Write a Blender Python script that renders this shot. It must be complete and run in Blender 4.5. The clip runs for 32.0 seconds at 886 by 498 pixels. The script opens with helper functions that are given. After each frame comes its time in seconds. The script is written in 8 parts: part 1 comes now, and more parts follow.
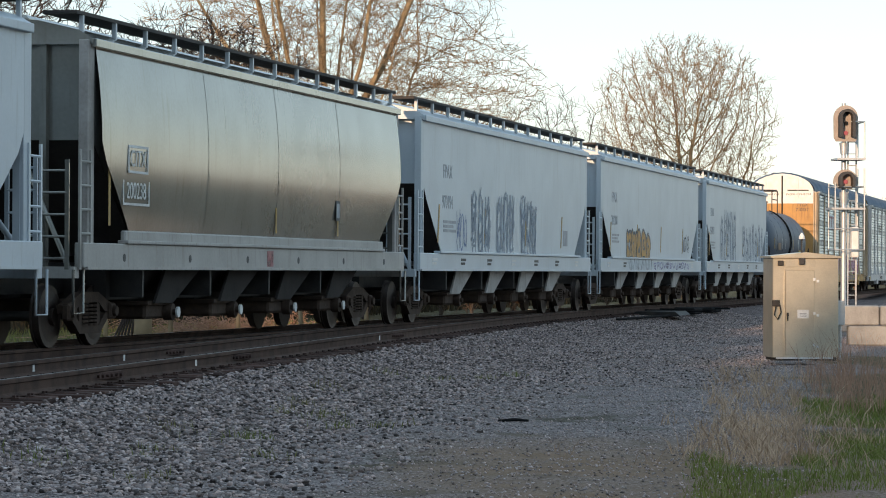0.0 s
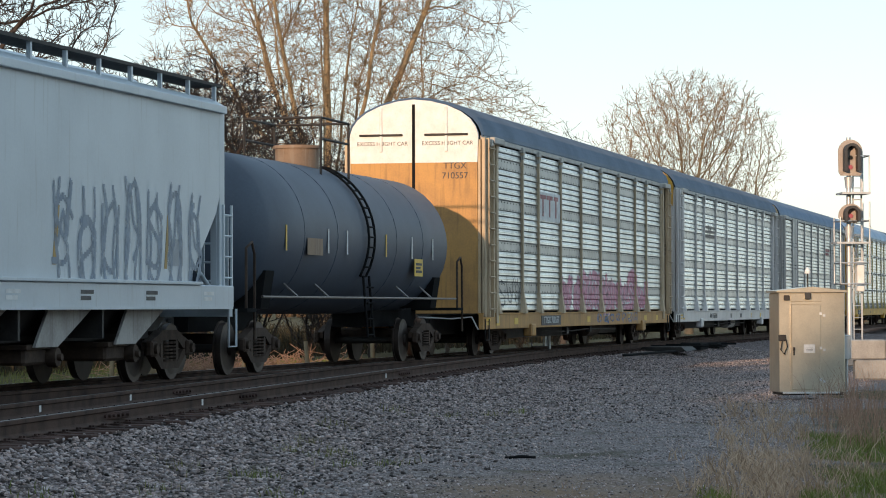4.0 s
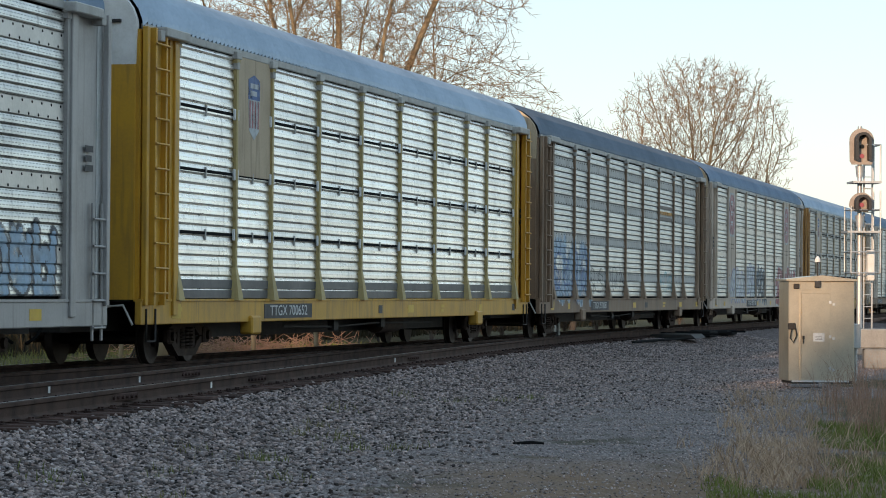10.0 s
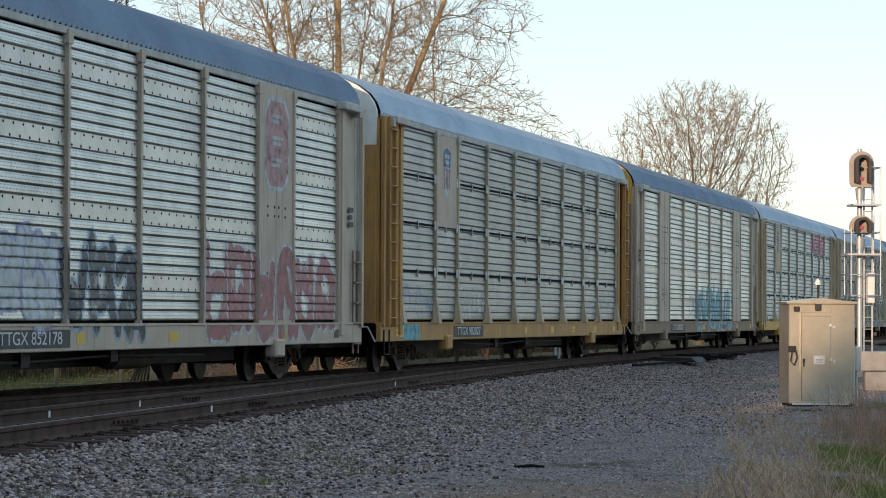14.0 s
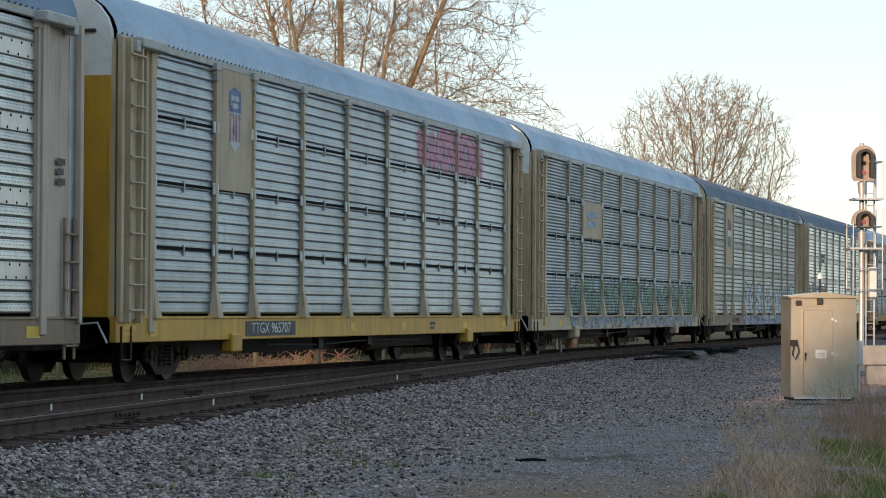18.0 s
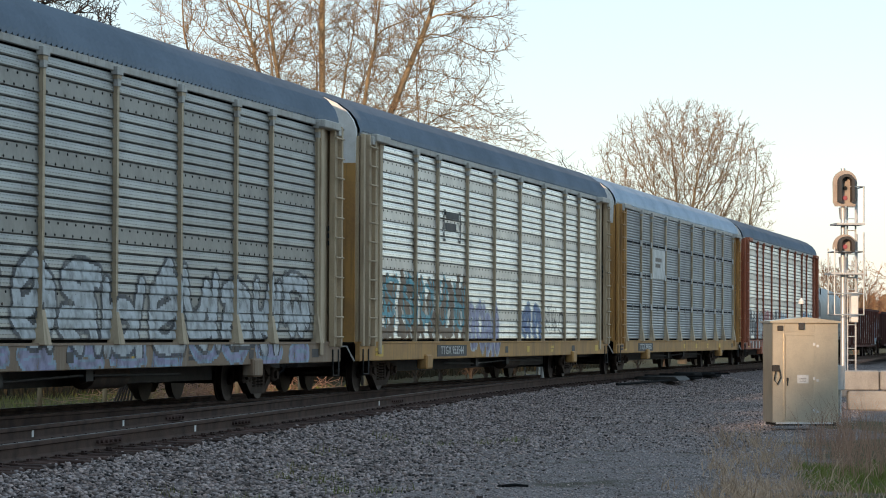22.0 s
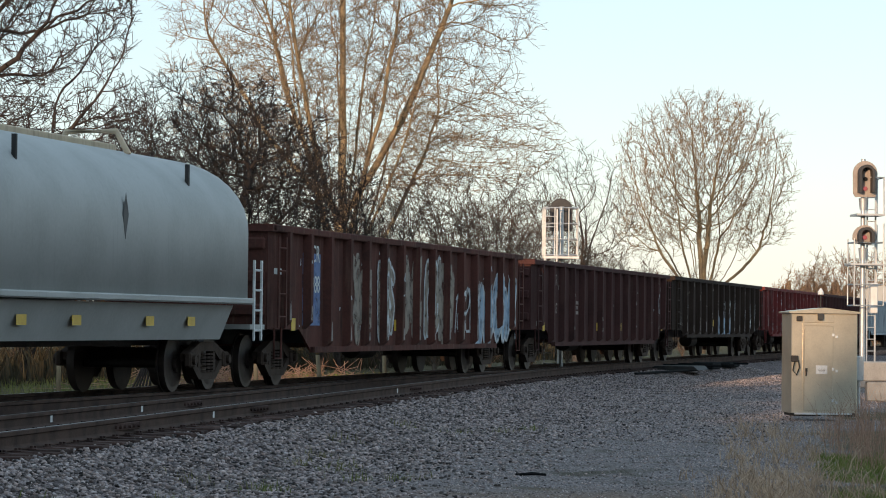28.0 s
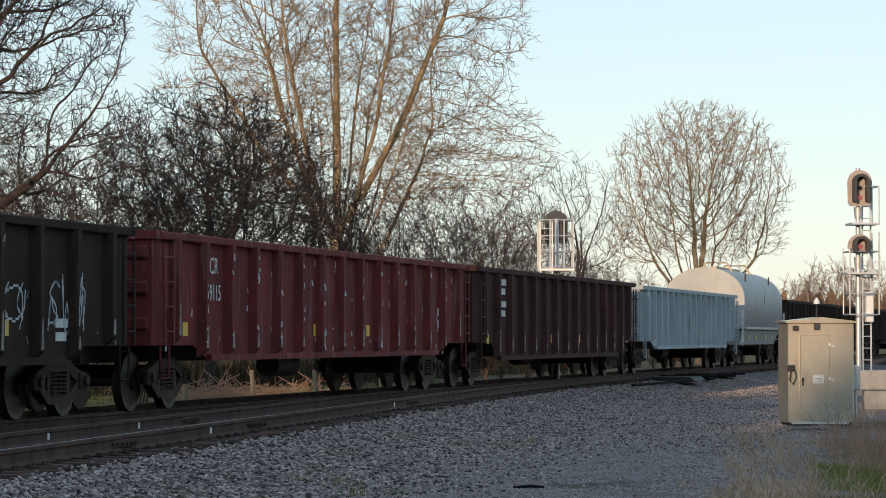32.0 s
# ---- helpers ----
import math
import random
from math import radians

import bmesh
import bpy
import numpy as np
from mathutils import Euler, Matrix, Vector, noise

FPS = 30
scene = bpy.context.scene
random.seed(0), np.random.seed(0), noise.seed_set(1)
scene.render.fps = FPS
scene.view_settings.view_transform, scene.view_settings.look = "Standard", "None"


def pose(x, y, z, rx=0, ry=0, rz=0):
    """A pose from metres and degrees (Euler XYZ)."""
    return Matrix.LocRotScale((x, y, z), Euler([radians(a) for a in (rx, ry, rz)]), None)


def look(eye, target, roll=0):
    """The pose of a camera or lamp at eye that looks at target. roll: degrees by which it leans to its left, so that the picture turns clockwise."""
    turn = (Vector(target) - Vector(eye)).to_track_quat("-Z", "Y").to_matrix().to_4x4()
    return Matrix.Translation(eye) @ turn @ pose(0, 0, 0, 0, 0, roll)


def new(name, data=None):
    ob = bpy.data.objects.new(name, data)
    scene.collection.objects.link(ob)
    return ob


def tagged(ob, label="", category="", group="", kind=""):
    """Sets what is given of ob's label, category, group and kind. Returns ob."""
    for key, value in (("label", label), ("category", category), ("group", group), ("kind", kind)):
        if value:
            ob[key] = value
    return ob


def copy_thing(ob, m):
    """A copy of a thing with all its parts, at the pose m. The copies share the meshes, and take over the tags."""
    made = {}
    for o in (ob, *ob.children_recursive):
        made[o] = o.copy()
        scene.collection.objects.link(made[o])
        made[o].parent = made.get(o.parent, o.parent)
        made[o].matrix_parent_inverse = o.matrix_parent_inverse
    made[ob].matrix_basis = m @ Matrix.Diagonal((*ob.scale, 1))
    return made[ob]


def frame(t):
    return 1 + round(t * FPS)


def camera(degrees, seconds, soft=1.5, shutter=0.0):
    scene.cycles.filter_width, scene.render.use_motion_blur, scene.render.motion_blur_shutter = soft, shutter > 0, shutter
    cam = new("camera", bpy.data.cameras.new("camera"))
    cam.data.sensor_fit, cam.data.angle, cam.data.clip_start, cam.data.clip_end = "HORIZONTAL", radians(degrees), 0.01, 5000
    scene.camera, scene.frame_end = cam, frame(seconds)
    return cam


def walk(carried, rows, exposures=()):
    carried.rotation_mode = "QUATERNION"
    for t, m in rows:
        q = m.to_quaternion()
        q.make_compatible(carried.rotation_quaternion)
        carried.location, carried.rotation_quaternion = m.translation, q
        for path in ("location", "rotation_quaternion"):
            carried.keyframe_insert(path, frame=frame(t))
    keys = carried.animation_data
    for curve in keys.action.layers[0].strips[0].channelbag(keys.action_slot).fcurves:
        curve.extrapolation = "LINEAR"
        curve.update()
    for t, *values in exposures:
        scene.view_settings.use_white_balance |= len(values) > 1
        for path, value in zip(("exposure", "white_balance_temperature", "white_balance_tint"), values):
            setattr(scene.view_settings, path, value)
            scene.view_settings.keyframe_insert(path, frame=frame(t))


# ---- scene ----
# camera: fixed stand beside the line, long lens, small hand movements (seconds, yaw, pitch, roll)
cam = camera(17.63, 32.0, soft=1.0)
EYE = (0.0, 0.0, 1.114)
POSES = [
    (0, -0.232, 0.426, -0.272), (0.5, -0.283, 0.438, -0.177), (1, -0.313, 0.489, 0.061), (1.5, -0.339, 0.571, 0.380),
    (2, -0.372, 0.764, 0.400), (2.5, -0.372, 0.945, 0.202), (4.5, 0.011, 1.182, 0.286), (5, 0.092, 1.151, 0.507),
    (5.5, 0.340, 1.153, 0.370), (6, 0.486, 1.198, 0.147), (6.5, 0.530, 1.133, -0.149), (7, 0.362, 1.090, -0.230),
    (7.5, 0.188, 1.022, -0.212), (8, 0.035, 0.930, -0.155), (8.5, -0.030, 0.884, -0.226), (9, -0.017, 0.849, -0.214),
    (9.5, 0.032, 0.846, -0.366), (10, 0.080, 0.872, -0.391), (10.5, 0.114, 0.910, -0.139), (11, 0.135, 0.970, -0.202),
    (11.5, 0.150, 1.028, -0.282), (12, 0.138, 1.091, -0.356), (12.5, 0.119, 1.168, -0.147), (13, 0.085, 1.224, 0.074),
    (13.5, 0.061, 1.275, 0.004), (14, 0.084, 1.343, -0.273), (14.5, 0.156, 1.378, -0.298), (16.5, 0.111, 1.293, -0.375),
    (17, 0.111, 1.257, -0.515), (17.5, 0.127, 1.230, -0.582), (18, 0.122, 1.213, -0.351), (18.5, 0.071, 1.176, -0.167),
    (19, -0.000, 1.204, 0.003), (19.5, -0.053, 1.226, 0.011), (20, -0.052, 1.287, -0.041), (20.5, -0.039, 1.379, 0.258),
    (21, -0.072, 1.557, 0.344), (21.5, -0.150, 1.712, 0.072), (22, -0.241, 1.731, -0.247), (22.5, -0.294, 1.663, -0.379),
    (23, -0.326, 1.610, -0.237), (23.5, -0.349, 1.606, -0.113), (24, -0.345, 1.610, -0.244), (24.5, -0.329, 1.591, -0.381),
    (25, -0.303, 1.550, -0.449), (25.5, -0.309, 1.505, -0.504), (26, -0.304, 1.498, -0.518), (26.5, -0.265, 1.512, -0.442),
    (28.5, 0.227, 1.484, -0.660), (29, 0.233, 1.576, -0.591), (29.5, 0.111, 1.737, -0.560), (30, 0.011, 1.858, -0.385),
    (30.5, -0.036, 1.941, -0.197), (31, -0.034, 1.913, -0.167), (31.5, 0.002, 1.821, -0.120), (32, 0.062, 1.757, -0.041),
]
EXPOSURES = [(0, 1.14, 7300, 24), (8, 1.0, 7200, 23), (20, 1.08, 7300, 24), (26, 0.98, 7200, 23), (29, 1.0, 7200, 23), (32, 0.88, 7100, 22)]
walk(cam, [(t, pose(*EYE, 90 + p, r, y)) for t, y, p, r in POSES], EXPOSURES)

# world and sun: clear evening, sun low behind the camera and to its left
SUN_ELEV, SUN_AZ = 9.0, 200.0      # degrees; azimuth clockwise from the view's direction
world = bpy.data.worlds.new("world")
scene.world = world
world.use_nodes = True
wn = world.node_tree.nodes
sky = wn.new("ShaderNodeTexSky")
sky.sky_type, sky.sun_disc = "NISHITA", False
sky.sun_elevation, sky.sun_rotation = radians(SUN_ELEV), radians(SUN_AZ)
sky.air_density, sky.dust_density, sky.ozone_density = 1.0, 0.3, 1.3
wn["Background"].inputs["Strength"].default_value = 0.15
haze = wn.new("ShaderNodeMix")        # thin even haze over the whole sky
haze.data_type = "RGBA"
haze.inputs["Factor"].default_value = 0.72
haze.inputs[7].default_value = (1.44, 2.45, 3.12, 1)
world.node_tree.links.new(sky.outputs["Color"], haze.inputs[6])
world.node_tree.links.new(haze.outputs[2], wn["Background"].inputs["Color"])
sun = new("sun", bpy.data.lights.new("sun", "SUN"))
sun.data.energy, sun.data.angle, sun.data.color = 1.9, radians(0.6), (1.0, 0.78, 0.52)
SUN_TO = Vector((math.sin(radians(SUN_AZ)) * math.cos(radians(SUN_ELEV)), math.cos(radians(SUN_AZ)) * math.cos(radians(SUN_ELEV)), math.sin(radians(SUN_ELEV))))
sun.matrix_world = look((0, 0, 60), Vector((0, 0, 60)) - SUN_TO)


# ---- mesh and material helpers ----
class Geo:
    """Collects vertices and faces of one mesh."""

    def __init__(self):
        self.v, self.f, self.smooth = [], [], []

    def add(self, verts, faces, smooth=False):
        n = len(self.v)
        self.v.extend(verts)
        self.f.extend([tuple(i + n for i in f) for f in faces])
        self.smooth.extend([smooth] * len(faces))
        return self

    def box(self, x0, x1, y0, y1, z0, z1, c=0.0):
        """A box; c: chamfer of its upright and lying edges."""
        if c <= 0:
            v = [(x, y, z) for x in (x0, x1) for y in (y0, y1) for z in (z0, z1)]
            return self.add(v, [(0, 1, 3, 2), (4, 6, 7, 5), (0, 4, 5, 1), (2, 3, 7, 6), (0, 2, 6, 4), (1, 5, 7, 3)])
        ring = lambda d, z: [(x0 + d, y0 + c, z), (x0 + c, y0 + d, z), (x1 - c, y0 + d, z), (x1 - d, y0 + c, z), (x1 - d, y1 - c, z), (x1 - c, y1 - d, z), (x0 + c, y1 - d, z), (x0 + d, y1 - c, z)]
        v = ring(c, z0) + ring(0, z0 + c) + ring(0, z1 - c) + ring(c, z1)
        f = [tuple(range(7, -1, -1)), tuple(range(24, 32))]
        for k in range(3):
            f += [(8 * k + i, 8 * k + (i + 1) % 8, 8 * k + 8 + (i + 1) % 8, 8 * k + 8 + i) for i in range(8)]
        return self.add(v, f)

    def prism(self, poly, axis, a, b, smooth=False, caps=True):
        """A flat polygon (list of two coordinates) drawn out along axis 0, 1 or 2 from a to b."""
        def at(p, w):
            q = list(p)
            q.insert(axis, w)
            return tuple(q)
        n = len(poly)
        v = [at(p, a) for p in poly] + [at(p, b) for p in poly]
        f = [(i, (i + 1) % n, n + (i + 1) % n, n + i) for i in range(n)]
        self.add(v, f, smooth)
        if caps:
            self.add(v, [tuple(range(n - 1, -1, -1)), tuple(range(n, 2 * n))])
        return self

    def strip(self, line, axis, a, b, smooth=False):
        """An open line of two coordinates drawn out along an axis."""
        def at(p, w):
            q = list(p)
            q.insert(axis, w)
            return tuple(q)
        n = len(line)
        v = [at(p, a) for p in line] + [at(p, b) for p in line]
        return self.add(v, [(i, i + 1, n + i + 1, n + i) for i in range(n - 1)], smooth)

    def disc(self, c, axis, r, w, n=20, r2=None, smooth=True):
        """A round body at c along an axis, w long, radius r (r2 at its far end)."""
        r2 = r if r2 is None else r2
        ring = lambda rr, ww: [tuple(np.insert([c[(axis + 1) % 3] + rr * math.cos(2 * math.pi * k / n), c[(axis + 2) % 3] + rr * math.sin(2 * math.pi * k / n)], 0, ww)) for k in range(n)]
        def place(q):
            o = [0, 0, 0]
            o[axis], o[(axis + 1) % 3], o[(axis + 2) % 3] = q
            return tuple(float(a) for a in o)
        v = [place(q) for q in ring(r, c[axis]) + ring(r2, c[axis] + w)]
        self.add(v, [(i, (i + 1) % n, n + (i + 1) % n, n + i) for i in range(n)], smooth)
        return self.add(v, [tuple(range(n - 1, -1, -1)), tuple(range(n, 2 * n))])

    def tube(self, pts, radii, n=6, cap=False):
        """A round bar along points; radii a number or one per point."""
        pts = np.asarray(pts, float)
        m = len(pts)
        radii = np.full(m, radii) if np.isscalar(radii) else np.asarray(radii)
        d = np.gradient(pts, axis=0)
        d /= np.linalg.norm(d, axis=1)[:, None] + 1e-9
        ref = np.array([0, 0, 1.0]) if abs(d[0][2]) < 0.8 else np.array([1.0, 0, 0])
        u = np.cross(d, ref)
        u /= np.linalg.norm(u, axis=1)[:, None] + 1e-9
        w = np.cross(d, u)
        ang = 2 * np.pi * np.arange(n) / n
        v = pts[:, None] + radii[:, None, None] * (np.cos(ang)[None, :, None] * u[:, None] + np.sin(ang)[None, :, None] * w[:, None])
        v = [tuple(p) for p in v.reshape(-1, 3).tolist()]
        f = [(k * n + i, k * n + (i + 1) % n, (k + 1) * n + (i + 1) % n, (k + 1) * n + i) for k in range(m - 1) for i in range(n)]
        if cap:
            f += [tuple(range(n - 1, -1, -1)), tuple(range((m - 1) * n, m * n))]
        return self.add(v, f, True)

    def mesh(self, name):
        me = bpy.data.meshes.new(name)
        me.from_pydata(self.v, [], self.f)
        me.polygons.foreach_set("use_smooth", self.smooth)
        me.update()
        return me


def part(name, geo, material, parent=None, label="", m=None):
    """Links a mesh as one object, under a thing or a part if given."""
    me = geo if isinstance(geo, bpy.types.Mesh) else geo.mesh(name)
    if not me.materials:
        me.materials.append(material)
    ob = new(name, me)
    if parent:
        ob.parent = parent
    if m is not None:
        ob.matrix_basis = m
    if label:
        ob["label"] = label
    return ob


def thing(name, label, category, group="", kind="", m=None):
    ob = new(name)
    ob.empty_display_size = 0.2
    if m is not None:
        ob.matrix_basis = m
    return tagged(ob, label, category, group, kind)


def mat(name, c1, c2=None, rough=0.7, metal=0.0, grain=30.0, stain=2.0, amount=0.5, bump=0.1, c3=None, streak=0.0, vary=0.0, spec=0.5):
    """A painted, rusty or natural surface: two colours mixed by fine grain and large stains; streak: run-down marks along z of a third colour; vary: change from object to object."""
    m = bpy.data.materials.new(name)
    m.use_nodes = True
    nt = m.node_tree
    b = nt.nodes["Principled BSDF"]
    N, link = nt.nodes.new, nt.links.new
    own = N("ShaderNodeVectorMath")          # each object takes another piece of the pattern
    own.operation = "MULTIPLY_ADD"
    own.inputs[1].default_value = (23.0, 31.0, 17.0)
    link(N("ShaderNodeObjectInfo").outputs["Random"], own.inputs[0])
    link(N("ShaderNodeTexCoord").outputs["Object"], own.inputs[2])
    co = own.outputs[0]
    def noise(scale, detail, vec=co):
        q = N("ShaderNodeTexNoise")
        q.inputs["Scale"].default_value, q.inputs["Detail"].default_value = scale, detail
        link(vec, q.inputs["Vector"])
        return q.outputs["Fac"]
    def ramp(fac, lo, hi):
        q = N("ShaderNodeMapRange")
        q.inputs["From Min"].default_value, q.inputs["From Max"].default_value = lo, hi
        link(fac, q.inputs["Value"])
        return q.outputs["Result"]
    def mix(fac, a, b2, mode="MIX"):
        q = N("ShaderNodeMix")
        q.data_type, q.blend_type = "RGBA", mode
        link(fac, q.inputs["Factor"]) if not isinstance(fac, float) else setattr(q.inputs["Factor"], "default_value", fac)
        for s, i in ((a, 6), (b2, 7)):
            link(s, q.inputs[i]) if not isinstance(s, tuple) else setattr(q.inputs[i], "default_value", (*s, 1))
        return q.outputs[2]
    c2 = c2 or tuple(0.7 * a for a in c1)
    fine, big = noise(grain, 6), noise(stain, 5)
    add = N("ShaderNodeMath")
    add.operation = "MULTIPLY_ADD"
    link(fine, add.inputs[0])
    add.inputs[1].default_value = 0.4
    link(big, add.inputs[2])
    f = ramp(add.outputs[0], 0.7 - 0.25 / max(amount, 0.05) * 0.3 + 0.0, 0.7 + 0.25)
    col = mix(f, c1, c2)
    if c3:
        mp = N("ShaderNodeMapping")
        mp.inputs["Scale"].default_value = (6, 6, 0.5)
        link(co, mp.inputs["Vector"])
        run = ramp(noise(1.6, 6, mp.outputs["Vector"]), 0.62 - streak * 0.2, 0.75)
        thin = N("ShaderNodeMath")
        thin.operation, thin.inputs[1].default_value = "MULTIPLY", 0.55
        link(run, thin.inputs[0])
        col = mix(thin.outputs[0], col, c3)
    if vary:
        oi = N("ShaderNodeObjectInfo").outputs["Random"]
        hs = N("ShaderNodeHueSaturation")
        link(ramp_out(N, link, oi, 1 - vary, 1 + vary), hs.inputs["Value"])
        link(col, hs.inputs["Color"])
        col = hs.outputs["Color"]
    link(col, b.inputs["Base Color"])
    b.inputs["Roughness"].default_value, b.inputs["Metallic"].default_value = rough, metal
    b.inputs["Specular IOR Level"].default_value = spec
    if bump:
        bp = N("ShaderNodeBump")
        bp.inputs["Strength"].default_value, bp.inputs["Distance"].default_value = bump, 0.02
        link(fine, bp.inputs["Height"])
        link(bp.outputs["Normal"], b.inputs["Normal"])
    return m


def ramp_out(N, link, fac, lo, hi):
    q = N("ShaderNodeMapRange")
    q.inputs["To Min"].default_value, q.inputs["To Max"].default_value = lo, hi
    link(fac, q.inputs["Value"])
    return q.outputs["Result"]


# ---- the line: gently curving main track and a turnout to a siding nearer the camera ----
LINE_X, LINE_Y, HEAD, BEND = -8.519, 30.0, 0.2311, 6.3e-5


def line(s, off=0.0):
    """World x, y at s metres along the main track, off metres towards the camera, and the heading."""
    a, am = HEAD + BEND * s, HEAD + BEND * s / 2
    return LINE_X + s * math.sin(am) + off * math.cos(a), LINE_Y + s * math.cos(am) - off * math.sin(a), a


def on_line(s, off=0.0, z=0.0):
    x, y, a = line(s, off)
    return pose(x, y, z, 0, 0, -math.degrees(a))


def siding_near(s):
    """Offset of the siding's near rail."""
    if s < 27:
        return 2.152 + 0.083 * (27 - s)
    return 0.7175 + 1.435 * (max(0.0, 60 - s) / 33) ** 1.9


# ---- materials ----
def ground_material():
    """Gravel, ballast, worn lane, dry and green grass, mixed by place on the ground."""
    m = bpy.data.materials.new("ground")
    m.use_nodes = True
    nt = m.node_tree
    b = nt.nodes["Principled BSDF"]
    N, link = nt.nodes.new, nt.links.new
    co = N("ShaderNodeTexCoord").outputs["Object"]
    def noise(scale, detail=6):
        q = N("ShaderNodeTexNoise")
        q.inputs["Scale"].default_value, q.inputs["Detail"].default_value = scale, detail
        link(co, q.inputs["Vector"])
        return q.outputs["Fac"]
    def ramp(fac, lo, hi):
        q = N("ShaderNodeMapRange")
        q.inputs["From Min"].default_value, q.inputs["From Max"].default_value = lo, hi
        link(fac, q.inputs["Value"])
        return q.outputs["Result"]
    def mix(fac, a, b2):
        q = N("ShaderNodeMix")
        q.data_type = "RGBA"
        link(fac, q.inputs["Factor"])
        for s, i in ((a, 6), (b2, 7)):
            link(s, q.inputs[i]) if not isinstance(s, tuple) else setattr(q.inputs[i], "default_value", (*s, 1))
        return q.outputs[2]
    vor = N("ShaderNodeTexVoronoi")
    vor.inputs["Scale"].default_value = 26
    link(co, vor.inputs["Vector"])
    sep = N("ShaderNodeSeparateColor")
    link(vor.outputs["Color"], sep.inputs["Color"])
    stones = mix(sep.outputs["Red"], (0.022, 0.017, 0.017), (0.32, 0.25, 0.24))
    small = N("ShaderNodeTexVoronoi")
    small.inputs["Scale"].default_value = 46
    link(co, small.inputs["Vector"])
    sep2 = N("ShaderNodeSeparateColor")
    link(small.outputs["Color"], sep2.inputs["Color"])
    grit = mix(sep2.outputs["Green"], (0.022, 0.018, 0.017), (0.41, 0.34, 0.325))
    dust = mix(noise(1.1), (0.15, 0.116, 0.104), (0.24, 0.19, 0.172))
    fine = mix(ramp(noise(5), 0.15, 0.5), dust, grit)
    fine = mix(ramp(noise(0.9), 0.56, 0.7), fine, (0.095, 0.08, 0.058))
    att = N("ShaderNodeAttribute")
    att.attribute_name = "cover"
    sp = N("ShaderNodeSeparateColor")
    link(att.outputs["Color"], sp.inputs["Color"])
    wob = N("ShaderNodeMath")
    wob.operation = "MULTIPLY_ADD"
    link(noise(1.7), wob.inputs[0])
    wob.inputs[1].default_value = 0.9
    link(sp.outputs["Red"], wob.inputs[2])
    col = mix(ramp(wob.outputs[0], 0.8, 1.15), stones, fine)
    grass = mix(noise(3), (0.05, 0.058, 0.022), (0.15, 0.105, 0.062))
    wob2 = N("ShaderNodeMath")
    wob2.operation = "MULTIPLY_ADD"
    link(noise(2.3), wob2.inputs[0])
    wob2.inputs[1].default_value = 0.8
    link(sp.outputs["Green"], wob2.inputs[2])
    col = mix(ramp(wob2.outputs[0], 0.75, 1.1), col, grass)
    # the bed between the rails is coloured darker
    dark_bed = mix(noise(6), (0.028, 0.023, 0.021), (0.075, 0.06, 0.053))
    col = mix(att.outputs["Alpha"], dark_bed, col)
    dirt = mix(noise(7), (0.30, 0.185, 0.115), (0.17, 0.11, 0.075))
    wob3 = N("ShaderNodeMath")
    wob3.operation = "MULTIPLY_ADD"
    link(noise(0.8), wob3.inputs[0])
    wob3.inputs[1].default_value = 1.5
    link(sp.outputs["Blue"], wob3.inputs[2])
    col = mix(ramp(wob3.outputs[0], 1.0, 1.9), col, dirt)
    link(col, b.inputs["Base Color"])
    b.inputs["Roughness"].default_value = 0.95
    b.inputs["Specular IOR Level"].default_value = 0.15
    bp = N("ShaderNodeBump")
    bp.inputs["Strength"].default_value, bp.inputs["Distance"].default_value = 0.8, 0.03
    link(vor.outputs["Distance"], bp.inputs["Height"])
    link(bp.outputs["Normal"], b.inputs["Normal"])
    return m


def stone_material(name="ballast_stone", lo=0.1, hi=2.5):
    m = mat(name, (0.275, 0.225, 0.215), (0.135, 0.11, 0.106), 0.9, 0, 60, 9, 0.6, 0.3, spec=0.2)
    nt = m.node_tree
    b = nt.nodes["Principled BSDF"]
    src = b.inputs["Base Color"].links[0].from_socket
    geo = nt.nodes.new("ShaderNodeNewGeometry")
    hs = nt.nodes.new("ShaderNodeHueSaturation")
    nt.links.new(ramp_out(nt.nodes.new, nt.links.new, geo.outputs["Random Per Island"], lo, hi), hs.inputs["Value"])
    tone = nt.nodes.new("ShaderNodeMath")          # another random number of the same stone
    tone.operation = "FRACT"
    by = nt.nodes.new("ShaderNodeMath")
    by.operation, by.inputs[1].default_value = "MULTIPLY", 37.7
    nt.links.new(geo.outputs["Random Per Island"], by.inputs[0])
    nt.links.new(by.outputs[0], tone.inputs[0])
    rust = nt.nodes.new("ShaderNodeMix")
    rust.data_type, rust.blend_type = "RGBA", "MULTIPLY"
    rust.inputs["Factor"].default_value = 0.45
    hue = nt.nodes.new("ShaderNodeMix")
    hue.data_type = "RGBA"
    hue.inputs[6].default_value, hue.inputs[7].default_value = (1.0, 0.78, 0.62, 1), (0.85, 0.95, 1.0, 1)
    nt.links.new(tone.outputs[0], hue.inputs["Factor"])
    nt.links.new(src, rust.inputs[6])
    nt.links.new(hue.outputs[2], rust.inputs[7])
    nt.links.new(rust.outputs[2], hs.inputs["Color"])
    nt.links.new(hs.outputs["Color"], b.inputs["Base Color"])
    return m


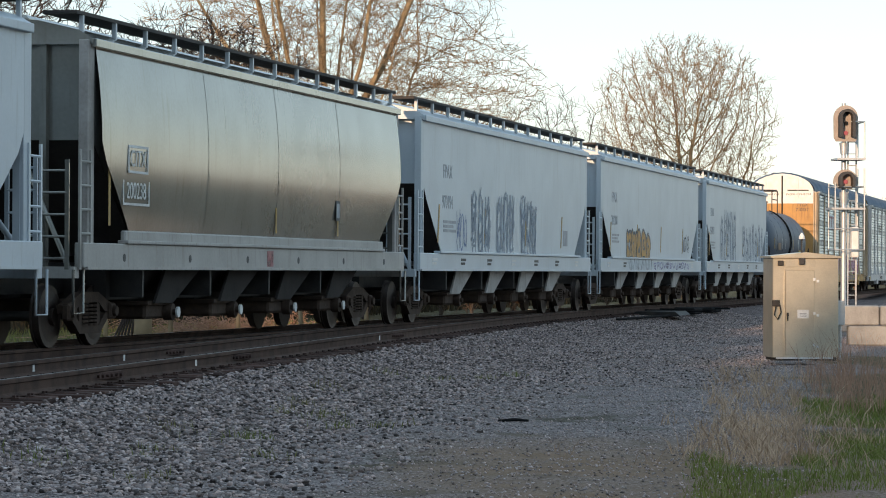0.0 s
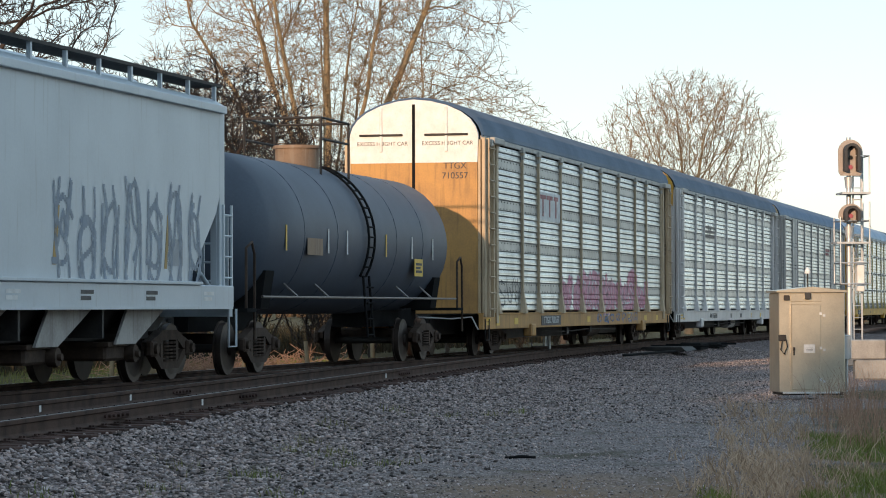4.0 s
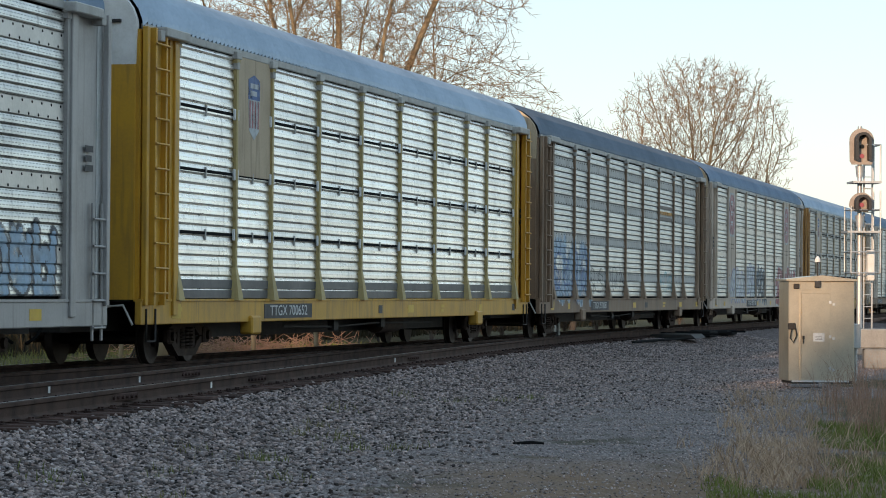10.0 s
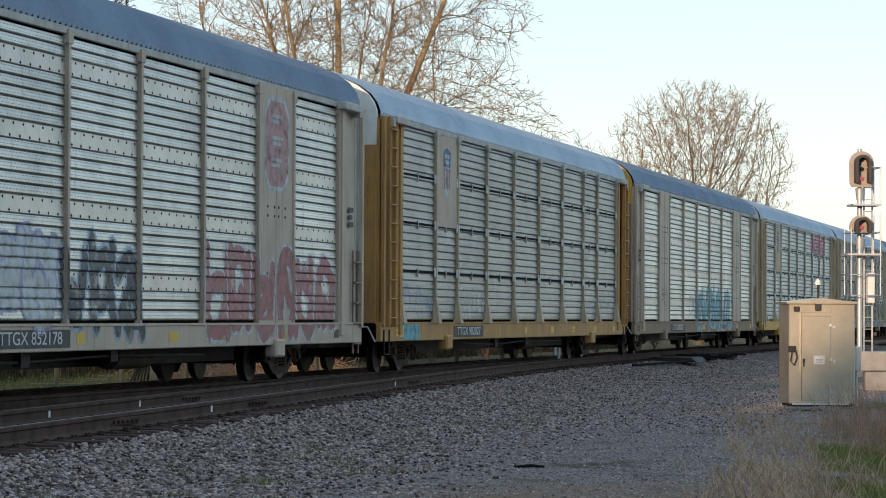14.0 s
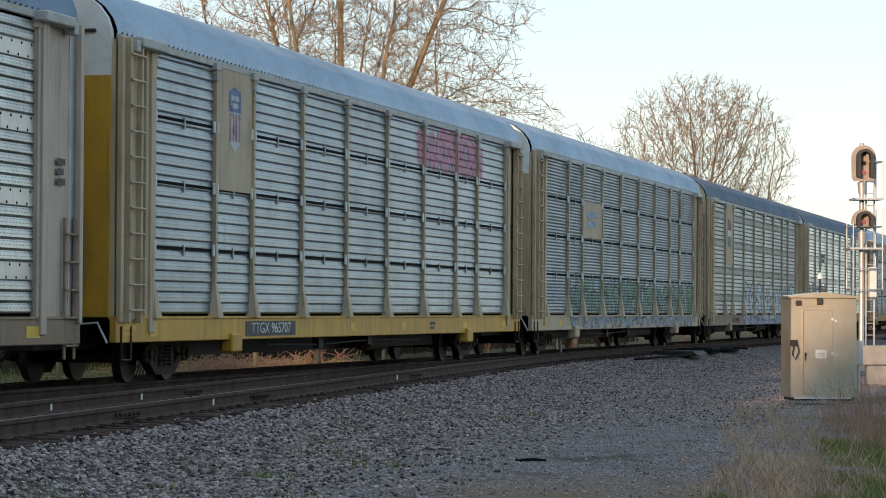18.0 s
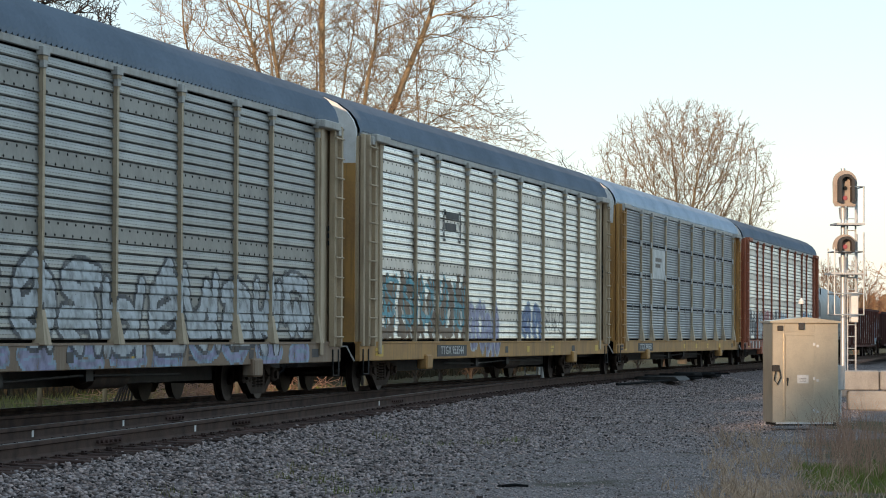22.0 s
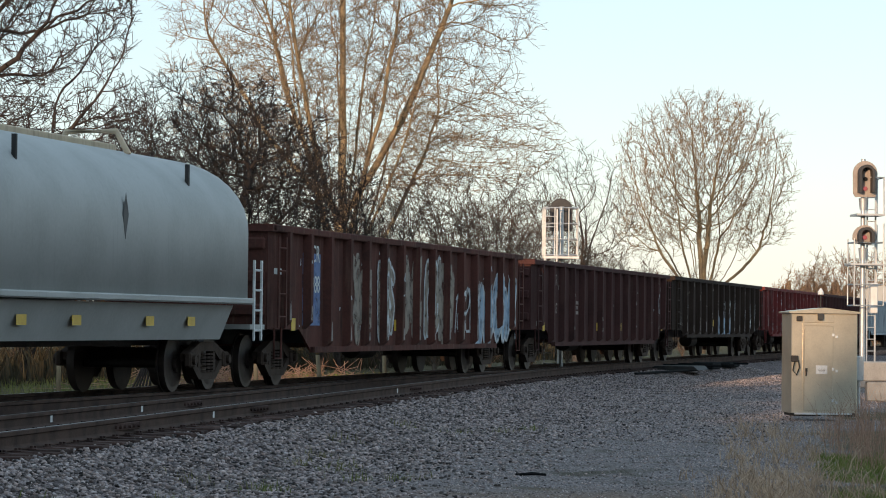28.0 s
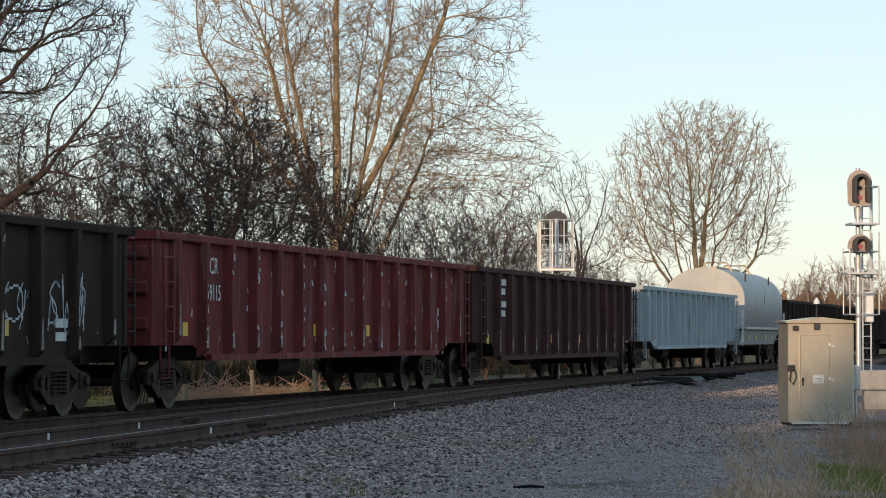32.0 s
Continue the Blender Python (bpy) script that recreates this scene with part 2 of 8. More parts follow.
def panel_material(name, c1, c2, rough=0.42, metal=0.75, pitch=0.141, holes=0.75):
    """Galvanised siding: each strip of its own shade, rows of fine punched slots, dirt and dull patches."""
    m = mat(name, c1, c2, rough, metal, 9, 1.1, 1.1, 0.0, c3=(0.13, 0.115, 0.10), streak=0.12, vary=0.1)
    nt = m.node_tree
    N, link = nt.nodes.new, nt.links.new
    b = nt.nodes["Principled BSDF"]
    src = b.inputs["Base Color"].links[0].from_socket
    co = N("ShaderNodeTexCoord")
    sp = N("ShaderNodeSeparateXYZ")
    link(co.outputs["Object"], sp.inputs[0])
    def math_node(op, a, v):
        q = N("ShaderNodeMath")
        q.operation = op
        link(a, q.inputs[0])
        if isinstance(v, float):
            q.inputs[1].default_value = v
        elif v is not None:
            link(v, q.inputs[1])
        return q.outputs[0]
    def times(a, c, fac):
        q = N("ShaderNodeMix")
        q.data_type, q.blend_type = "RGBA", "MULTIPLY"
        q.inputs["Factor"].default_value = fac
        link(a, q.inputs[6])
        link(c, q.inputs[7])
        return q.outputs[2]
    cb = N("ShaderNodeCombineXYZ")
    link(sp.outputs["Y"], cb.inputs["X"])
    link(sp.outputs["Z"], cb.inputs["Y"])
    br = N("ShaderNodeTexBrick")
    br.inputs["Scale"].default_value = 1.0
    br.inputs["Brick Width"].default_value, br.inputs["Row Height"].default_value = 0.115, pitch / 3
    br.inputs["Mortar Size"].default_value = 0.0175
    br.inputs["Color1"].default_value = (0.22, 0.22, 0.23, 1)
    br.inputs["Color2"].default_value = (0.62, 0.62, 0.62, 1)
    br.inputs["Mortar"].default_value = (1, 1, 1, 1)
    link(cb.outputs[0], br.inputs["Vector"])
    wn_ = N("ShaderNodeTexWhiteNoise")
    wn_.noise_dimensions = "2D"
    strip = N("ShaderNodeCombineXYZ")
    link(math_node("FLOOR", math_node("DIVIDE", sp.outputs["Z"], pitch), None), strip.inputs["X"])
    link(N("ShaderNodeObjectInfo").outputs["Random"], strip.inputs["Y"])
    link(strip.outputs[0], wn_.inputs["Vector"])
    shade = ramp_out(N, link, wn_.outputs["Value"], 0.88, 1.12)
    smear = N("ShaderNodeTexNoise")
    smear.inputs["Scale"].default_value, smear.inputs["Detail"].default_value = 1.0, 5
    mp = N("ShaderNodeMapping")
    mp.inputs["Scale"].default_value = (1.0, 1.6, 9.0)
    link(co.outputs["Object"], mp.inputs["Vector"])
    link(mp.outputs[0], smear.inputs["Vector"])
    blot = math_node("MULTIPLY", shade, ramp_out(N, link, smear.outputs["Fac"], 0.75, 1.35))
    grey = N("ShaderNodeCombineColor")
    for k in range(3):
        link(blot, grey.inputs[k])
    link(times(times(src, br.outputs["Color"], holes), grey.outputs[0], 1.0), b.inputs["Base Color"])
    link(ramp_out(N, link, smear.outputs["Fac"], rough - 0.12, rough + 0.16), b.inputs["Roughness"])
    return m


M_GROUND = ground_material()
M_STONE = stone_material()
M_GRAVEL = stone_material("lane_gravel", 0.6, 2.8)
M_STONEDARK = stone_material("dark_stone", 0.1, 0.55)
M_RAIL = mat("rail_steel", (0.105, 0.066, 0.053), (0.05, 0.033, 0.028), 0.85, 0.0, 40, 3, 0.6, 0.2, spec=0.08)
M_RAILTOP = mat("polished_rail", (0.30, 0.28, 0.27), (0.18, 0.16, 0.15), 0.4, 0.8, 40, 3, 0.4, 0.02)
M_TIE = mat("tie_wood", (0.085, 0.05, 0.042), (0.045, 0.028, 0.024), 0.95, 0, 24, 3, 0.6, 0.5, vary=0.45, spec=0.15)
M_STEEL = mat("dark_steel", (0.028, 0.026, 0.025), (0.05, 0.043, 0.038), 0.7, 0.25, 30, 4, 0.6, 0.2)
M_WHEEL = mat("wheel_steel", (0.062, 0.043, 0.035), (0.035, 0.025, 0.021), 0.55, 0.3, 20, 4, 0.6, 0.1)
M_TRUCK = mat("truck_grime", (0.060, 0.040, 0.031), (0.095, 0.064, 0.048), 0.85, 0.05, 25, 5, 0.7, 0.3, spec=0.2)
# plain black; also stands for shade inside the autoracks and in their gaps
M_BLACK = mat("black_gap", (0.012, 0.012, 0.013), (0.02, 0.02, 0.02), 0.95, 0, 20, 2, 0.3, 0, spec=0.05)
M_SOOT = mat("sooty_plate", (0.10, 0.105, 0.11), (0.17, 0.17, 0.17), 0.5, 0.3, 14, 1.4, 0.7, 0.03)
M_BAND = mat("plain_band_steel", (0.60, 0.565, 0.52), (0.44, 0.415, 0.38), 0.4, 0.5, 20, 1.2, 0.5, 0.02, c3=(0.34, 0.29, 0.23), streak=0.2)
M_TRIM = mat("pale_trim", (0.50, 0.49, 0.46), (0.36, 0.34, 0.31), 0.6, 0, 30, 3, 0.5, 0.05, c3=(0.22, 0.17, 0.12), streak=0.2)
M_GALV = mat("galvanised", (0.62, 0.63, 0.63), (0.45, 0.46, 0.46), 0.45, 0.6, 30, 3, 0.5, 0.05)
M_CABINET = mat("cabinet_aluminium", (0.72, 0.63, 0.49), (0.58, 0.505, 0.395), 0.38, 0.8, 40, 2.5, 0.4, 0.03)
M_CONCRETE = mat("concrete", (0.33, 0.32, 0.30), (0.22, 0.212, 0.20), 0.9, 0, 30, 3, 0.6, 0.25)
M_WHITE = mat("white_paint", (0.78, 0.78, 0.76), (0.62, 0.61, 0.58), 0.55, 0, 30, 4, 0.4, 0.03)
M_SIGNAL = mat("signal_black", (0.03, 0.03, 0.032), (0.05, 0.048, 0.046), 0.6, 0, 30, 4, 0.4, 0.03)
M_SIGNALGREY = mat("weathered_grey", (0.20, 0.17, 0.15), (0.28, 0.24, 0.21), 0.75, 0, 30, 6, 0.5, 0.05)
M_BACKBOARD = mat("weathered_backboard", (0.40, 0.335, 0.29), (0.31, 0.26, 0.225), 0.75, 0, 30, 6, 0.5, 0.05)
M_PANEL = panel_material("galvanised_siding", (0.65, 0.635, 0.59), (0.45, 0.44, 0.41), 0.30, 0.88, 0.141, 0.9)
M_PANELMID = panel_material("greyed_siding", (0.52, 0.515, 0.48), (0.35, 0.347, 0.325), 0.34, 0.8, 0.141, 0.9)
M_PANELBRIGHT = panel_material("bright_siding", (0.88, 0.84, 0.78), (0.66, 0.63, 0.585), 0.28, 0.8, 0.155, 0.35)
M_PANELWARM = panel_material("weathered_siding", (0.44, 0.44, 0.42), (0.28, 0.28, 0.268), 0.33, 0.8, 0.141, 0.9)
M_PANELBLUE = panel_material("dull_siding", (0.66, 0.665, 0.64), (0.42, 0.423, 0.41), 0.28, 0.88, 0.141, 0.9)
M_PANELPATCHY = panel_material("patchy_siding", (0.54, 0.56, 0.55), (0.27, 0.285, 0.282), 0.30, 0.82, 0.141, 0.9)
M_PANELDULL = panel_material("chalky_siding", (0.27, 0.282, 0.285), (0.155, 0.162, 0.165), 0.4, 0.5, 0.079, 0.3)
M_PANELSLATE = panel_material("slate_siding", (0.285, 0.32, 0.332), (0.175, 0.196, 0.206), 0.36, 0.65, 0.155, 0.7)
M_PANELUMBER = panel_material("umber_grey_siding", (0.255, 0.25, 0.235), (0.155, 0.152, 0.143), 0.38, 0.6, 0.155, 0.6)
M_PANELDARK = panel_material("sooty_siding", (0.27, 0.275, 0.262), (0.17, 0.174, 0.168), 0.38, 0.6, 0.141, 0.9)
M_BANDDULL = mat("patchy_band_steel", (0.52, 0.505, 0.48), (0.26, 0.258, 0.25), 0.4, 0.6, 5, 1.4, 1.2, 0.02, c3=(0.60, 0.58, 0.55), streak=0.3)
M_BANDPATCHY = mat("weathered_band_steel", (0.34, 0.345, 0.34), (0.17, 0.175, 0.176), 0.42, 0.6, 5, 1.4, 1.2, 0.02, c3=(0.46, 0.45, 0.43), streak=0.3)
M_BANDDARK = mat("sooty_band_steel", (0.27, 0.262, 0.24), (0.18, 0.175, 0.16), 0.5, 0.4, 12, 1.4, 0.8, 0.02, c3=(0.32, 0.30, 0.27), streak=0.2)
M_ROOF = mat("roof_steel", (0.42, 0.50, 0.58), (0.31, 0.38, 0.45), 0.38, 0.8, 12, 0.7, 0.5, 0.02)
M_ROOFDARK = mat("dark_roof_steel", (0.16, 0.20, 0.245), (0.12, 0.152, 0.188), 0.42, 0.7, 12, 0.7, 0.5, 0.02)
M_ROOFBLUE = mat("blue_roof_steel", (0.20, 0.265, 0.34), (0.15, 0.20, 0.26), 0.42, 0.75, 12, 0.7, 0.5, 0.02)
M_BARK = mat("bark", (0.36, 0.27, 0.165), (0.13, 0.10, 0.072), 0.95, 0, 3, 0.5, 0.9, 0.5, spec=0.1)
# shade on the left-hand trees is put into this darker bark
M_BARKSHADED = mat("shaded_bark", (0.052, 0.042, 0.038), (0.085, 0.068, 0.058), 0.95, 0, 14, 2, 0.6, 0.5, spec=0.1)
M_BARKGREY = mat("grey_bark", (0.16, 0.125, 0.10), (0.10, 0.08, 0.066), 0.95, 0, 14, 2, 0.6, 0.5, spec=0.1)
M_BRUSHTWIG = mat("brush_twigs", (0.17, 0.115, 0.085), (0.10, 0.07, 0.055), 0.95, 0, 5, 0.5, 0.6, 0, spec=0.1)
# brown twigs with the orange of low sun mixed into the colour
M_TWIGSUNTINT = mat("sun_tinted_twigs", (0.50, 0.27, 0.16), (0.32, 0.18, 0.11), 0.95, 0, 5, 0.5, 0.6, 0, spec=0.1)
M_TWIG = mat("twigs", (0.30, 0.205, 0.125), (0.17, 0.12, 0.08), 0.95, 0, 5, 0.5, 0.6, 0, spec=0.1)

# ---- ground: one sheet, ballast bed under the tracks, gravel lane, grass beyond ----
def line_coords(x, y):
    """s and offset of a place, close enough for the lie of the land."""
    dx, dy = x - LINE_X, y - LINE_Y
    s = dx * math.sin(HEAD) + dy * math.cos(HEAD)
    a = HEAD + BEND * max(-60, min(400, s)) * 0.5
    s = dx * math.sin(a) + dy * math.cos(a)
    return s, dx * math.cos(a) - dy * math.sin(a)


def smoothstep(e0, e1, v):
    t = max(0.0, min(1.0, (v - e0) / (e1 - e0)))
    return t * t * (3 - 2 * t)


BED = -0.262


def ground_z(x, y):
    s, off = line_coords(x, y)
    near = siding_near(s)
    d = off - near
    n = 0.035 * noise.noise((x * 0.6, y * 0.6, 0)) + 0.02 * noise.noise((x * 2.1, y * 2.1, 3))
    if d > 0:
        z = BED + 0.015 * smoothstep(0.1, 0.4, d) - 0.255 * smoothstep(0.5, 2.4, d) + n * smoothstep(0.5, 1.6, d)
        z -= 0.10 * smoothstep(6, 14, d)
    else:
        z = BED - 0.55 * smoothstep(1.6, 4.5, -off) + n * smoothstep(2.0, 5.0, -off) * 1.5
    return z


def weed_edge(y):
    return 2.55 + 0.105 * (y - 26)


def cover(x, y):
    """How far the ground is worn gravel, and how far it is grass."""
    s, off = line_coords(x, y)
    d = off - siding_near(s)
    gravel = smoothstep(1.2, 3.0, d)
    far = smoothstep(3.2, 5.0, -off)
    edge = weed_edge(y)
    weedy = smoothstep(edge - 0.2, edge + 3.0, x) if d > 2.5 and y < 56 else smoothstep(8, 12, d)
    weedy *= 1 - smoothstep(0.0, 0.6, 1.5 - math.hypot((x - 6.2) * 0.8, (y - 48.5) * 0.35)) * 0.95
    dirt = smoothstep(31.0, 23.0, y) * smoothstep(-1.5, 1.0, x) if d > 2.5 else 0.0
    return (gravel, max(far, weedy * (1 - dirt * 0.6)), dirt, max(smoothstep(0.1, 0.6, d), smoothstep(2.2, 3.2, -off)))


def build_ground():
    xs = np.unique(np.concatenate([np.linspace(-12, 14, 131), np.geomspace(14, 1500, 24), -np.geomspace(12, 1500, 24)]))
    ys = np.unique(np.concatenate([np.linspace(16, 62, 185), np.linspace(62, 160, 80), np.geomspace(160, 2500, 16), 16 - np.geomspace(1, 900, 14)]))
    v = [(x, y, ground_z(x, y)) for y in ys for x in xs]
    nx = len(xs)
    f = [(j * nx + i, j * nx + i + 1, (j + 1) * nx + i + 1, (j + 1) * nx + i) for j in range(len(ys) - 1) for i in range(nx - 1)]
    g = Geo().add(v, f, True)
    me = g.mesh("ground")
    att = me.color_attributes.new("cover", "FLOAT_COLOR", "POINT")
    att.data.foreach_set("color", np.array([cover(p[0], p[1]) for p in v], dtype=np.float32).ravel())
    return tagged(part("ground", me, M_GROUND), "grey gravel lane, stone ballast and grass verges beside the tracks", "ground", kind="structure")


build_ground()


def rock_shapes(rng, n=10):
    out = []
    for _ in range(n):
        v = np.array([(1, 0, 0), (-1, 0, 0), (0, 1, 0), (0, -1, 0), (0, 0, 1), (0, 0, -1)], float)
        v = np.concatenate([v, np.array([(a, b, c) for a in (-1, 1) for b in (-1, 1) for c in (-1, 1)]) * 0.62])
        v *= rng.uniform(0.55, 1.25, (14, 1)) * np.array([1.05, 0.8, 0.6])
        out.append(v)
    f = []
    for k, (a, b, c) in enumerate((a, b, c) for a in (-1, 1) for b in (-1, 1) for c in (-1, 1)):
        X, Y, Z = (0 if a > 0 else 1), (2 if b > 0 else 3), (4 if c > 0 else 5)
        tri = [(X, Y, Z), (Y, X, Z)][0 if a * b * c > 0 else 1]
        o = 6 + k
        f += [(tri[0], tri[1], o), (tri[1], tri[2], o), (tri[2], tri[0], o)]
    return out, np.array(f)


def scatter_stones(name, places, sizes, seed, label, material=None, plain=False):
    """Loose stones, all in one mesh; plain: eight-faced ones."""
    rng = np.random.default_rng(seed)
    shapes, f = rock_shapes(rng)
    m = 14
    if plain:
        m = 6
        shapes = [q[:6] * 1.12 for q in shapes]
        f = np.array([((0 if a > 0 else 1), (2 if b > 0 else 3), (4 if c > 0 else 5))[::1 if a * b * c > 0 else -1] for a in (-1, 1) for b in (-1, 1) for c in (-1, 1)])
    n = len(places)
    base = np.array(shapes)[rng.integers(0, len(shapes), n)]
    ang = rng.uniform(0, 6.283, n)
    tilt = rng.uniform(-0.7, 0.7, n)
    c, s_ = np.cos(ang)[:, None], np.sin(ang)[:, None]
    x, y, z = base[..., 0], base[..., 1], base[..., 2]
    ct, st = np.cos(tilt)[:, None], np.sin(tilt)[:, None]
    y, z = y * ct - z * st, y * st + z * ct
    x, y = x * c - y * s_, x * s_ + y * c
    v = np.stack([x, y, z], -1) * sizes[:, None, None] + places[:, None, :]
    faces = (f[None] + m * np.arange(n)[:, None, None]).reshape(-1, 3)
    me = bpy.data.meshes.new(name)
    me.vertices.add(m * n)
    me.vertices.foreach_set("co", v.astype(np.float32).ravel())
    me.loops.add(faces.size)
    me.loops.foreach_set("vertex_index", faces.astype(np.int32).ravel())
    me.polygons.add(len(faces))
    me.polygons.foreach_set("loop_start", np.arange(0, faces.size, 3, dtype=np.int32))
    me.update(calc_edges=True)
    me.validate()
    return tagged(part(name, me, material or M_STONE), label, "ballast", kind="stuff")


def build_ballast():
    rng = np.random.default_rng(4)
    def spread(n, s0, s1, power, d0, d1, r0, r1, thin=None, sink=0.2):
        places, sizes = [], []
        while len(places) < n:
            s = s0 + (s1 - s0) * rng.random() ** power
            d = rng.uniform(d0, d1)
            if (thin and rng.random() < thin(d)) or (d < 0.55 and rng.random() < 0.6):
                continue
            x, y, _ = line(s, siding_near(s) + d)
            if y < 19 or (x > weed_edge(y) + 0.8 and y < 46):
                continue
            r = rng.uniform(r0, r1)
            heap = 0.035 * rng.random() * smoothstep(0.85, 0.3, d) if r > 0.012 else 0
            places.append((x, y, ground_z(x, y) + r * sink + heap))
            sizes.append(r)
        return np.array(places), np.array(sizes)
    shoulder = spread(66000, -8, 75, 1.25, 0.28, 4.8, 0.013, 0.035, lambda d: smoothstep(1.9, 4.4, d) * 0.9)
    big = (shoulder[1] > 0.023) & (shoulder[0][:, 1] < 56)
    scatter_stones("ballast", shoulder[0][big], shoulder[1][big], 7, "loose grey crushed stone ballast along the tracks")
    scatter_stones("ballast", shoulder[0][~big], shoulder[1][~big], 17, "smaller grey crushed stones filling the ballast shoulder", None, True)
    lane = spread(24000, -10, 45, 1.25, 2.2, 8.5, 0.007, 0.018, None, 0.3)
    scatter_stones("gravel", *lane, 8, "small grey gravel scattered over the lane", M_GRAVEL, True)
    strewn = spread(15000, 12, 72, 1.0, 2.6, 7.0, 0.011, 0.028, None, 0.25)
    scatter_stones("ballast", *strewn, 27, "crushed stones strewn over the gravel", None, True)
    places, sizes = [], []
    for _ in range(12000):          # between and beyond the rails
        s = -8 + 90 * rng.random()
        off = rng.uniform(-2.6, siding_near(s) + 0.3)
        x, y, _ = line(s, off)
        r = rng.uniform(0.02, 0.038)
        places.append((x, y, ground_z(x, y) + r * 0.2))
        sizes.append(r)
    scatter_stones("ballast", np.array(places), np.array(sizes), 9, "dark ballast stones between the ties", M_STONEDARK, True)


build_ballast()

# ---- rails and ties ----
RAIL_HALF = [(0.0, -0.185), (0.07, -0.185), (0.07, -0.174), (0.024, -0.155), (0.014, -0.14), (0.014, -0.055), (0.036, -0.042), (0.036, -0.008), (0.028, 0.0)]
RAIL_PROFILE = RAIL_HALF + [(-a, b) for a, b in reversed(RAIL_HALF[1:])]


def rail(name, offset, s0, s1, label, step=3.0, drop=0.0):
    ss = np.arange(s0, s1 + 0.01, step)
    v, f = [], []
    n = len(RAIL_PROFILE)
    for s in ss:
        for a, b in RAIL_PROFILE:
            x, y, _ = line(s, offset(s) + a)
            v.append((x, y, b - drop))
    for k in range(len(ss) - 1):
        f += [(k * n + i, k * n + (i + 1) % n, (k + 1) * n + (i + 1) % n, (k + 1) * n + i) for i in range(n)]
    ob = part(name, Geo().add(v, f), M_RAIL)
    tagged(ob, label, "rail", "rails", "structure")
    g = Geo()
    for k in range(len(ss) - 1):
        q = [line(ss[k + j], offset(ss[k + j]) + a) for j, a in ((0, -0.026), (0, 0.026), (1, 0.026), (1, -0.026))]
        g.add([(x, y, 0.0025 - drop) for x, y, _ in q], [(0, 1, 2, 3)])
    part("running_surface", g, M_RAILTOP, ob, "worn shiny rail head")
    return ob


G2 = 0.7175
rail_main_near = rail("rail_main_near", lambda s: G2, -60, 500, "rusty brown steel running rail of the main track")
rail_main_far = rail("rail_main_far", lambda s: -G2, -60, 500, "rusty brown steel running rail of the main track")
rail_siding_near = rail("rail_siding_near", siding_near, -60, 59, "rusty brown steel rail of the turnout", 1.0, 0.004)
rail_siding_far = rail("rail_siding_far", lambda s: siding_near(s) - 1.435, -60, 59, "rusty brown steel rail of the turnout", 1.0, 0.004)


def build_ties():
    bed = thing("railway_ties", "row of dark weathered wooden ties under the tracks", "railway ties", kind="structure")
    rng = random.Random(3)
    shared = {}
    for k in range(320):
        s = -34 + 0.52 * k
        far, near = -1.3, max(1.3, siding_near(s) + 0.5 if s < 60 else 1.3)
        key = round((near + rng.uniform(-0.12, 0.1)) * 8)
        if key not in shared:
            shared[key] = Geo().box(far, key / 8, -0.115, 0.115, -0.40, -0.195, 0.012).mesh("tie")
        part("tie", shared[key], M_TIE, bed, m=on_line(s + rng.uniform(-0.03, 0.03), rng.uniform(-0.05, 0.05), rng.uniform(-0.008, 0.004)))
    return bed


def build_fastenings():
    """Tie plates, spikes and joint bars on the rails nearest the camera."""
    plate = Geo().box(-0.17, 0.17, -0.1, 0.1, -0.197, -0.183).box(0.085, 0.115, -0.06, -0.03, -0.183, -0.16).box(0.085, 0.115, 0.03, 0.06, -0.183, -0.163).box(-0.115, -0.085, -0.02, 0.01, -0.183, -0.14).mesh("tie_plate")
    for ob, fn, last in ((rail_siding_near, siding_near, 175), (rail_siding_far, lambda s: siding_near(s) - 1.435, 110)):
        for k in range(40, last):
            part("tie_plate", plate, M_TIE, ob, m=on_line(-34 + 0.52 * k, fn(-34 + 0.52 * k), -0.004))
    bar = Geo().box(0.012, 0.045, -0.46, 0.46, -0.145, -0.055, 0.01)
    for k in range(6):
        bar.disc((0.045, -0.38 + 0.152 * k, -0.1), 0, 0.022, 0.03, 6)
    bar = bar.mesh("joint_bar")
    for s, fn, ob in ((3.6, siding_near, rail_siding_near), (10.6, siding_near, rail_siding_near), (2.6, lambda s: siding_near(s) - 1.435, rail_siding_far), (12.5, lambda s: siding_near(s) - 1.435, rail_siding_far), (24.0, siding_near, rail_siding_near)):
        part("joint_bar", bar, M_TIE, ob, "bolted rusty joint bar", on_line(s, fn(s), 0))


build_ties()
build_fastenings()

# ---- rolling stock: a car's own space has y along the train (front at -y), x to the camera's side, z up from the rail top ----


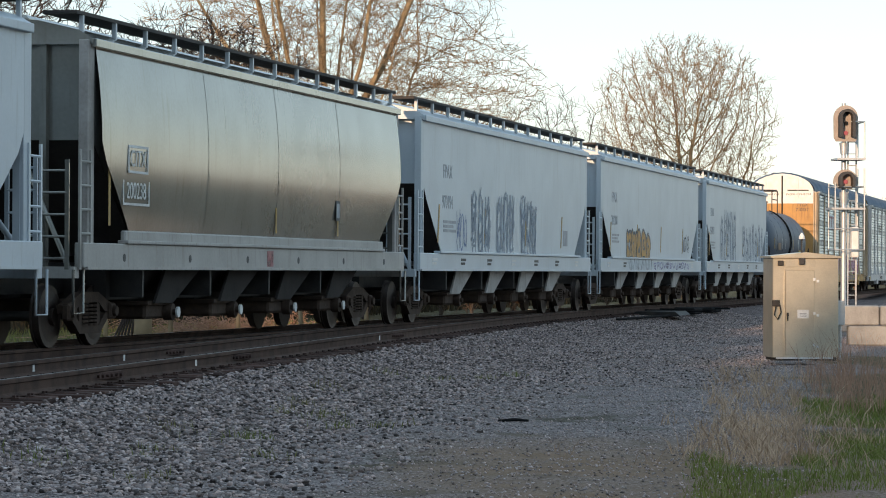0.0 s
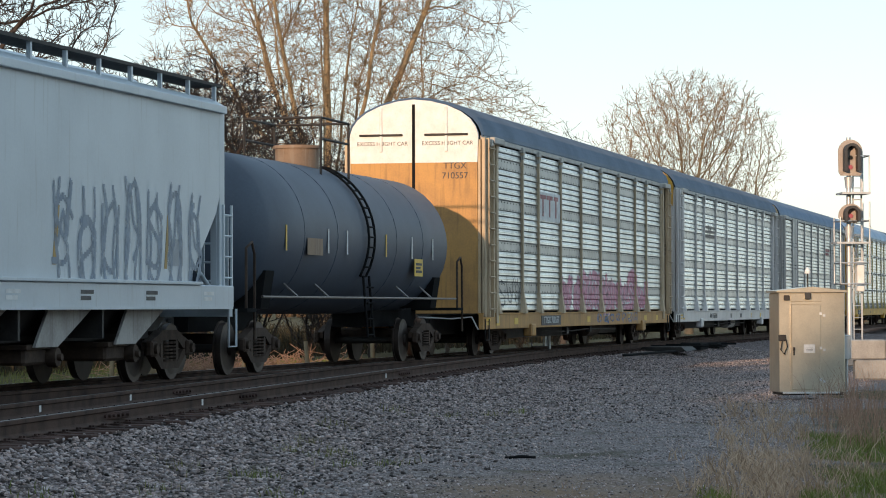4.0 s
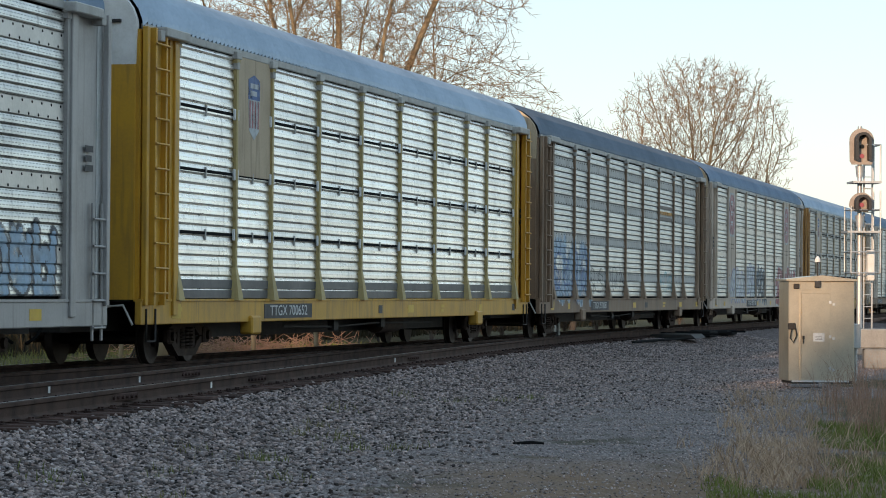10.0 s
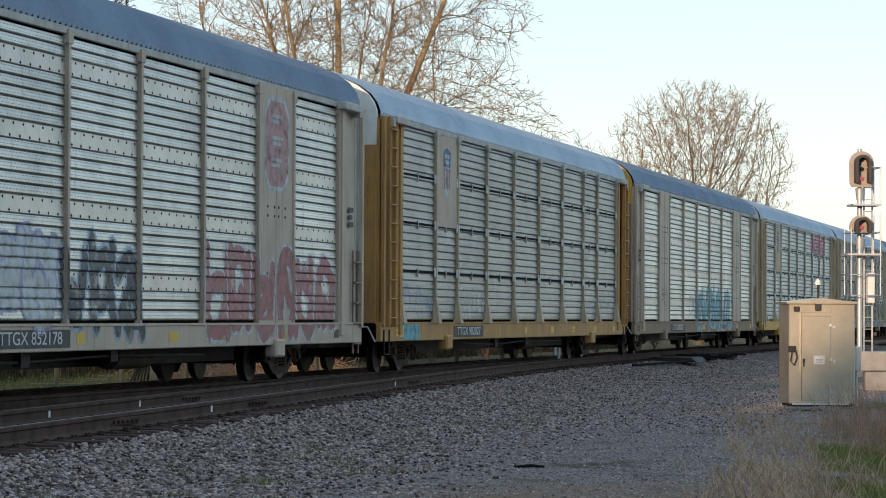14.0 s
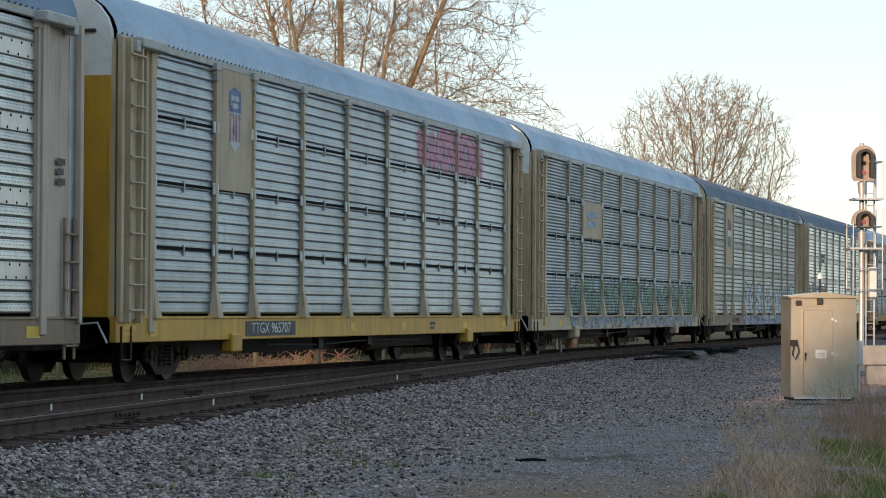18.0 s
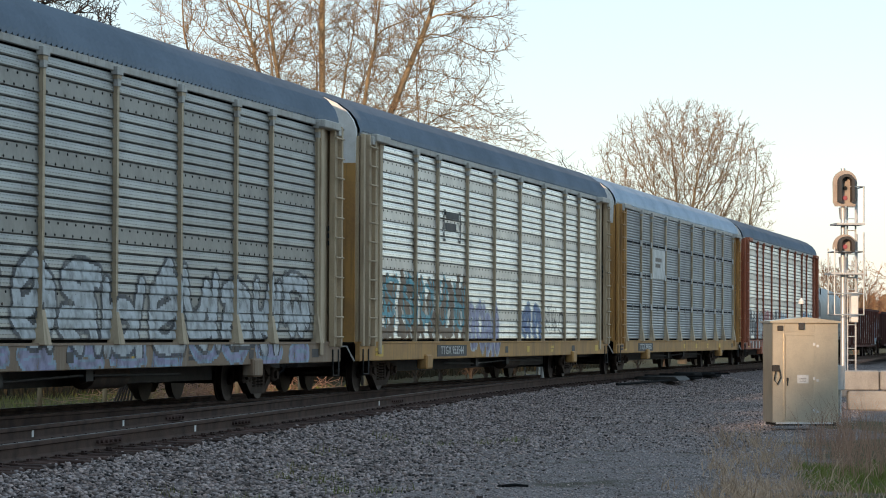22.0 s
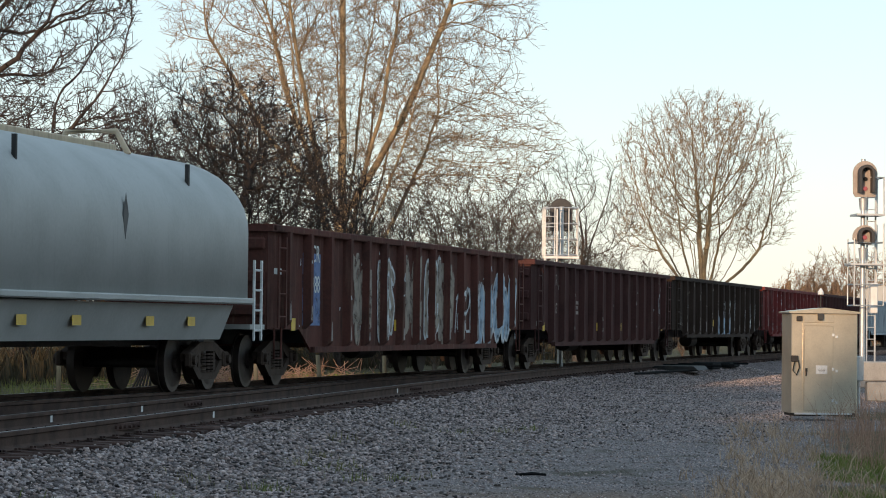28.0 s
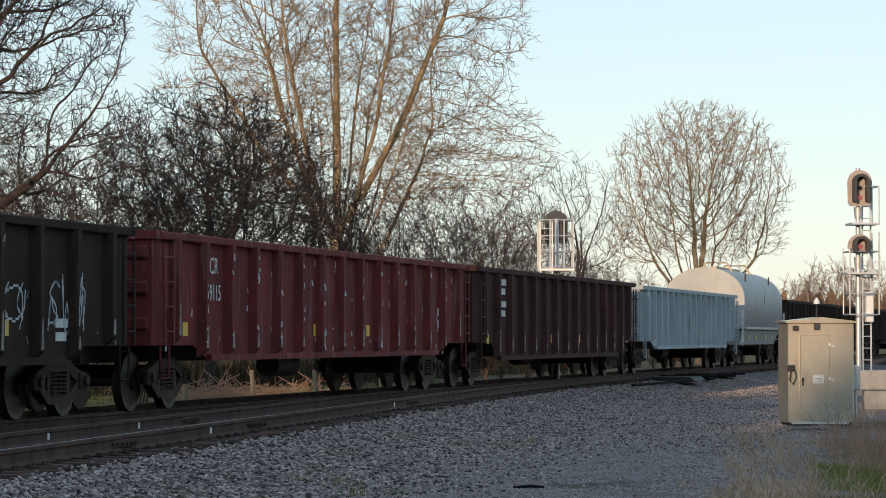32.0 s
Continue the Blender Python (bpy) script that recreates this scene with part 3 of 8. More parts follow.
def truck_meshes(r):
    wheel = Geo().disc((-0.055, 0, 0), 0, r, 0.1, 28).disc((0.045, 0, 0), 0, r * 0.82, 0.02, 24, r * 0.5).disc((0.065, 0, 0), 0, r * 0.28, 0.06, 12).disc((-0.085, 0, 0), 0, r + 0.025, 0.03, 28)
    upper = [(-0.95, 0.10), (-0.95, -0.02), (-0.62, 0.0), (-0.36, 0.13), (0.36, 0.13), (0.62, 0.0), (0.95, -0.02), (0.95, 0.10), (0.62, 0.19), (0.35, 0.28), (-0.35, 0.28), (-0.62, 0.19)]
    lower = [(-0.80, -0.02), (-0.64, -0.02), (-0.36, -0.20), (0.36, -0.20), (0.64, -0.02), (0.80, -0.02), (0.72, -0.12), (0.42, -0.31), (-0.42, -0.31), (-0.72, -0.12)]
    side = Geo().prism(upper, 0, -0.07, 0.07).prism(lower, 0, -0.07, 0.07)
    for y in (-0.37, 0.37):
        side.box(-0.06, 0.06, y - 0.055, y + 0.055, -0.21, 0.15)
    for y in (-0.86, 0.86):
        side.box(0.0, 0.12, y - 0.13, y + 0.13, -0.12, 0.12, 0.03).disc((0.12, y, 0), 0, 0.075, 0.05, 10)
    springs = Geo()
    for y in (-0.2, 0, 0.2):
        for k in range(6):
            springs.disc((0.02, y, -0.19 + 0.054 * k), 2, 0.088, 0.03, 8)
    return wheel.mesh("wheel"), side.mesh("side_frame"), springs.mesh("spring_nest"), Geo().disc((-0.72, 0, 0), 0, 0.075, 1.44, 10).mesh("axle"), Geo().box(-0.95, 0.95, -0.2, 0.2, -0.1, 0.16, 0.03).mesh("bolster")


TRUCKS = {r: truck_meshes(r) for r in (0.36, 0.44)}


def truck(car, y, r=0.44):
    """A two-axle truck under a car; its axle boxes stand outside the wheels."""
    wheel, side, springs, axle, bolster = TRUCKS[r]
    body = part("truck", bolster, M_TRUCK, car, "grimy dark two-axle truck", pose(0, y, r + 0.08))
    for dy in (-0.88, 0.88):
        part("axle", axle, M_STEEL, body, m=pose(0, dy, -0.08))
        for side_x, turn in ((0.75, 0), (-0.75, 180)):
            part("wheel", wheel, M_WHEEL, body, m=pose(side_x, dy, -0.08, 0, 0, turn))
    for side_x, turn in ((1.0, 0), (-1.0, 180)):
        part("side_frame", side, M_TRUCK, body, m=pose(side_x, 0, -0.02, 0, 0, turn))
        part("spring_nest", springs, M_TRUCK, body, m=pose(side_x, 0, -0.03))
    return body


COUPLER = Geo().box(-0.12, 0.12, -0.5, 0.35, 0.72, 0.95, 0.02).box(-0.2, 0.2, -0.62, -0.4, 0.68, 0.99, 0.04).mesh("coupler")
HOSE = Geo().tube([(0.3, 0.1, 0.8), (0.32, -0.15, 0.7), (0.3, -0.4, 0.45), (0.2, -0.55, 0.35)], 0.025, 6).mesh("brake_hose")


def couplers(car, half):
    for y, turn in ((-half, 0), (half, 180)):
        part("coupler", COUPLER, M_STEEL, car, "dark steel knuckle coupler", pose(0, y, 0, 0, 0, turn))
        part("brake_hose", HOSE, M_BLACK, car, m=pose(0, y, 0, 0, 0, turn))


def channel_ladder(h, w, rungs):
    """A deep channel with wide flanges and round rungs that stand out past them."""
    g = Geo().box(-0.05, -0.02, -w / 2 + 0.03, w / 2 - 0.03, 0, h)
    for y in (-w / 2, w / 2):
        g.box(-0.05, 0.06, y - 0.035, y + 0.035, -0.05, h, 0.008)
    for k in range(rungs):
        z = h * (k + 0.35) / rungs
        g.tube([(0.075, -w / 2 - 0.06, z), (0.085, 0, z), (0.075, w / 2 + 0.06, z)], 0.017, 6)
    return g.mesh("ladder")


def flat_text(words, size, material, m, parent, name="lettering", label=""):
    """Words as a thin flat mesh, read along +x of its own space."""
    cu = bpy.data.curves.new(name, "FONT")
    cu.body, cu.size, cu.align_x, cu.align_y, cu.extrude = words, size, "CENTER", "CENTER", 0.002
    ob = bpy.data.objects.new(name, cu)
    me = bpy.data.meshes.new_from_object(ob)
    bpy.data.objects.remove(ob)
    me.materials.clear()
    return part(name, me, material, parent, label, m)


def side_text(words, size, material, parent, y, z, x, squeeze=1.0, label=""):
    """Lettering on the camera's side of a car, centred at y, z."""
    return flat_text(words, size, material, Matrix.Translation((x, y, z)) @ Matrix(((0, 0, 1, 0), (squeeze, 0, 0, 0), (0, 1, 0, 0), (0, 0, 0, 1))), parent, label=label)


def bars(parent, material, x, y, z, w, h, rows=1, name="marking", label="", gap=0.5):
    """Small unreadable markings as plain bars on the camera's side."""
    g = Geo()
    rh = h / (rows + gap * (rows - 1))
    for k in range(rows):
        z0 = z + h / 2 - rh - k * rh * (1 + gap)
        g.box(x, x + 0.003, y - w / 2, y + w / 2 - (0.2 * w if k % 2 else 0), z0, z0 + rh)
    return part(name, g, material, parent, label)


SWEEPS = (
    ((0.08, 0.0), (0.1, 0.72), (0.3, 0.98), (0.62, 0.95), (0.86, 0.7), (0.9, 0.02)),
    ((0.05, 1.0), (0.1, 0.3), (0.35, 0.03), (0.68, 0.06), (0.88, 0.35), (0.95, 0.95)),
    ((0.9, 0.84), (0.5, 1.0), (0.12, 0.78), (0.4, 0.55), (0.8, 0.4), (0.7, 0.08), (0.1, 0.1)),
    ((0.1, 0.95), (0.28, 0.05), (0.5, 0.62), (0.7, 0.05), (0.92, 1.0)),
    ((0.5, 1.0), (0.12, 0.75), (0.15, 0.25), (0.5, 0.0), (0.86, 0.25), (0.84, 0.72), (0.5, 0.92)),
    ((0.15, 0.0), (0.3, 1.0), (0.52, 0.45), (0.95, 0.3), (0.6, 0.0)),
)


def tangle(rng):
    """Two bent strokes laid over one another in a unit square, so that they make no letter."""
    out = []
    for pick in rng.sample(SWEEPS, 2):
        flip, squash = rng.random() < 0.5, rng.uniform(0.55, 1.0)
        low = rng.uniform(0, 1 - squash)
        out.append([((1 - a if flip else a) + rng.uniform(-0.07, 0.07), low + squash * b + rng.uniform(-0.05, 0.05)) for a, b in pick])
    return out


def graffiti(parent, x, y0, y1, z0, z1, letters, line_mat, fill_mat, seed, width=0.06, style="letters", name="graffiti", label=""):
    """Sprayed strokes nobody could read, a thin skin that follows the side's relief: fat outlined strokes where there is a fill, thin ones where not."""
    rng = random.Random(seed)
    step = (y1 - y0) / letters
    lo, hi = z0 - 0.12, z1 + 0.12
    rows = []                      # (z from, z to, x from, x to) of the slices that carry paint
    rack = STYLES.get(parent)
    if rack:
        for face in siding_faces(rack[0]):
            for (za, xa), (zb, xb) in zip(face[:-1], face[1:]):
                n = max(1, round((zb - za) / 0.03))
                rows += [(1.03 + za + (zb - za) * j / n, 1.03 + za + (zb - za) * (j + 1) / n, PX + xa + (xb - xa) * j / n, PX + xa + (xb - xa) * (j + 1) / n) for j in range(n)]
        rows += [(0.63 + 0.033 * j, 0.663 + 0.033 * j, PX + 0.052, PX + 0.052) for j in range(10)]
        rows = [r for r in rows if lo < r[0] and r[1] < hi]
    else:
        n = max(4, round((hi - lo) / 0.03))
        rows = [(lo + (hi - lo) * j / n, lo + (hi - lo) * (j + 1) / n, x, x) for j in range(n)]
    zm = np.array([(r[0] + r[1]) / 2 for r in rows])
    proud = []                     # uprights that the paint runs over: (from, to, x)
    if parent in RIBS:
        proud = RIBS[parent]
    if rack:
        proud = [(e - 0.045, e + 0.045, PX + 0.057) for e in EDGES] + [(EDGES[i] + 0.05, EDGES[i + 1] - 0.05, PX + 0.033) for i in rack[1]]
    def curve(pts):
        pts = np.array(pts, float)
        t = np.linspace(0, len(pts) - 1, 5 * len(pts))
        pts = np.stack([np.interp(t, np.arange(len(pts)), pts[:, c]) for c in (0, 1)], 1)
        for _ in range(3):
            pts[1:-1] = (pts[:-2] + 2 * pts[1:-1] + pts[2:]) / 4
        return pts
    def spread(pts, ys):
        """Distance of each slice and place from a stroke."""
        a, b = pts[:-1], pts[1:]
        d = b - a
        q = np.stack(np.meshgrid(ys, zm), -1)[:, :, None]
        u = np.clip(((q - a) * d).sum(-1) / ((d * d).sum(-1) + 1e-9), 0, 1)
        return np.linalg.norm(q - a - u[..., None] * d, axis=-1).min(-1)
    def emit(geo, mask, ys, lift):
        half = (ys[1] - ys[0]) / 2
        for j, (za, zb, xa, xb) in enumerate(rows):
            edge = np.flatnonzero(np.diff(np.concatenate([[0], mask[j].astype(int), [0]])))
            for k in range(0, len(edge), 2):
                a, b = ys[edge[k]] - half, ys[edge[k + 1] - 1] + half
                geo.add([(xa + lift, a, za), (xa + lift, b, za), (xb + lift, b, zb), (xb + lift, a, zb)], [(0, 1, 2, 3)])
                for p, q, px in proud:
                    if a < q and b > p and za > 1.0:
                        geo.add([(px + lift, max(a, p), za), (px + lift, min(b, q), za), (px + lift, min(b, q), zb), (px + lift, max(a, p), zb)], [(0, 1, 2, 3)])
    ob = None
    for k in range(letters):
        outline, fill = Geo(), Geo()
        c, wide = y0 + k * step, step * rng.uniform(1.0, 1.2)
        top, bot = z1 - rng.uniform(0, 0.16) * (z1 - z0), z0 + rng.uniform(0, 0.1) * (z1 - z0)
        slant = rng.uniform(-0.12, 0.15)
        fat = min(0.26 * step, 0.22 * (z1 - z0)) if fill_mat else width
        ys = np.arange(c - 0.3 * wide, c + 1.3 * wide, 0.016)
        dist = np.full((len(rows), len(ys)), 9.0)
        for stroke in tangle(rng):
            dist = np.minimum(dist, spread(curve([(c + wide * (0.1 + 0.8 * a + slant * (b - 0.5)), bot + (top - bot) * b) for a, b in stroke]), ys))
        body = dist < fat / 2
        edge = (dist < fat / 2 + width) & ~body if fill_mat else body
        if style == "tall":
            for j in range(2):
                a0 = c + wide * (0.3 + 0.4 * j)
                thin = spread(curve([(a0 + 0.1 * wide * math.sin(2.0 * i + k), bot + (top - bot) * i / 4) for i in range(5)]), ys) < width * (0.55 - 0.12 * j)
                edge, body = edge | thin, body & ~thin
        lift = 0.0025 + 0.0012 * (k % 2) + 0.003 * (seed % 3)
        emit(outline, edge, ys, lift)
        ob = part(name, outline, line_mat, parent, label or "sprayed graffiti strokes")
        if fill_mat:
            emit(fill, body, ys, lift)
            part("graffiti_fill", fill, fill_mat, parent, "sprayed graffiti colour")
    return ob


def spray(name, c, a=0.7):
    """Thin, worn spray paint: it covers in patches, so that what lies under it shows through."""
    m = mat("spray_" + name, c, tuple(0.6 * q + 0.1 for q in c), 0.6, 0.0, 20, 3, a, 0)
    nt = m.node_tree
    co = nt.nodes.new("ShaderNodeTexCoord")
    q = nt.nodes.new("ShaderNodeTexNoise")
    q.inputs["Scale"].default_value, q.inputs["Detail"].default_value = 4.5, 8
    nt.links.new(co.outputs["Object"], q.inputs["Vector"])
    r = nt.nodes.new("ShaderNodeMapRange")
    r.inputs["From Min"].default_value, r.inputs["From Max"].default_value = 0.32, 0.55
    r.inputs["To Min"].default_value, r.inputs["To Max"].default_value = 0.35, 0.88
    nt.links.new(q.outputs["Fac"], r.inputs["Value"])
    nt.links.new(r.outputs["Result"], nt.nodes["Principled BSDF"].inputs["Alpha"])
    return m


S_WHITE, S_BLACK, S_BLUE, S_PINK, S_TEAL, S_GREEN, S_RED, S_LILAC, S_ORANGE, S_SKY = (spray(n, c) for n, c in (
    ("white", (0.62, 0.66, 0.68)), ("black", (0.045, 0.05, 0.06)), ("blue", (0.10, 0.19, 0.40)), ("pink", (0.70, 0.26, 0.34)), ("teal", (0.12, 0.47, 0.55)),
    ("green", (0.20, 0.33, 0.22)), ("red", (0.46, 0.15, 0.15)), ("lilac", (0.38, 0.38, 0.58)), ("orange", (0.62, 0.30, 0.06)), ("sky", (0.32, 0.48, 0.62))))
T_BLACK = mat("lettering_black", (0.03, 0.03, 0.035), (0.07, 0.07, 0.07), 0.6, 0, 30, 4, 0.4, 0)
T_WHITE = mat("lettering_white", (0.70, 0.71, 0.70), (0.5, 0.5, 0.48), 0.6, 0, 30, 4, 0.5, 0)
T_YELLOW = mat("reflector_yellow", (0.75, 0.47, 0.05), (0.6, 0.36, 0.04), 0.5, 0, 30, 4, 0.4, 0)

# --- autorack ---
SHARED, STYLES, RIBS, PX = {}, {}, {}, 1.52
EDGES = [-12.03, -9.13, -7.18, -4.33, -1.48, 1.42, 4.32, 7.17, 9.17, 12.03]
ROOF_ARC = [(1.54, 4.93), (1.53, 5.02), (1.47, 5.18), (1.34, 5.35), (1.12, 5.51), (0.8, 5.65), (0.4, 5.75), (0.0, 5.79)]
ROOF_ARC = ROOF_ARC + [(-a, b) for a, b in reversed(ROOF_ARC[:-1])]


def roof_mesh(ribs=271, deep=1.0):
    v, f = [], []
    n = len(ROOF_ARC)
    ys = np.linspace(-13.5, 13.5, ribs)
    for k, y in enumerate(ys):
        e = (0.046 if k % 2 else -0.022) * deep
        v += [(a * (1 + e * 0.4), y, b + e) for a, b in ROOF_ARC]
        if k:
            f += [((k - 1) * n + i, k * n + i, k * n + i + 1, (k - 1) * n + i + 1) for i in range(n - 1)]
    return Geo().add(v, f).mesh("roof")


BAND_ROWS = [0.423 + 0.945 * k for k in range(4)]


SIDING_H = 3.80
PITCH = {"band": 0.141, "gap": 0.155, "slat": 0.155, "fine": 0.079}


def siding_faces(style):
    """The siding's outline from the bottom up: rows of (z, x) points, one list for each strip."""
    z, row, out, pitch = 0.0, 0, [], PITCH[style]
    while z < SIDING_H - 0.02:
        h = min(pitch, SIDING_H - z)
        if style == "band" and row % 6 == 3:        # a plain tilted band
            h = min(0.24, SIDING_H - z)
            out.append([(z, -0.016), (z + 0.012, 0.006), (z + h - 0.012, -0.012), (z + h, -0.022)])
        elif style == "fine":
            out.append([(z, -0.014), (z + h * 0.2, 0.004), (z + h * 0.45, 0.008), (z + h * 0.8, -0.002), (z + h, -0.014)])
        else:
            deep = {"slat": 0.016, "gap": 0.032, "band": 0.03}[style]
            out.append([(z, -deep), (z + 0.010, 0.0), (z + 0.026, 0.008), (z + h * 0.55, 0.002), (z + h - 0.010, -0.012), (z + h, -deep)])
        z += h
        row += 1
    return out


def siding_mesh(w, style):
    """One bay of horizontal siding: pressed strips that curl in towards a narrow groove."""
    g = Geo()
    for k, face in enumerate(siding_faces(style)):
        if not (style == "band" and k % 6 == 3):
            g.strip([(x, z) for z, x in face], 1, -w / 2, w / 2)
    return g.mesh("siding_panel")


def band_mesh(w):
    """A plain tilted band, z 0 to 0.24."""
    return Geo().strip([(-0.016, 0), (0.006, 0.012), (-0.012, 0.228), (-0.022, 0.24)], 1, -w / 2, w / 2).mesh("plain_band")


def bolt_mesh(w):
    """Two staggered rows of bolt heads along a band."""
    g = Geo()
    n = int(w / 0.31)
    for k in range(n):
        for z, x, dy in ((0.035, 0.005, 0.0), (0.195, -0.009, 0.15)):
            y = -w / 2 + 0.16 + (w - 0.4) * k / (n - 1) + dy
            g.add([(x, y + 0.03 * math.cos(a), z + 0.024 * math.sin(a)) for a in np.linspace(0, 5.236, 6)] + [(x + 0.012, y, z)], [(i, (i + 1) % 6, 6) for i in range(6)])
    return g.mesh("bolt_row")


AUTO = {"roof": roof_mesh(), "ladder": channel_ladder(3.95, 0.46, 11)}
for sty in ("band", "gap", "slat", "fine"):
    for w in (2.78, 1.88):
        AUTO[sty, w] = siding_mesh(w, sty)
for w in (2.78, 1.88):
    AUTO["plain_band", w] = band_mesh(w)
    AUTO["bolt_row", w] = bolt_mesh(w)
AUTO["post"] = Geo().prism([(-0.03, -0.045), (0.055, -0.045), (0.055, 0.045), (-0.03, 0.045)], 2, 0.98, 4.9).box(-0.02, 0.07, -0.09, 0.09, 4.72, 4.86).mesh("post")
flare = Geo().prism([(-0.03, -0.045), (0.055, -0.045), (0.055, 0.045), (-0.03, 0.045)], 2, 1.5, 4.9).box(-0.02, 0.07, -0.09, 0.09, 4.72, 4.86)
flare.add([(-0.03, -0.16, 0.97), (0.14, -0.13, 0.97), (0.14, 0.13, 0.97), (-0.03, 0.16, 0.97), (-0.03, -0.045, 1.5), (0.055, -0.045, 1.5), (0.055, 0.045, 1.5), (-0.03, 0.045, 1.5)], [(0, 1, 5, 4), (1, 2, 6, 5), (2, 3, 7, 6)])
AUTO["flare_post"] = flare.mesh("post")
plain = Geo().box(-0.03, 0.03, -1.0, 1.0, 0.98, 4.9).box(0.03, 0.038, -0.02, 0.02, 0.98, 4.88).box(0.03, 0.045, -1.0, -0.93, 0.98, 4.9).box(0.03, 0.045, 0.93, 1.0, 0.98, 4.9)
AUTO["wide_post"] = plain.mesh("plain_panel")
rivets = Geo()
for y in (-0.5, -0.12, 0.12, 0.5):
    for z in (1.8, 2.75, 2.9, 3.7, 3.85):
        rivets.disc((0.03, y, z), 0, 0.026, 0.01, 6)
AUTO["rivets"] = rivets.mesh("bolt_row")
low = Geo()
for y in (-0.18, 0.18):
    low.box(0.02, 0.05, y - 0.03, y + 0.03, 0.42, 2.3, 0.006)
for k in range(5):
    low.tube([(0.07, -0.24, 0.6 + 0.37 * k), (0.085, 0, 0.6 + 0.37 * k), (0.07, 0.24, 0.6 + 0.37 * k)], 0.018, 6)
AUTO["short_ladder"] = low.mesh("ladder")
AUTO["reservoir"] = Geo().disc((0, -0.75, 0), 1, 0.2, 1.5, 14).disc((0, -0.8, 0), 1, 0.12, 1.6, 10).box(-0.03, 0.03, -0.5, -0.42, 0.1, 0.4).box(-0.03, 0.03, 0.42, 0.5, 0.1, 0.4).mesh("air_reservoir")
AUTO["rigging"] = Geo().tube([(0, -5.2, 0.02), (0, -2.0, -0.02), (0, 1.0, 0.03), (0, 5.5, 0.0)], 0.022, 6).box(-0.06, 0.06, -2.2, -1.9, -0.08, 0.25).box(-0.05, 0.05, 1.2, 1.5, -0.05, 0.25).mesh("brake_rigging")
AUTO["pin_lever"] = Geo().tube([(0.1, 0, 0.9), (0.9, 0.02, 0.86), (1.35, 0.0, 0.9), (1.5, -0.02, 0.62)], 0.018, 6).mesh("uncoupling_lever")
AUTO["gap_bar"] = {w: Geo().box(-0.012, 0.012, -w / 2, w / 2, -0.024, 0.024).mesh("gap_strip") for w in (2.78, 1.88)}
AUTO["kick"] = {w: Geo().box(0.0, 0.02, -w / 2, w / 2, 1.0, 1.13, 0.004).box(0.0, 0.016, -w / 2, w / 2, 1.15, 1.29, 0.004).mesh("kick_plate") for w in (2.78, 1.88)}
AUTO["clip"] = Geo().box(-0.01, 0.022, -0.022, 0.022, -0.11, 0.06, 0.004).mesh("panel_clip")
AUTO["hinge"] = Geo().box(-0.01, 0.03, -0.03, 0.03, -0.09, 0.09, 0.01).mesh("hinge_plate")
AUTO["post_cap"] = Geo().box(-0.02, 0.085, -0.13, 0.13, 4.78, 4.90, 0.008).box(0.0, 0.07, -0.07, 0.07, 4.62, 4.74, 0.006).mesh("post_cap")
# solid black block in place of the unlit inside
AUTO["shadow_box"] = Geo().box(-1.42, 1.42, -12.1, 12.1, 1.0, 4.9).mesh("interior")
AUTO["underframe"] = Geo().box(-1.4, 1.4, -13.6, 13.6, 0.955, 0.99).mesh("underframe")
AUTO["centre_sill"] = Geo().box(-0.38, 0.38, -13.7, 13.7, 0.5, 0.95).mesh("centre_sill")
# added depth below the centre sill; also stands for shade under the car
AUTO["well_beam"] = Geo().box(-0.7, 0.7, -8.6, 8.6, 0.36, 0.94).mesh("well_beam")
AUTO["cross_arm"] = Geo().box(-1.35, 1.35, -0.08, 0.08, 0.66, 0.92).mesh("cross_bearer")
AUTO["sill"] = Geo().box(-0.05, 0.05, -13.6, 13.6, 0.62, 0.96, 0.012).box(-0.07, 0.065, -13.6, 13.6, 0.955, 0.99).mesh("side_sill")
AUTO["eave"] = Geo().box(-0.04, 0.025, -13.45, 13.45, 4.84, 4.95, 0.008).mesh("top_chord")
AUTO["corner"] = Geo().box(-0.06, -0.01, -0.75, 0.78, 0.98, 4.86).box(0.02, 0.09, 0.55, 0.75, 0.75, 4.9, 0.01).box(0.02, 0.10, -0.72, -0.6, 0.9, 4.9, 0.01).box(0.0, 0.05, 0.42, 0.55, 0.98, 4.8).mesh("corner_panel")
AUTO["door_track"] = Geo().box(0.0, 0.20, -0.15, 0.92, 4.80, 4.94, 0.015).box(0.02, 0.17, -0.32, -0.15, 4.72, 4.88, 0.01).mesh("door_track")
AUTO["edge_plate"] = Geo().box(-0.03, 0.0, 0.0, 0.30, 1.0, 4.86).mesh("edge_plate")
AUTO["end_low"] = Geo().prism([(1.46, 0.98), (1.46, 4.35), (-1.46, 4.35), (-1.46, 0.98)], 1, -0.05, 0.05).mesh("end_door")
AUTO["door_seam"] = Geo().box(-0.035, 0.035, -0.058, -0.03, 1.0, 5.66).mesh("door_seam")
AUTO["door_rib"] = Geo().box(-0.03, 0.03, -0.085, -0.04, 0, 1.0, 0.01).mesh("door_rib")
AUTO["door_bar"] = Geo().box(-0.5, 0.5, -0.09, -0.04, 0, 0.05, 0.01).mesh("door_bar")
top_arc = [(1.46, 4.35)] + [(a * 0.96, b - 0.02) for a, b in ROOF_ARC] + [(-1.46, 4.35)]
AUTO["end_top"] = Geo().prism(top_arc, 1, -0.05, 0.05).mesh("end_fairing")
AUTO["jack"] = Geo().box(-0.1, 0.12, -0.25, 0.25, 0.42, 0.72, 0.03).mesh("jacking_pad")
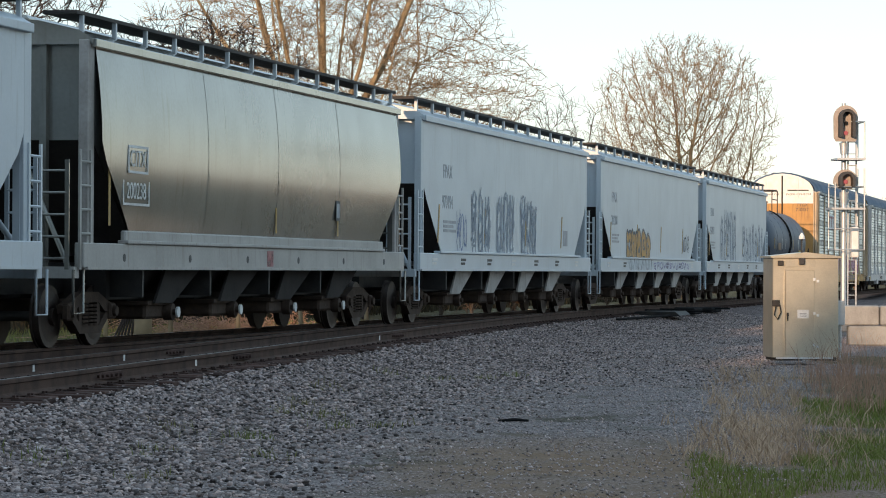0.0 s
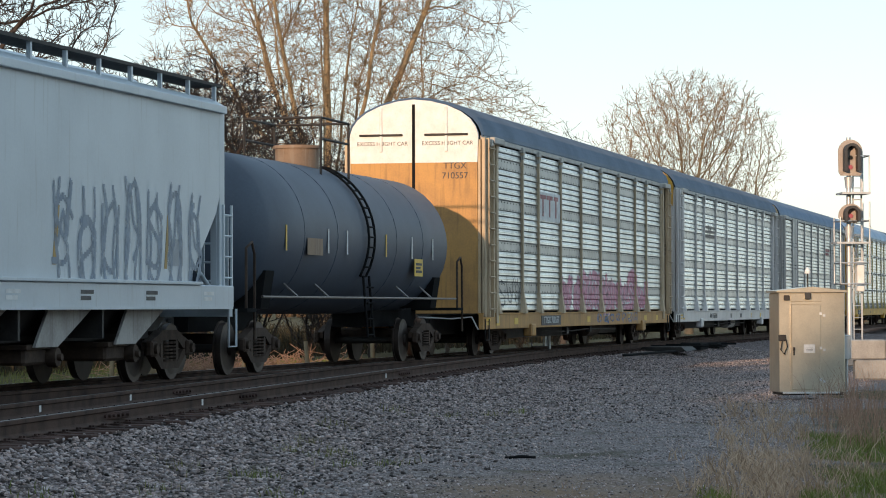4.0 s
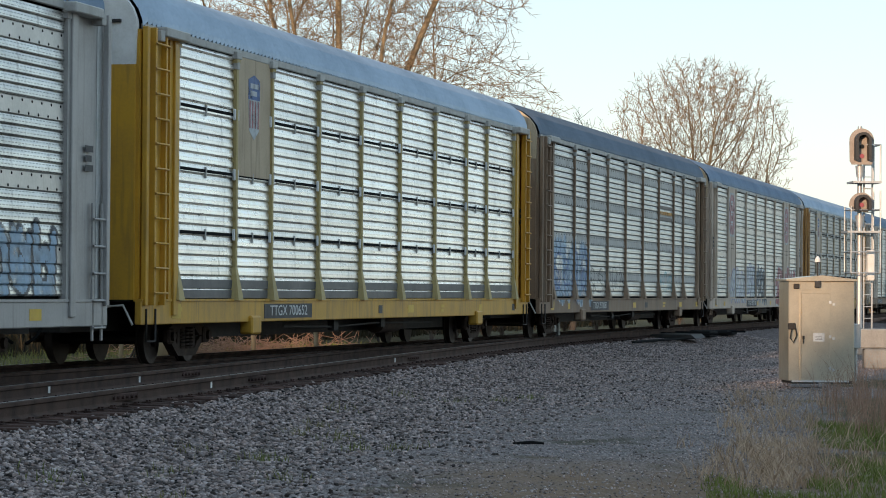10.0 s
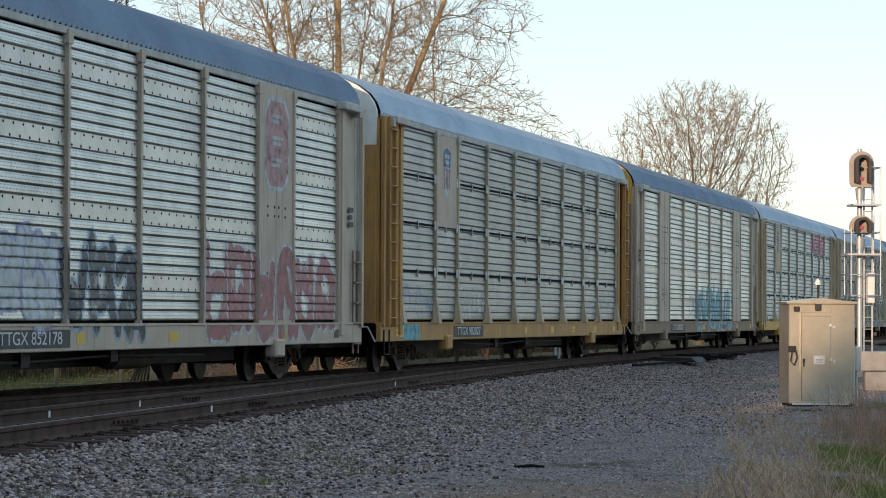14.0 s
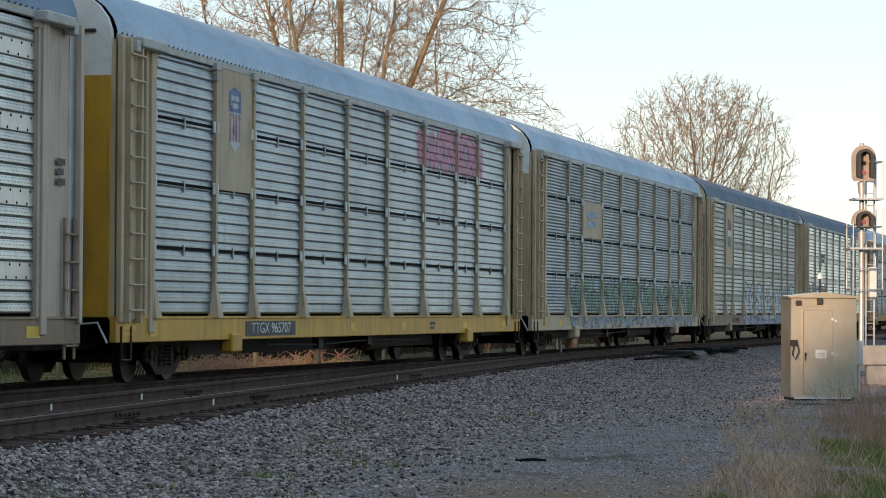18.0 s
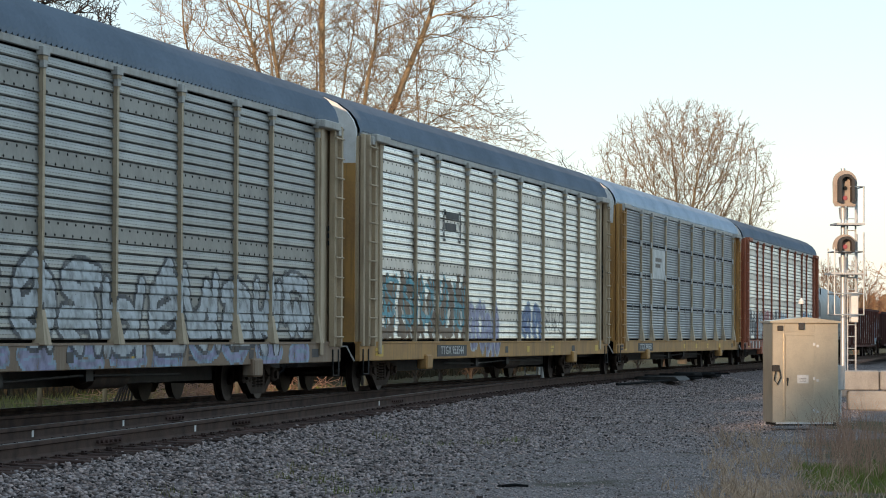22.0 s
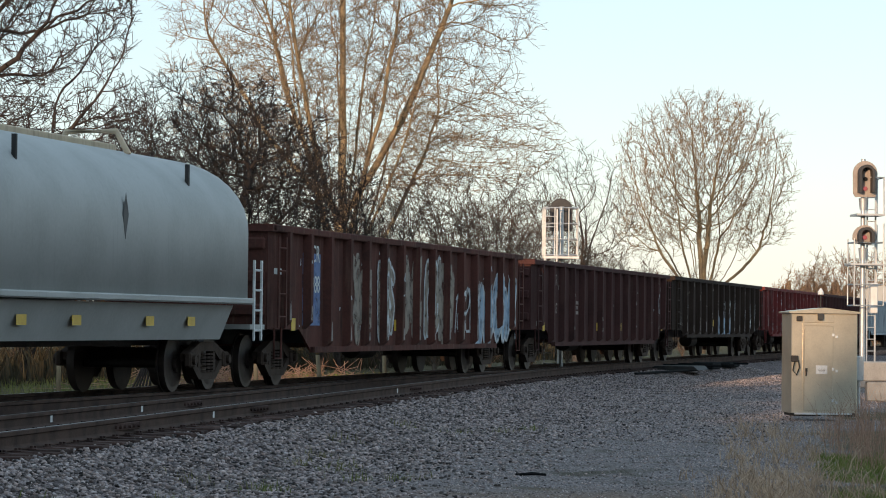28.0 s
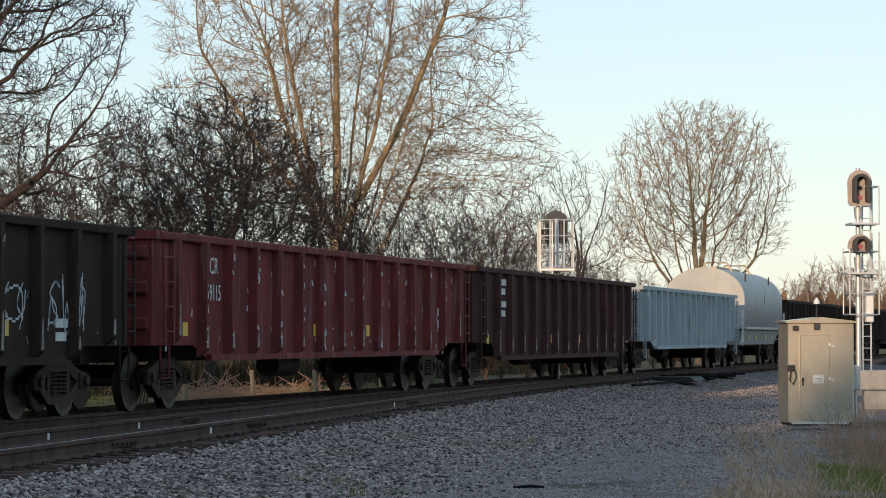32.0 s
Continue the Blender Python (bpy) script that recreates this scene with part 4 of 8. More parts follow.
AUTO["step"] = Geo().tube([(0.06, -0.2, 0.85), (0.06, -0.2, 0.38), (0.06, 0.2, 0.38), (0.06, 0.2, 0.85)], 0.018, 6).mesh("sill_step")


def autorack(label, frame_mat, post_mat, panel_mat, roof_mat, style="band", flared=False, wide=(), end_top=None, lad_mat=None, rib_mat=None, band_mat=None):
    car = thing("autorack_car", label, "train car", "freight train cars")
    band_mat = band_mat or M_BAND
    STYLES[car] = (style, wide)
    def own(name, key, material, m=None, text="", parent=car):
        ob = part(name, AUTO[key].copy() if (key, material.name) not in SHARED else SHARED[key, material.name], material, parent, text, m)
        if (key, material.name) not in SHARED:
            ob.data.materials.clear()
            ob.data.materials.append(material)
            SHARED[key, material.name] = ob.data
        ob.matrix_basis = m if m is not None else ob.matrix_basis
        return ob
    own("roof", "roof", roof_mat, text="corrugated steel roof")
    own("interior", "shadow_box", M_BLACK, text="solid black box standing for the shaded inside")
    own("underframe", "underframe", M_STEEL)
    own("centre_sill", "centre_sill", M_STEEL)
    own("well_beam", "well_beam", M_STEEL)
    for y in (-7, -4, -1.3, 1.3, 4, 7):
        own("cross_bearer", "cross_arm", M_STEEL, pose(0, y, 0))
    for sx, turn in ((1.52, 0), (-1.52, 180)):
        own("side_sill", "sill", frame_mat, pose(sx, 0, 0, 0, 0, turn), "painted side sill")
        own("top_chord", "eave", M_TRIM, pose(sx, 0, 0, 0, 0, turn))
        for y in (-12.83, 12.83):
            flip = 0 if y * sx < 0 else 1
            m = pose(sx, y, 0, 0, 0, turn) @ Matrix.Diagonal((1, -1 if flip else 1, 1, 1))
            own("corner_panel", "corner", post_mat, m)
            if sx > 0:
                own("door_track", "door_track", M_TRIM if post_mat is not P_RED else P_RED, m, "chunky overhead door track")
                own("edge_plate", "edge_plate", M_GALV if y > 0 else post_mat, pose(sx, y + (0.42 if y > 0 else -0.72), 0, 0, 0, turn))
            if wide:
                own("ladder", "short_ladder", P_BROWN if post_mat is P_BEIGE else post_mat, pose(sx, y * 1.03, 0, 0, 0, turn), "short corner ladder")
                continue
            own("ladder", "ladder", lad_mat or post_mat, pose(sx + (0.09 if sx > 0 else -0.09), y * 1.018, 0.95, 0, 0, turn), "ladder")
            own("sill_step", "step", M_STEEL, pose(sx, y * 1.03, 0, 0, 0, turn))
        for y in (-8.2, 8.2):
            own("jacking_pad", "jack", frame_mat, pose(sx, y, 0, 0, 0, turn))
        for i in range(9):
            w = 1.88 if i in (1, 7) else 2.78
            yc = (EDGES[i] + EDGES[i + 1]) / 2
            if i in wide:
                own("plain_panel", "wide_post", post_mat, pose(sx, yc, 0, 0, 0, turn))
                if sx > 0:
                    own("bolt_row", "rivets", M_STEEL, pose(sx, yc, 0, 0, 0, turn))
                continue
            key = (style, w)
            own("siding_panel", key, panel_mat, pose(sx, yc, 1.03, 0, 0, turn))
            if style == "band" and sx > 0:
                for z in BAND_ROWS:
                    own("plain_band", ("plain_band", w), band_mat, pose(sx, yc, 1.03 + z, 0, 0, turn))
                    own("bolt_row", ("bolt_row", w), M_BLACK, pose(sx, yc, 1.03 + z, 0, 0, turn), "row of dark bolt heads")
            if style == "gap" and sx > 0:
                part("kick_plate", AUTO["kick"][w], M_SOOT, car, "dark grey kick plate", pose(sx, yc, 0, 0, 0, turn))
            if style != "band":
                for z in (2.0, 2.95, 3.9):
                    # black bar in place of the shade in an open gap
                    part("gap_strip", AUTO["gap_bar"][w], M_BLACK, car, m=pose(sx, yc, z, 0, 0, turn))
                    if sx > 0:
                        own("panel_clip", "clip", M_TRIM, pose(sx, yc, z, 0, 0, turn), "small steel clip")
        for i, y in enumerate(EDGES):
            own("post", "flare_post" if flared else "post", rib_mat or post_mat, pose(sx, y, 0, 0, 0, turn))
            if sx > 0 and not wide:
                own("post_cap", "post_cap", P_RED if post_mat is P_RED else M_TRIM, pose(sx, y, 0, 0, 0, turn))
            if sx > 0 and style != "band":
                for z in (2.0, 2.95, 3.9):
                    for dy in (-0.085, 0.085):
                        own("hinge_plate", "hinge", M_WHITE, pose(sx + 0.02, y + dy, z, 0, 0, turn), "small pale hinge plate")
    for y, turn in ((-13.58, 0), (13.58, 180)):
        own("end_door", "end_low", frame_mat, pose(0, y, 0, 0, 0, turn), "tall end door")
        own("end_fairing", "end_top", end_top or M_WHITE, pose(0, y, 0, 0, 0, turn), "end door top")
        own("door_seam", "door_seam", M_BLACK, pose(0, y, 0, 0, 0, turn))
        for xx in (-0.75, 0.75):
            own("door_rib", "door_rib", M_STEEL if end_top is None else end_top, pose(xx, y, 0, 0, 0, turn) @ Matrix.Translation((0, 0, 4.6)))
            own("door_bar", "door_bar", M_STEEL, pose(xx, y, 4.95, 0, 0, turn))
    own("air_reservoir", "reservoir", M_TRUCK if frame_mat is not P_GREY else M_DIRTYBAY, pose(1.05, 2.2, 0.52), "round air reservoir")
    own("brake_rigging", "rigging", M_STEEL, pose(1.3, -0.4, 0.5))
    for y, turn in ((-13.75, 0), (13.75, 180)):
        own("uncoupling_lever", "pin_lever", M_TRIM, pose(0, y, 0, 0, 0, turn))
    for y in (-10.05, 10.05):
        truck(car, y, 0.36)
    couplers(car, 14.0)
    return car



P_YELLOW = mat("rail_yellow", (0.66, 0.335, 0.03), (0.50, 0.255, 0.035), 0.5, 0, 25, 1.5, 0.5, 0.03, c3=(0.16, 0.10, 0.04), streak=0.5)
P_TAN = mat("faded_yellow", (0.56, 0.43, 0.29), (0.43, 0.32, 0.21), 0.65, 0, 25, 1.5, 0.6, 0.05, c3=(0.15, 0.09, 0.05), streak=0.5)
P_BROWN = mat("weathered_brown", (0.30, 0.195, 0.125), (0.20, 0.13, 0.088), 0.7, 0, 25, 1.5, 0.6, 0.05, c3=(0.38, 0.33, 0.26), streak=0.5)
P_OCHRE = mat("dirty_ochre", (0.53, 0.27, 0.08), (0.36, 0.185, 0.07), 0.65, 0, 25, 1.5, 0.6, 0.05, c3=(0.11, 0.07, 0.04), streak=0.5)
P_GREY = mat("silver_grey_paint", (0.62, 0.60, 0.59), (0.50, 0.48, 0.47), 0.45, 0.2, 25, 1.5, 0.5, 0.03, c3=(0.28, 0.24, 0.21), streak=0.3)
P_GREYDULL = mat("dull_grey_paint", (0.43, 0.415, 0.40), (0.33, 0.315, 0.30), 0.5, 0.2, 25, 1.5, 0.6, 0.03, c3=(0.22, 0.185, 0.16), streak=0.4)
P_BEIGE = mat("beige_paint", (0.56, 0.45, 0.36), (0.44, 0.345, 0.265), 0.6, 0, 25, 1.5, 0.6, 0.05, c3=(0.26, 0.165, 0.105), streak=0.45)
P_RED = mat("oxide_red", (0.42, 0.115, 0.05), (0.30, 0.08, 0.04), 0.6, 0, 25, 1.5, 0.5, 0.05, c3=(0.12, 0.05, 0.03), streak=0.25)
P_HOPPER = mat("pale_blue_grey", (0.50, 0.565, 0.605), (0.43, 0.49, 0.53), 0.4, 0, 20, 0.8, 0.5, 0.02, c3=(0.34, 0.36, 0.36), streak=0.15)
P_OLIVE = mat("old_glossy_grey", (0.33, 0.325, 0.295), (0.25, 0.245, 0.22), 0.16, 0.5, 20, 0.8, 0.6, 0.02, c3=(0.22, 0.2, 0.16), streak=0.2)
P_TANK = mat("tank_black", (0.062, 0.084, 0.115), (0.045, 0.06, 0.085), 0.55, 0, 20, 1.0, 0.5, 0.03)
P_GONRUST = mat("rusty_gondola", (0.125, 0.046, 0.036), (0.06, 0.029, 0.024), 0.85, 0, 20, 1.2, 0.6, 0.15, c3=(0.20, 0.12, 0.09), streak=0.35, spec=0.12)
P_GONBROWN = mat("dark_gondola", (0.085, 0.036, 0.032), (0.052, 0.024, 0.022), 0.85, 0, 20, 1.2, 0.6, 0.15, c3=(0.10, 0.062, 0.05), streak=0.25, spec=0.12)
P_GONBLACK = mat("black_gondola", (0.036, 0.023, 0.018), (0.056, 0.037, 0.029), 0.85, 0, 20, 1.2, 0.6, 0.15, c3=(0.075, 0.06, 0.05), streak=0.25, spec=0.1)
P_GONRED = mat("red_gondola", (0.21, 0.038, 0.034), (0.11, 0.029, 0.026), 0.8, 0, 7, 1.2, 0.6, 0.5, c3=(0.30, 0.2, 0.18), streak=0.3, spec=0.15)
P_GONPALE = mat("pale_gondola", (0.40, 0.45, 0.47), (0.31, 0.35, 0.37), 0.92, 0, 20, 1.2, 0.6, 0.15, c3=(0.14, 0.11, 0.10), streak=0.35, spec=0.15)
P_COIL = mat("coil_hood_grey", (0.42, 0.42, 0.40), (0.33, 0.33, 0.31), 0.6, 0.0, 20, 1.0, 0.5, 0.03, c3=(0.34, 0.33, 0.31), streak=0.2)


P_SILL = mat("pale_sill_paint", (0.40, 0.385, 0.36), (0.30, 0.285, 0.265), 0.55, 0, 20, 1.2, 0.6, 0.04, c3=(0.2, 0.15, 0.11), streak=0.3)
STANCHION = Geo().box(-0.03, 0.03, -0.03, 0.03, 0, 0.36).mesh("walk_stanchion")


M_DIRTYBAY = mat("dirty_pale_paint", (0.42, 0.395, 0.37), (0.26, 0.235, 0.21), 0.7, 0, 20, 1.5, 0.6, 0.05, c3=(0.14, 0.11, 0.09), streak=0.4)
# shade under and at the ends of the hoppers, put into the steel's colour
M_BAYSHADE = mat("shaded_steel", (0.05, 0.043, 0.04), (0.03, 0.027, 0.025), 0.9, 0, 20, 2, 0.5, 0.1, spec=0.15)


# --- covered hopper ---
def hopper(label, paint, half=9.4, barrel=0.0, bays=4):
    car = thing("covered_hopper", label, "train car", "freight train cars")
    e = half
    top = 4.28
    sill_paint = P_SILL if barrel else paint
    def side_profile(n=10):
        out = []
        for i in range(n + 1):
            z = 1.48 + (top - 1.48) * i / n
            out.append((1.52 + barrel * math.sin(math.pi * i / n), z))
        return out
    g = Geo()
    prof = side_profile()
    for sx in (1, -1):
        n0 = len(prof)
        ends = [-e + 0.75 + 1.6 * max(0.0, (2.75 - z) / 1.27) for _, z in prof]
        g.add([(sx * a, y, z) for (a, z), y in zip(prof, ends)] + [(sx * a, -y, z) for (a, z), y in zip(prof, ends)], [(i, i + 1, n0 + i + 1, n0 + i) for i in range(n0 - 1)], barrel > 0)
    part("body_side", g, paint, car, "smooth steel side sheets")
    roof = [(1.56, 4.22), (1.56, 4.30), (1.35, 4.42), (0.75, 4.56), (0, 4.6)]
    roof = roof + [(-a, b) for a, b in reversed(roof[:-1])]
    part("roof", Geo().prism(roof, 1, -e + 0.55, e - 0.55), paint, car)
    part("top_rail", Geo().box(1.5, 1.6, -e + 0.6, e - 0.6, 4.18, 4.30, 0.01).box(-1.6, -1.5, -e + 0.6, e - 0.6, 4.18, 4.30, 0.01), paint, car)
    for sx in (1, -1):
        part("side_sill", Geo().box(min(sx * 1.44, sx * 1.58), max(sx * 1.44, sx * 1.58), -e + 0.2, e - 0.2, 1.12, 1.47, 0.015), sill_paint, car)
        part("sill_flange", Geo().box(min(sx * 1.46, sx * 1.62), max(sx * 1.46, sx * 1.62), -e + 1.9, e - 1.9, 1.47, 1.52, 0.008).box(min(sx * 1.5, sx * 1.6), max(sx * 1.5, sx * 1.6), -e + 0.3, e - 0.3, 1.10, 1.14), sill_paint, car)
    # end bulkheads and slope sheets, set in from the car's ends
    for sy in (-1, 1):
        g = Geo()
        y0, y1 = sy * (e - 0.75), sy * (e - 2.6)
        g.add([(-1.5, y0, 2.9), (1.5, y0, 2.9), (1.5, y0, 4.25), (-1.5, y0, 4.25)], [(0, 1, 2, 3)])
        part("slope_sheet", Geo().add([(-1.49, y0, 2.9), (1.49, y0, 2.9), (1.49, y1, 1.3), (-1.49, y1, 1.3)], [(0, 1, 2, 3)]), M_BAYSHADE, car, "sloping end sheet coloured dark for shade")
        g.add([(1.5, y0, 2.9), (1.5, y1, 1.3), (1.5, y1, 4.2), (1.5, y0, 4.2)], [(0, 1, 2, 3)])
        part("end_sheet", g, paint, car, "upright end sheet")
    part("centre_sill", Geo().box(-0.35, 0.35, -e, e, 0.75, 1.15), M_STEEL, car)
    for sy in (-1, 1):
        y = sy * (e - 0.12)
        part("end_platform", Geo().box(-1.5, 1.5, y - 0.1, y + 0.1, 0.98, 1.14), sill_paint, car)
        for sx in (-1, 1):
            part("corner_post", Geo().box(min(sx * 1.38, sx * 1.52), max(sx * 1.38, sx * 1.52), sy * (e - 0.62) - 0.13, sy * (e - 0.62) + 0.13, 1.1, 4.28, 0.01), M_DIRTYBAY if barrel else paint, car, "wide corner post")
        for x in (-1.42, -0.8, 0.8, 1.42):
            part("end_post", Geo().box(x - 0.05, x + 0.05, sy * (e - 0.7) - 0.06, sy * (e - 0.7) + 0.06, 1.1, 4.3), paint, car)
        for sx in (-1, 1):
            part("end_brace", Geo().tube([(sx * 1.4, y, 1.1), (sx * 0.5, sy * (e - 0.75), 2.6)], 0.04, 6), paint, car)
        for sx in (-1, 1):
            part("ladder", Geo().add(*_ladder_xy(sx * 1.53, sy * (e - 0.38), 0.42, 1.1, 2.75, 5)), sill_paint, car, "grab-iron ladder")
            part("end_ladder", Geo().add(*_ladder_xz(sx * 1.2, sy * (e - 0.02), 0.4, 1.1, 2.6, 5)), paint, car)
            part("sill_step", Geo().tube([(sx * 1.53, y - 0.2, 1.1), (sx * 1.53, y - 0.2, 0.5), (sx * 1.53, y + 0.2, 0.5), (sx * 1.53, y + 0.2, 1.1)], 0.02, 6), paint, car)
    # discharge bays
    # solid dark block fills the gaps between the bays as shade
    part("slope_sheet", Geo().box(-1.0, 1.0, -e + 2.7, e - 2.7, 0.66, 1.2), M_BAYSHADE, car, "dark block standing for the shade between the bays")
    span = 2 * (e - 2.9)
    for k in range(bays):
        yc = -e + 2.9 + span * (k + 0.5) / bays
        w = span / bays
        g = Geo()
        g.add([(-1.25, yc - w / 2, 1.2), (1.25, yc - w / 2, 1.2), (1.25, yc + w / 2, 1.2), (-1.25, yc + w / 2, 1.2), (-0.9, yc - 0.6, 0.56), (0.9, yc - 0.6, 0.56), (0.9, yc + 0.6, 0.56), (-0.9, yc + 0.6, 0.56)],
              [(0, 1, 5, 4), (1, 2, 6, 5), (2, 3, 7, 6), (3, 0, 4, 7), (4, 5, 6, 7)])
        part("discharge_hopper", g, M_BAYSHADE, car, "sloping discharge hopper coloured dark for shade")
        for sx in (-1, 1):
            part("bay_side", Geo().prism([(yc - 0.05, 1.16), (yc + 1.7, 1.16), (yc + 0.25, 0.6), (yc - 0.6, 0.6)], 0, min(sx * 1.3, sx * 1.34), max(sx * 1.3, sx * 1.34)), M_BAYSHADE if barrel else M_DIRTYBAY, car)
        gate = part("outlet_gate", Geo().box(-1.22, 1.22, yc - 0.7, yc + 0.35, 0.36, 0.60, 0.04).box(-1.28, 1.28, yc - 0.75, yc + 0.4, 0.57, 0.63), M_TRUCK, car, "rusty discharge gate")
        part("capstan", Geo().disc((1.22, yc + 0.2, 0.46), 0, 0.13, 0.14, 12).disc((1.36, yc + 0.2, 0.46), 0, 0.05, 0.06, 8), M_TRUCK, gate)
        if barrel:
            part("tip", Geo().disc((1.42, yc + 0.2, 0.46), 0, 0.085, 0.03, 10), T_WHITE, gate, "white-painted tip")
        part("bay_partition", Geo().box(-1.5, 1.5, yc - w / 2 - 0.04, yc - w / 2 + 0.04, 0.7, 1.2), M_STEEL, car)
    # roof walk with stanchions and hatch covers
    part("roof_walk", Geo().box(0.92, 1.42, -e + 0.3, e - 0.3, 4.62, 4.67).box(-1.42, -0.92, -e + 0.3, e - 0.3, 4.62, 4.67), M_STEEL, car, "steel grating roof walk")
    for k in range(14):
        y = -e + 0.6 + (2 * e - 1.2) * k / 13
        for sx in (-1, 1):
            part("walk_stanchion", STANCHION, paint if not barrel else M_STEEL, car, m=pose(sx * 1.38, y, 4.28))
    part("hatch_cover", Geo().box(-0.35, 0.35, -e + 1.2, e - 1.2, 4.58, 4.7, 0.05), paint, car)
    for y in (-e + 1.85, e - 1.85):
        truck(car, y)
    couplers(car, e + 0.35)
    return car


def _ladder_xy(x, y, w, z0, z1, rungs):
    """Ladder on a car's side."""
    g = Geo()
    for d in (-w / 2, w / 2):
        g.box(x - 0.015, x + 0.015, y + d - 0.03, y + d + 0.03, z0, z1)
    for k in range(rungs):
        z = z0 + (z1 - z0) * (k + 0.5) / rungs
        g.tube([(x, y - w / 2, z), (x, y + w / 2, z)], 0.02, 6)
    return g.v, g.f


def _ladder_xz(x, y, w, z0, z1, rungs):
    """Ladder on a car's end."""
    g = Geo()
    for d in (-w / 2, w / 2):
        g.box(x + d - 0.03, x + d + 0.03, y - 0.015, y + 0.015, z0, z1)
    for k in range(rungs):
        z = z0 + (z1 - z0) * (k + 0.5) / rungs
        g.tube([(x - w / 2, y, z), (x + w / 2, y, z)], 0.02, 6)
    return g.v, g.f


# --- tank car ---
def tank_car(label):
    car = thing("tank_car", label, "train car", "freight train cars")
    r, zc, h = 1.42, 2.42, 6.55
    v, f, n = [], [], 36
    stations = [(-h - 0.75, 0.02), (-h - 0.72, 0.4), (-h - 0.55, 0.85), (-h - 0.28, 1.2), (-h, r)]
    stations = stations + [(y, r) for y in (-4.4, -2.2, 0, 2.2, 4.4)] + [(-y, q) for y, q in reversed(stations)]
    for y, q in stations:
        v += [(q * math.cos(2 * math.pi * k / n), y, zc + q * math.sin(2 * math.pi * k / n)) for k in range(n)]
    for j in range(len(stations) - 1):
        f += [(j * n + k, j * n + (k + 1) % n, (j + 1) * n + (k + 1) % n, (j + 1) * n + k) for k in range(n)]
    part("tank", Geo().add(v, f, True), P_TANK, car, "dark blue-black cylindrical tank")
    g = Geo()
    for y in (-4.4, -2.2, 2.2, 4.4):
        g.disc((0, y - 0.03, zc), 1, r + 0.006, 0.06, 40)
    part("weld_band", g, P_TANK, car)
    part("dome", Geo().disc((0, 0, zc + r - 0.1), 2, 0.42, 0.42, 20).disc((0, 0, zc + r + 0.32), 2, 0.46, 0.06, 20), P_BROWN, car, "brown valve dome")
    g = Geo()
    for x in (-0.75, 0.75):
        for y in (-1.0, 1.0):
            g.tube([(x, y, zc + 1.0), (x, y, zc + r + 0.85)], 0.025, 6)
    for x in (-0.75, 0.75):
        g.tube([(x, -1, zc + r + 0.85), (x, 1, zc + r + 0.85)], 0.025, 6)
        g.tube([(x, -1, zc + r + 0.45), (x, 1, zc + r + 0.45)], 0.025, 6)
    for y in (-1, 1):
        g.tube([(-0.75, y, zc + r + 0.85), (0.75, y, zc + r + 0.85)], 0.025, 6)
    part("safety_railing", g, M_STEEL, car, "pipe safety railing")
    for sx in (-1, 1):
        pts = [(sx * (r + 0.06) * math.cos(a), 0, zc + (r + 0.06) * math.sin(a)) for a in np.linspace(-0.5, 1.2, 14)]
        g = Geo()
        for y in (-0.22, 0.22):
            g.tube([(a, y, c) for a, _, c in pts] , 0.025, 6)
            g.tube([(sx * 1.36, y, zc - 0.7), (sx * 1.45, y, 0.55)], 0.025, 6)
        for a, _, c in pts[::1]:
            g.tube([(a, -0.22, c), (a, 0.22, c)], 0.018, 5)
        for z in (0.6, 0.9, 1.2, 1.5):
            g.tube([(sx * 1.44, -0.22, z), (sx * 1.44, 0.22, z)], 0.018, 5)
        part("side_ladder", g, M_BLACK, car, "black curved ladder")
        part("handrail", Geo().tube([(sx * 1.46, -h - 0.6, 1.3), (sx * 1.46, h + 0.6, 1.3)], 0.024, 6), M_SIGNALGREY, car)
        for y in (-5, -3, 3, 5):
            part("rail_bracket", Geo().tube([(sx * 1.46, y, 1.3), (sx * 1.1, y + 0.3, 1.55)], 0.02, 5), M_DIRTYBAY, car)
    part("stub_sill", Geo().box(-0.4, 0.4, -h - 1.3, -h + 2.6, 0.72, 1.15).box(-0.4, 0.4, h - 2.6, h + 1.3, 0.72, 1.15), M_BLACK, car)
    for y in (-h + 0.4, h - 0.4):
        part("tank_saddle", Geo().prism([(-1.2, 1.1), (1.2, 1.1), (1.3, 1.75), (-1.3, 1.75)], 1, y - 0.25, y + 0.25), M_BLACK, car)
    for sy in (-1, 1):
        y = sy * (h + 1.15)
        part("end_platform", Geo().box(-1.45, 1.45, y - 0.25, y + 0.25, 1.05, 1.11), M_BLACK, car)
        for sx in (-1, 1):
            part("grab_rail", Geo().tube([(sx * 1.42, y - 0.22, 1.1), (sx * 1.42, y - 0.22, 2.1), (sx * 1.42, y + 0.1, 2.2), (sx * 1.42, y + 0.25, 2.0), (sx * 1.42, y + 0.25, 0.6)], 0.024, 6), M_TRUCK, car)
    for k, y in enumerate((-5.6, -2.9, -1.6, 1.3, 3.4, 5.2)):
        part("reflector", Geo().box(0, 0.006, y - 0.04, y + 0.04, -0.22, 0.22), T_YELLOW if k in (0, 3) else T_WHITE, car, m=Matrix.Translation((r * math.cos(-0.05) + 0.006, 0, zc - 0.1)))
    part("placard", Geo().box(1.425, 1.43, 3.6, 4.3, 1.75, 2.1), T_YELLOW, car, "yellow hazard panel")
    bars(car, T_BLACK, 1.432, 3.95, 1.92, 0.5, 0.2, 3)
    bars(car, P_BROWN, 1.43, -3.8, 2.2, 1.0, 0.3, 1)
    bars(car, T_WHITE, 1.36, 5.6, 2.35, 0.6, 0.5, 3)
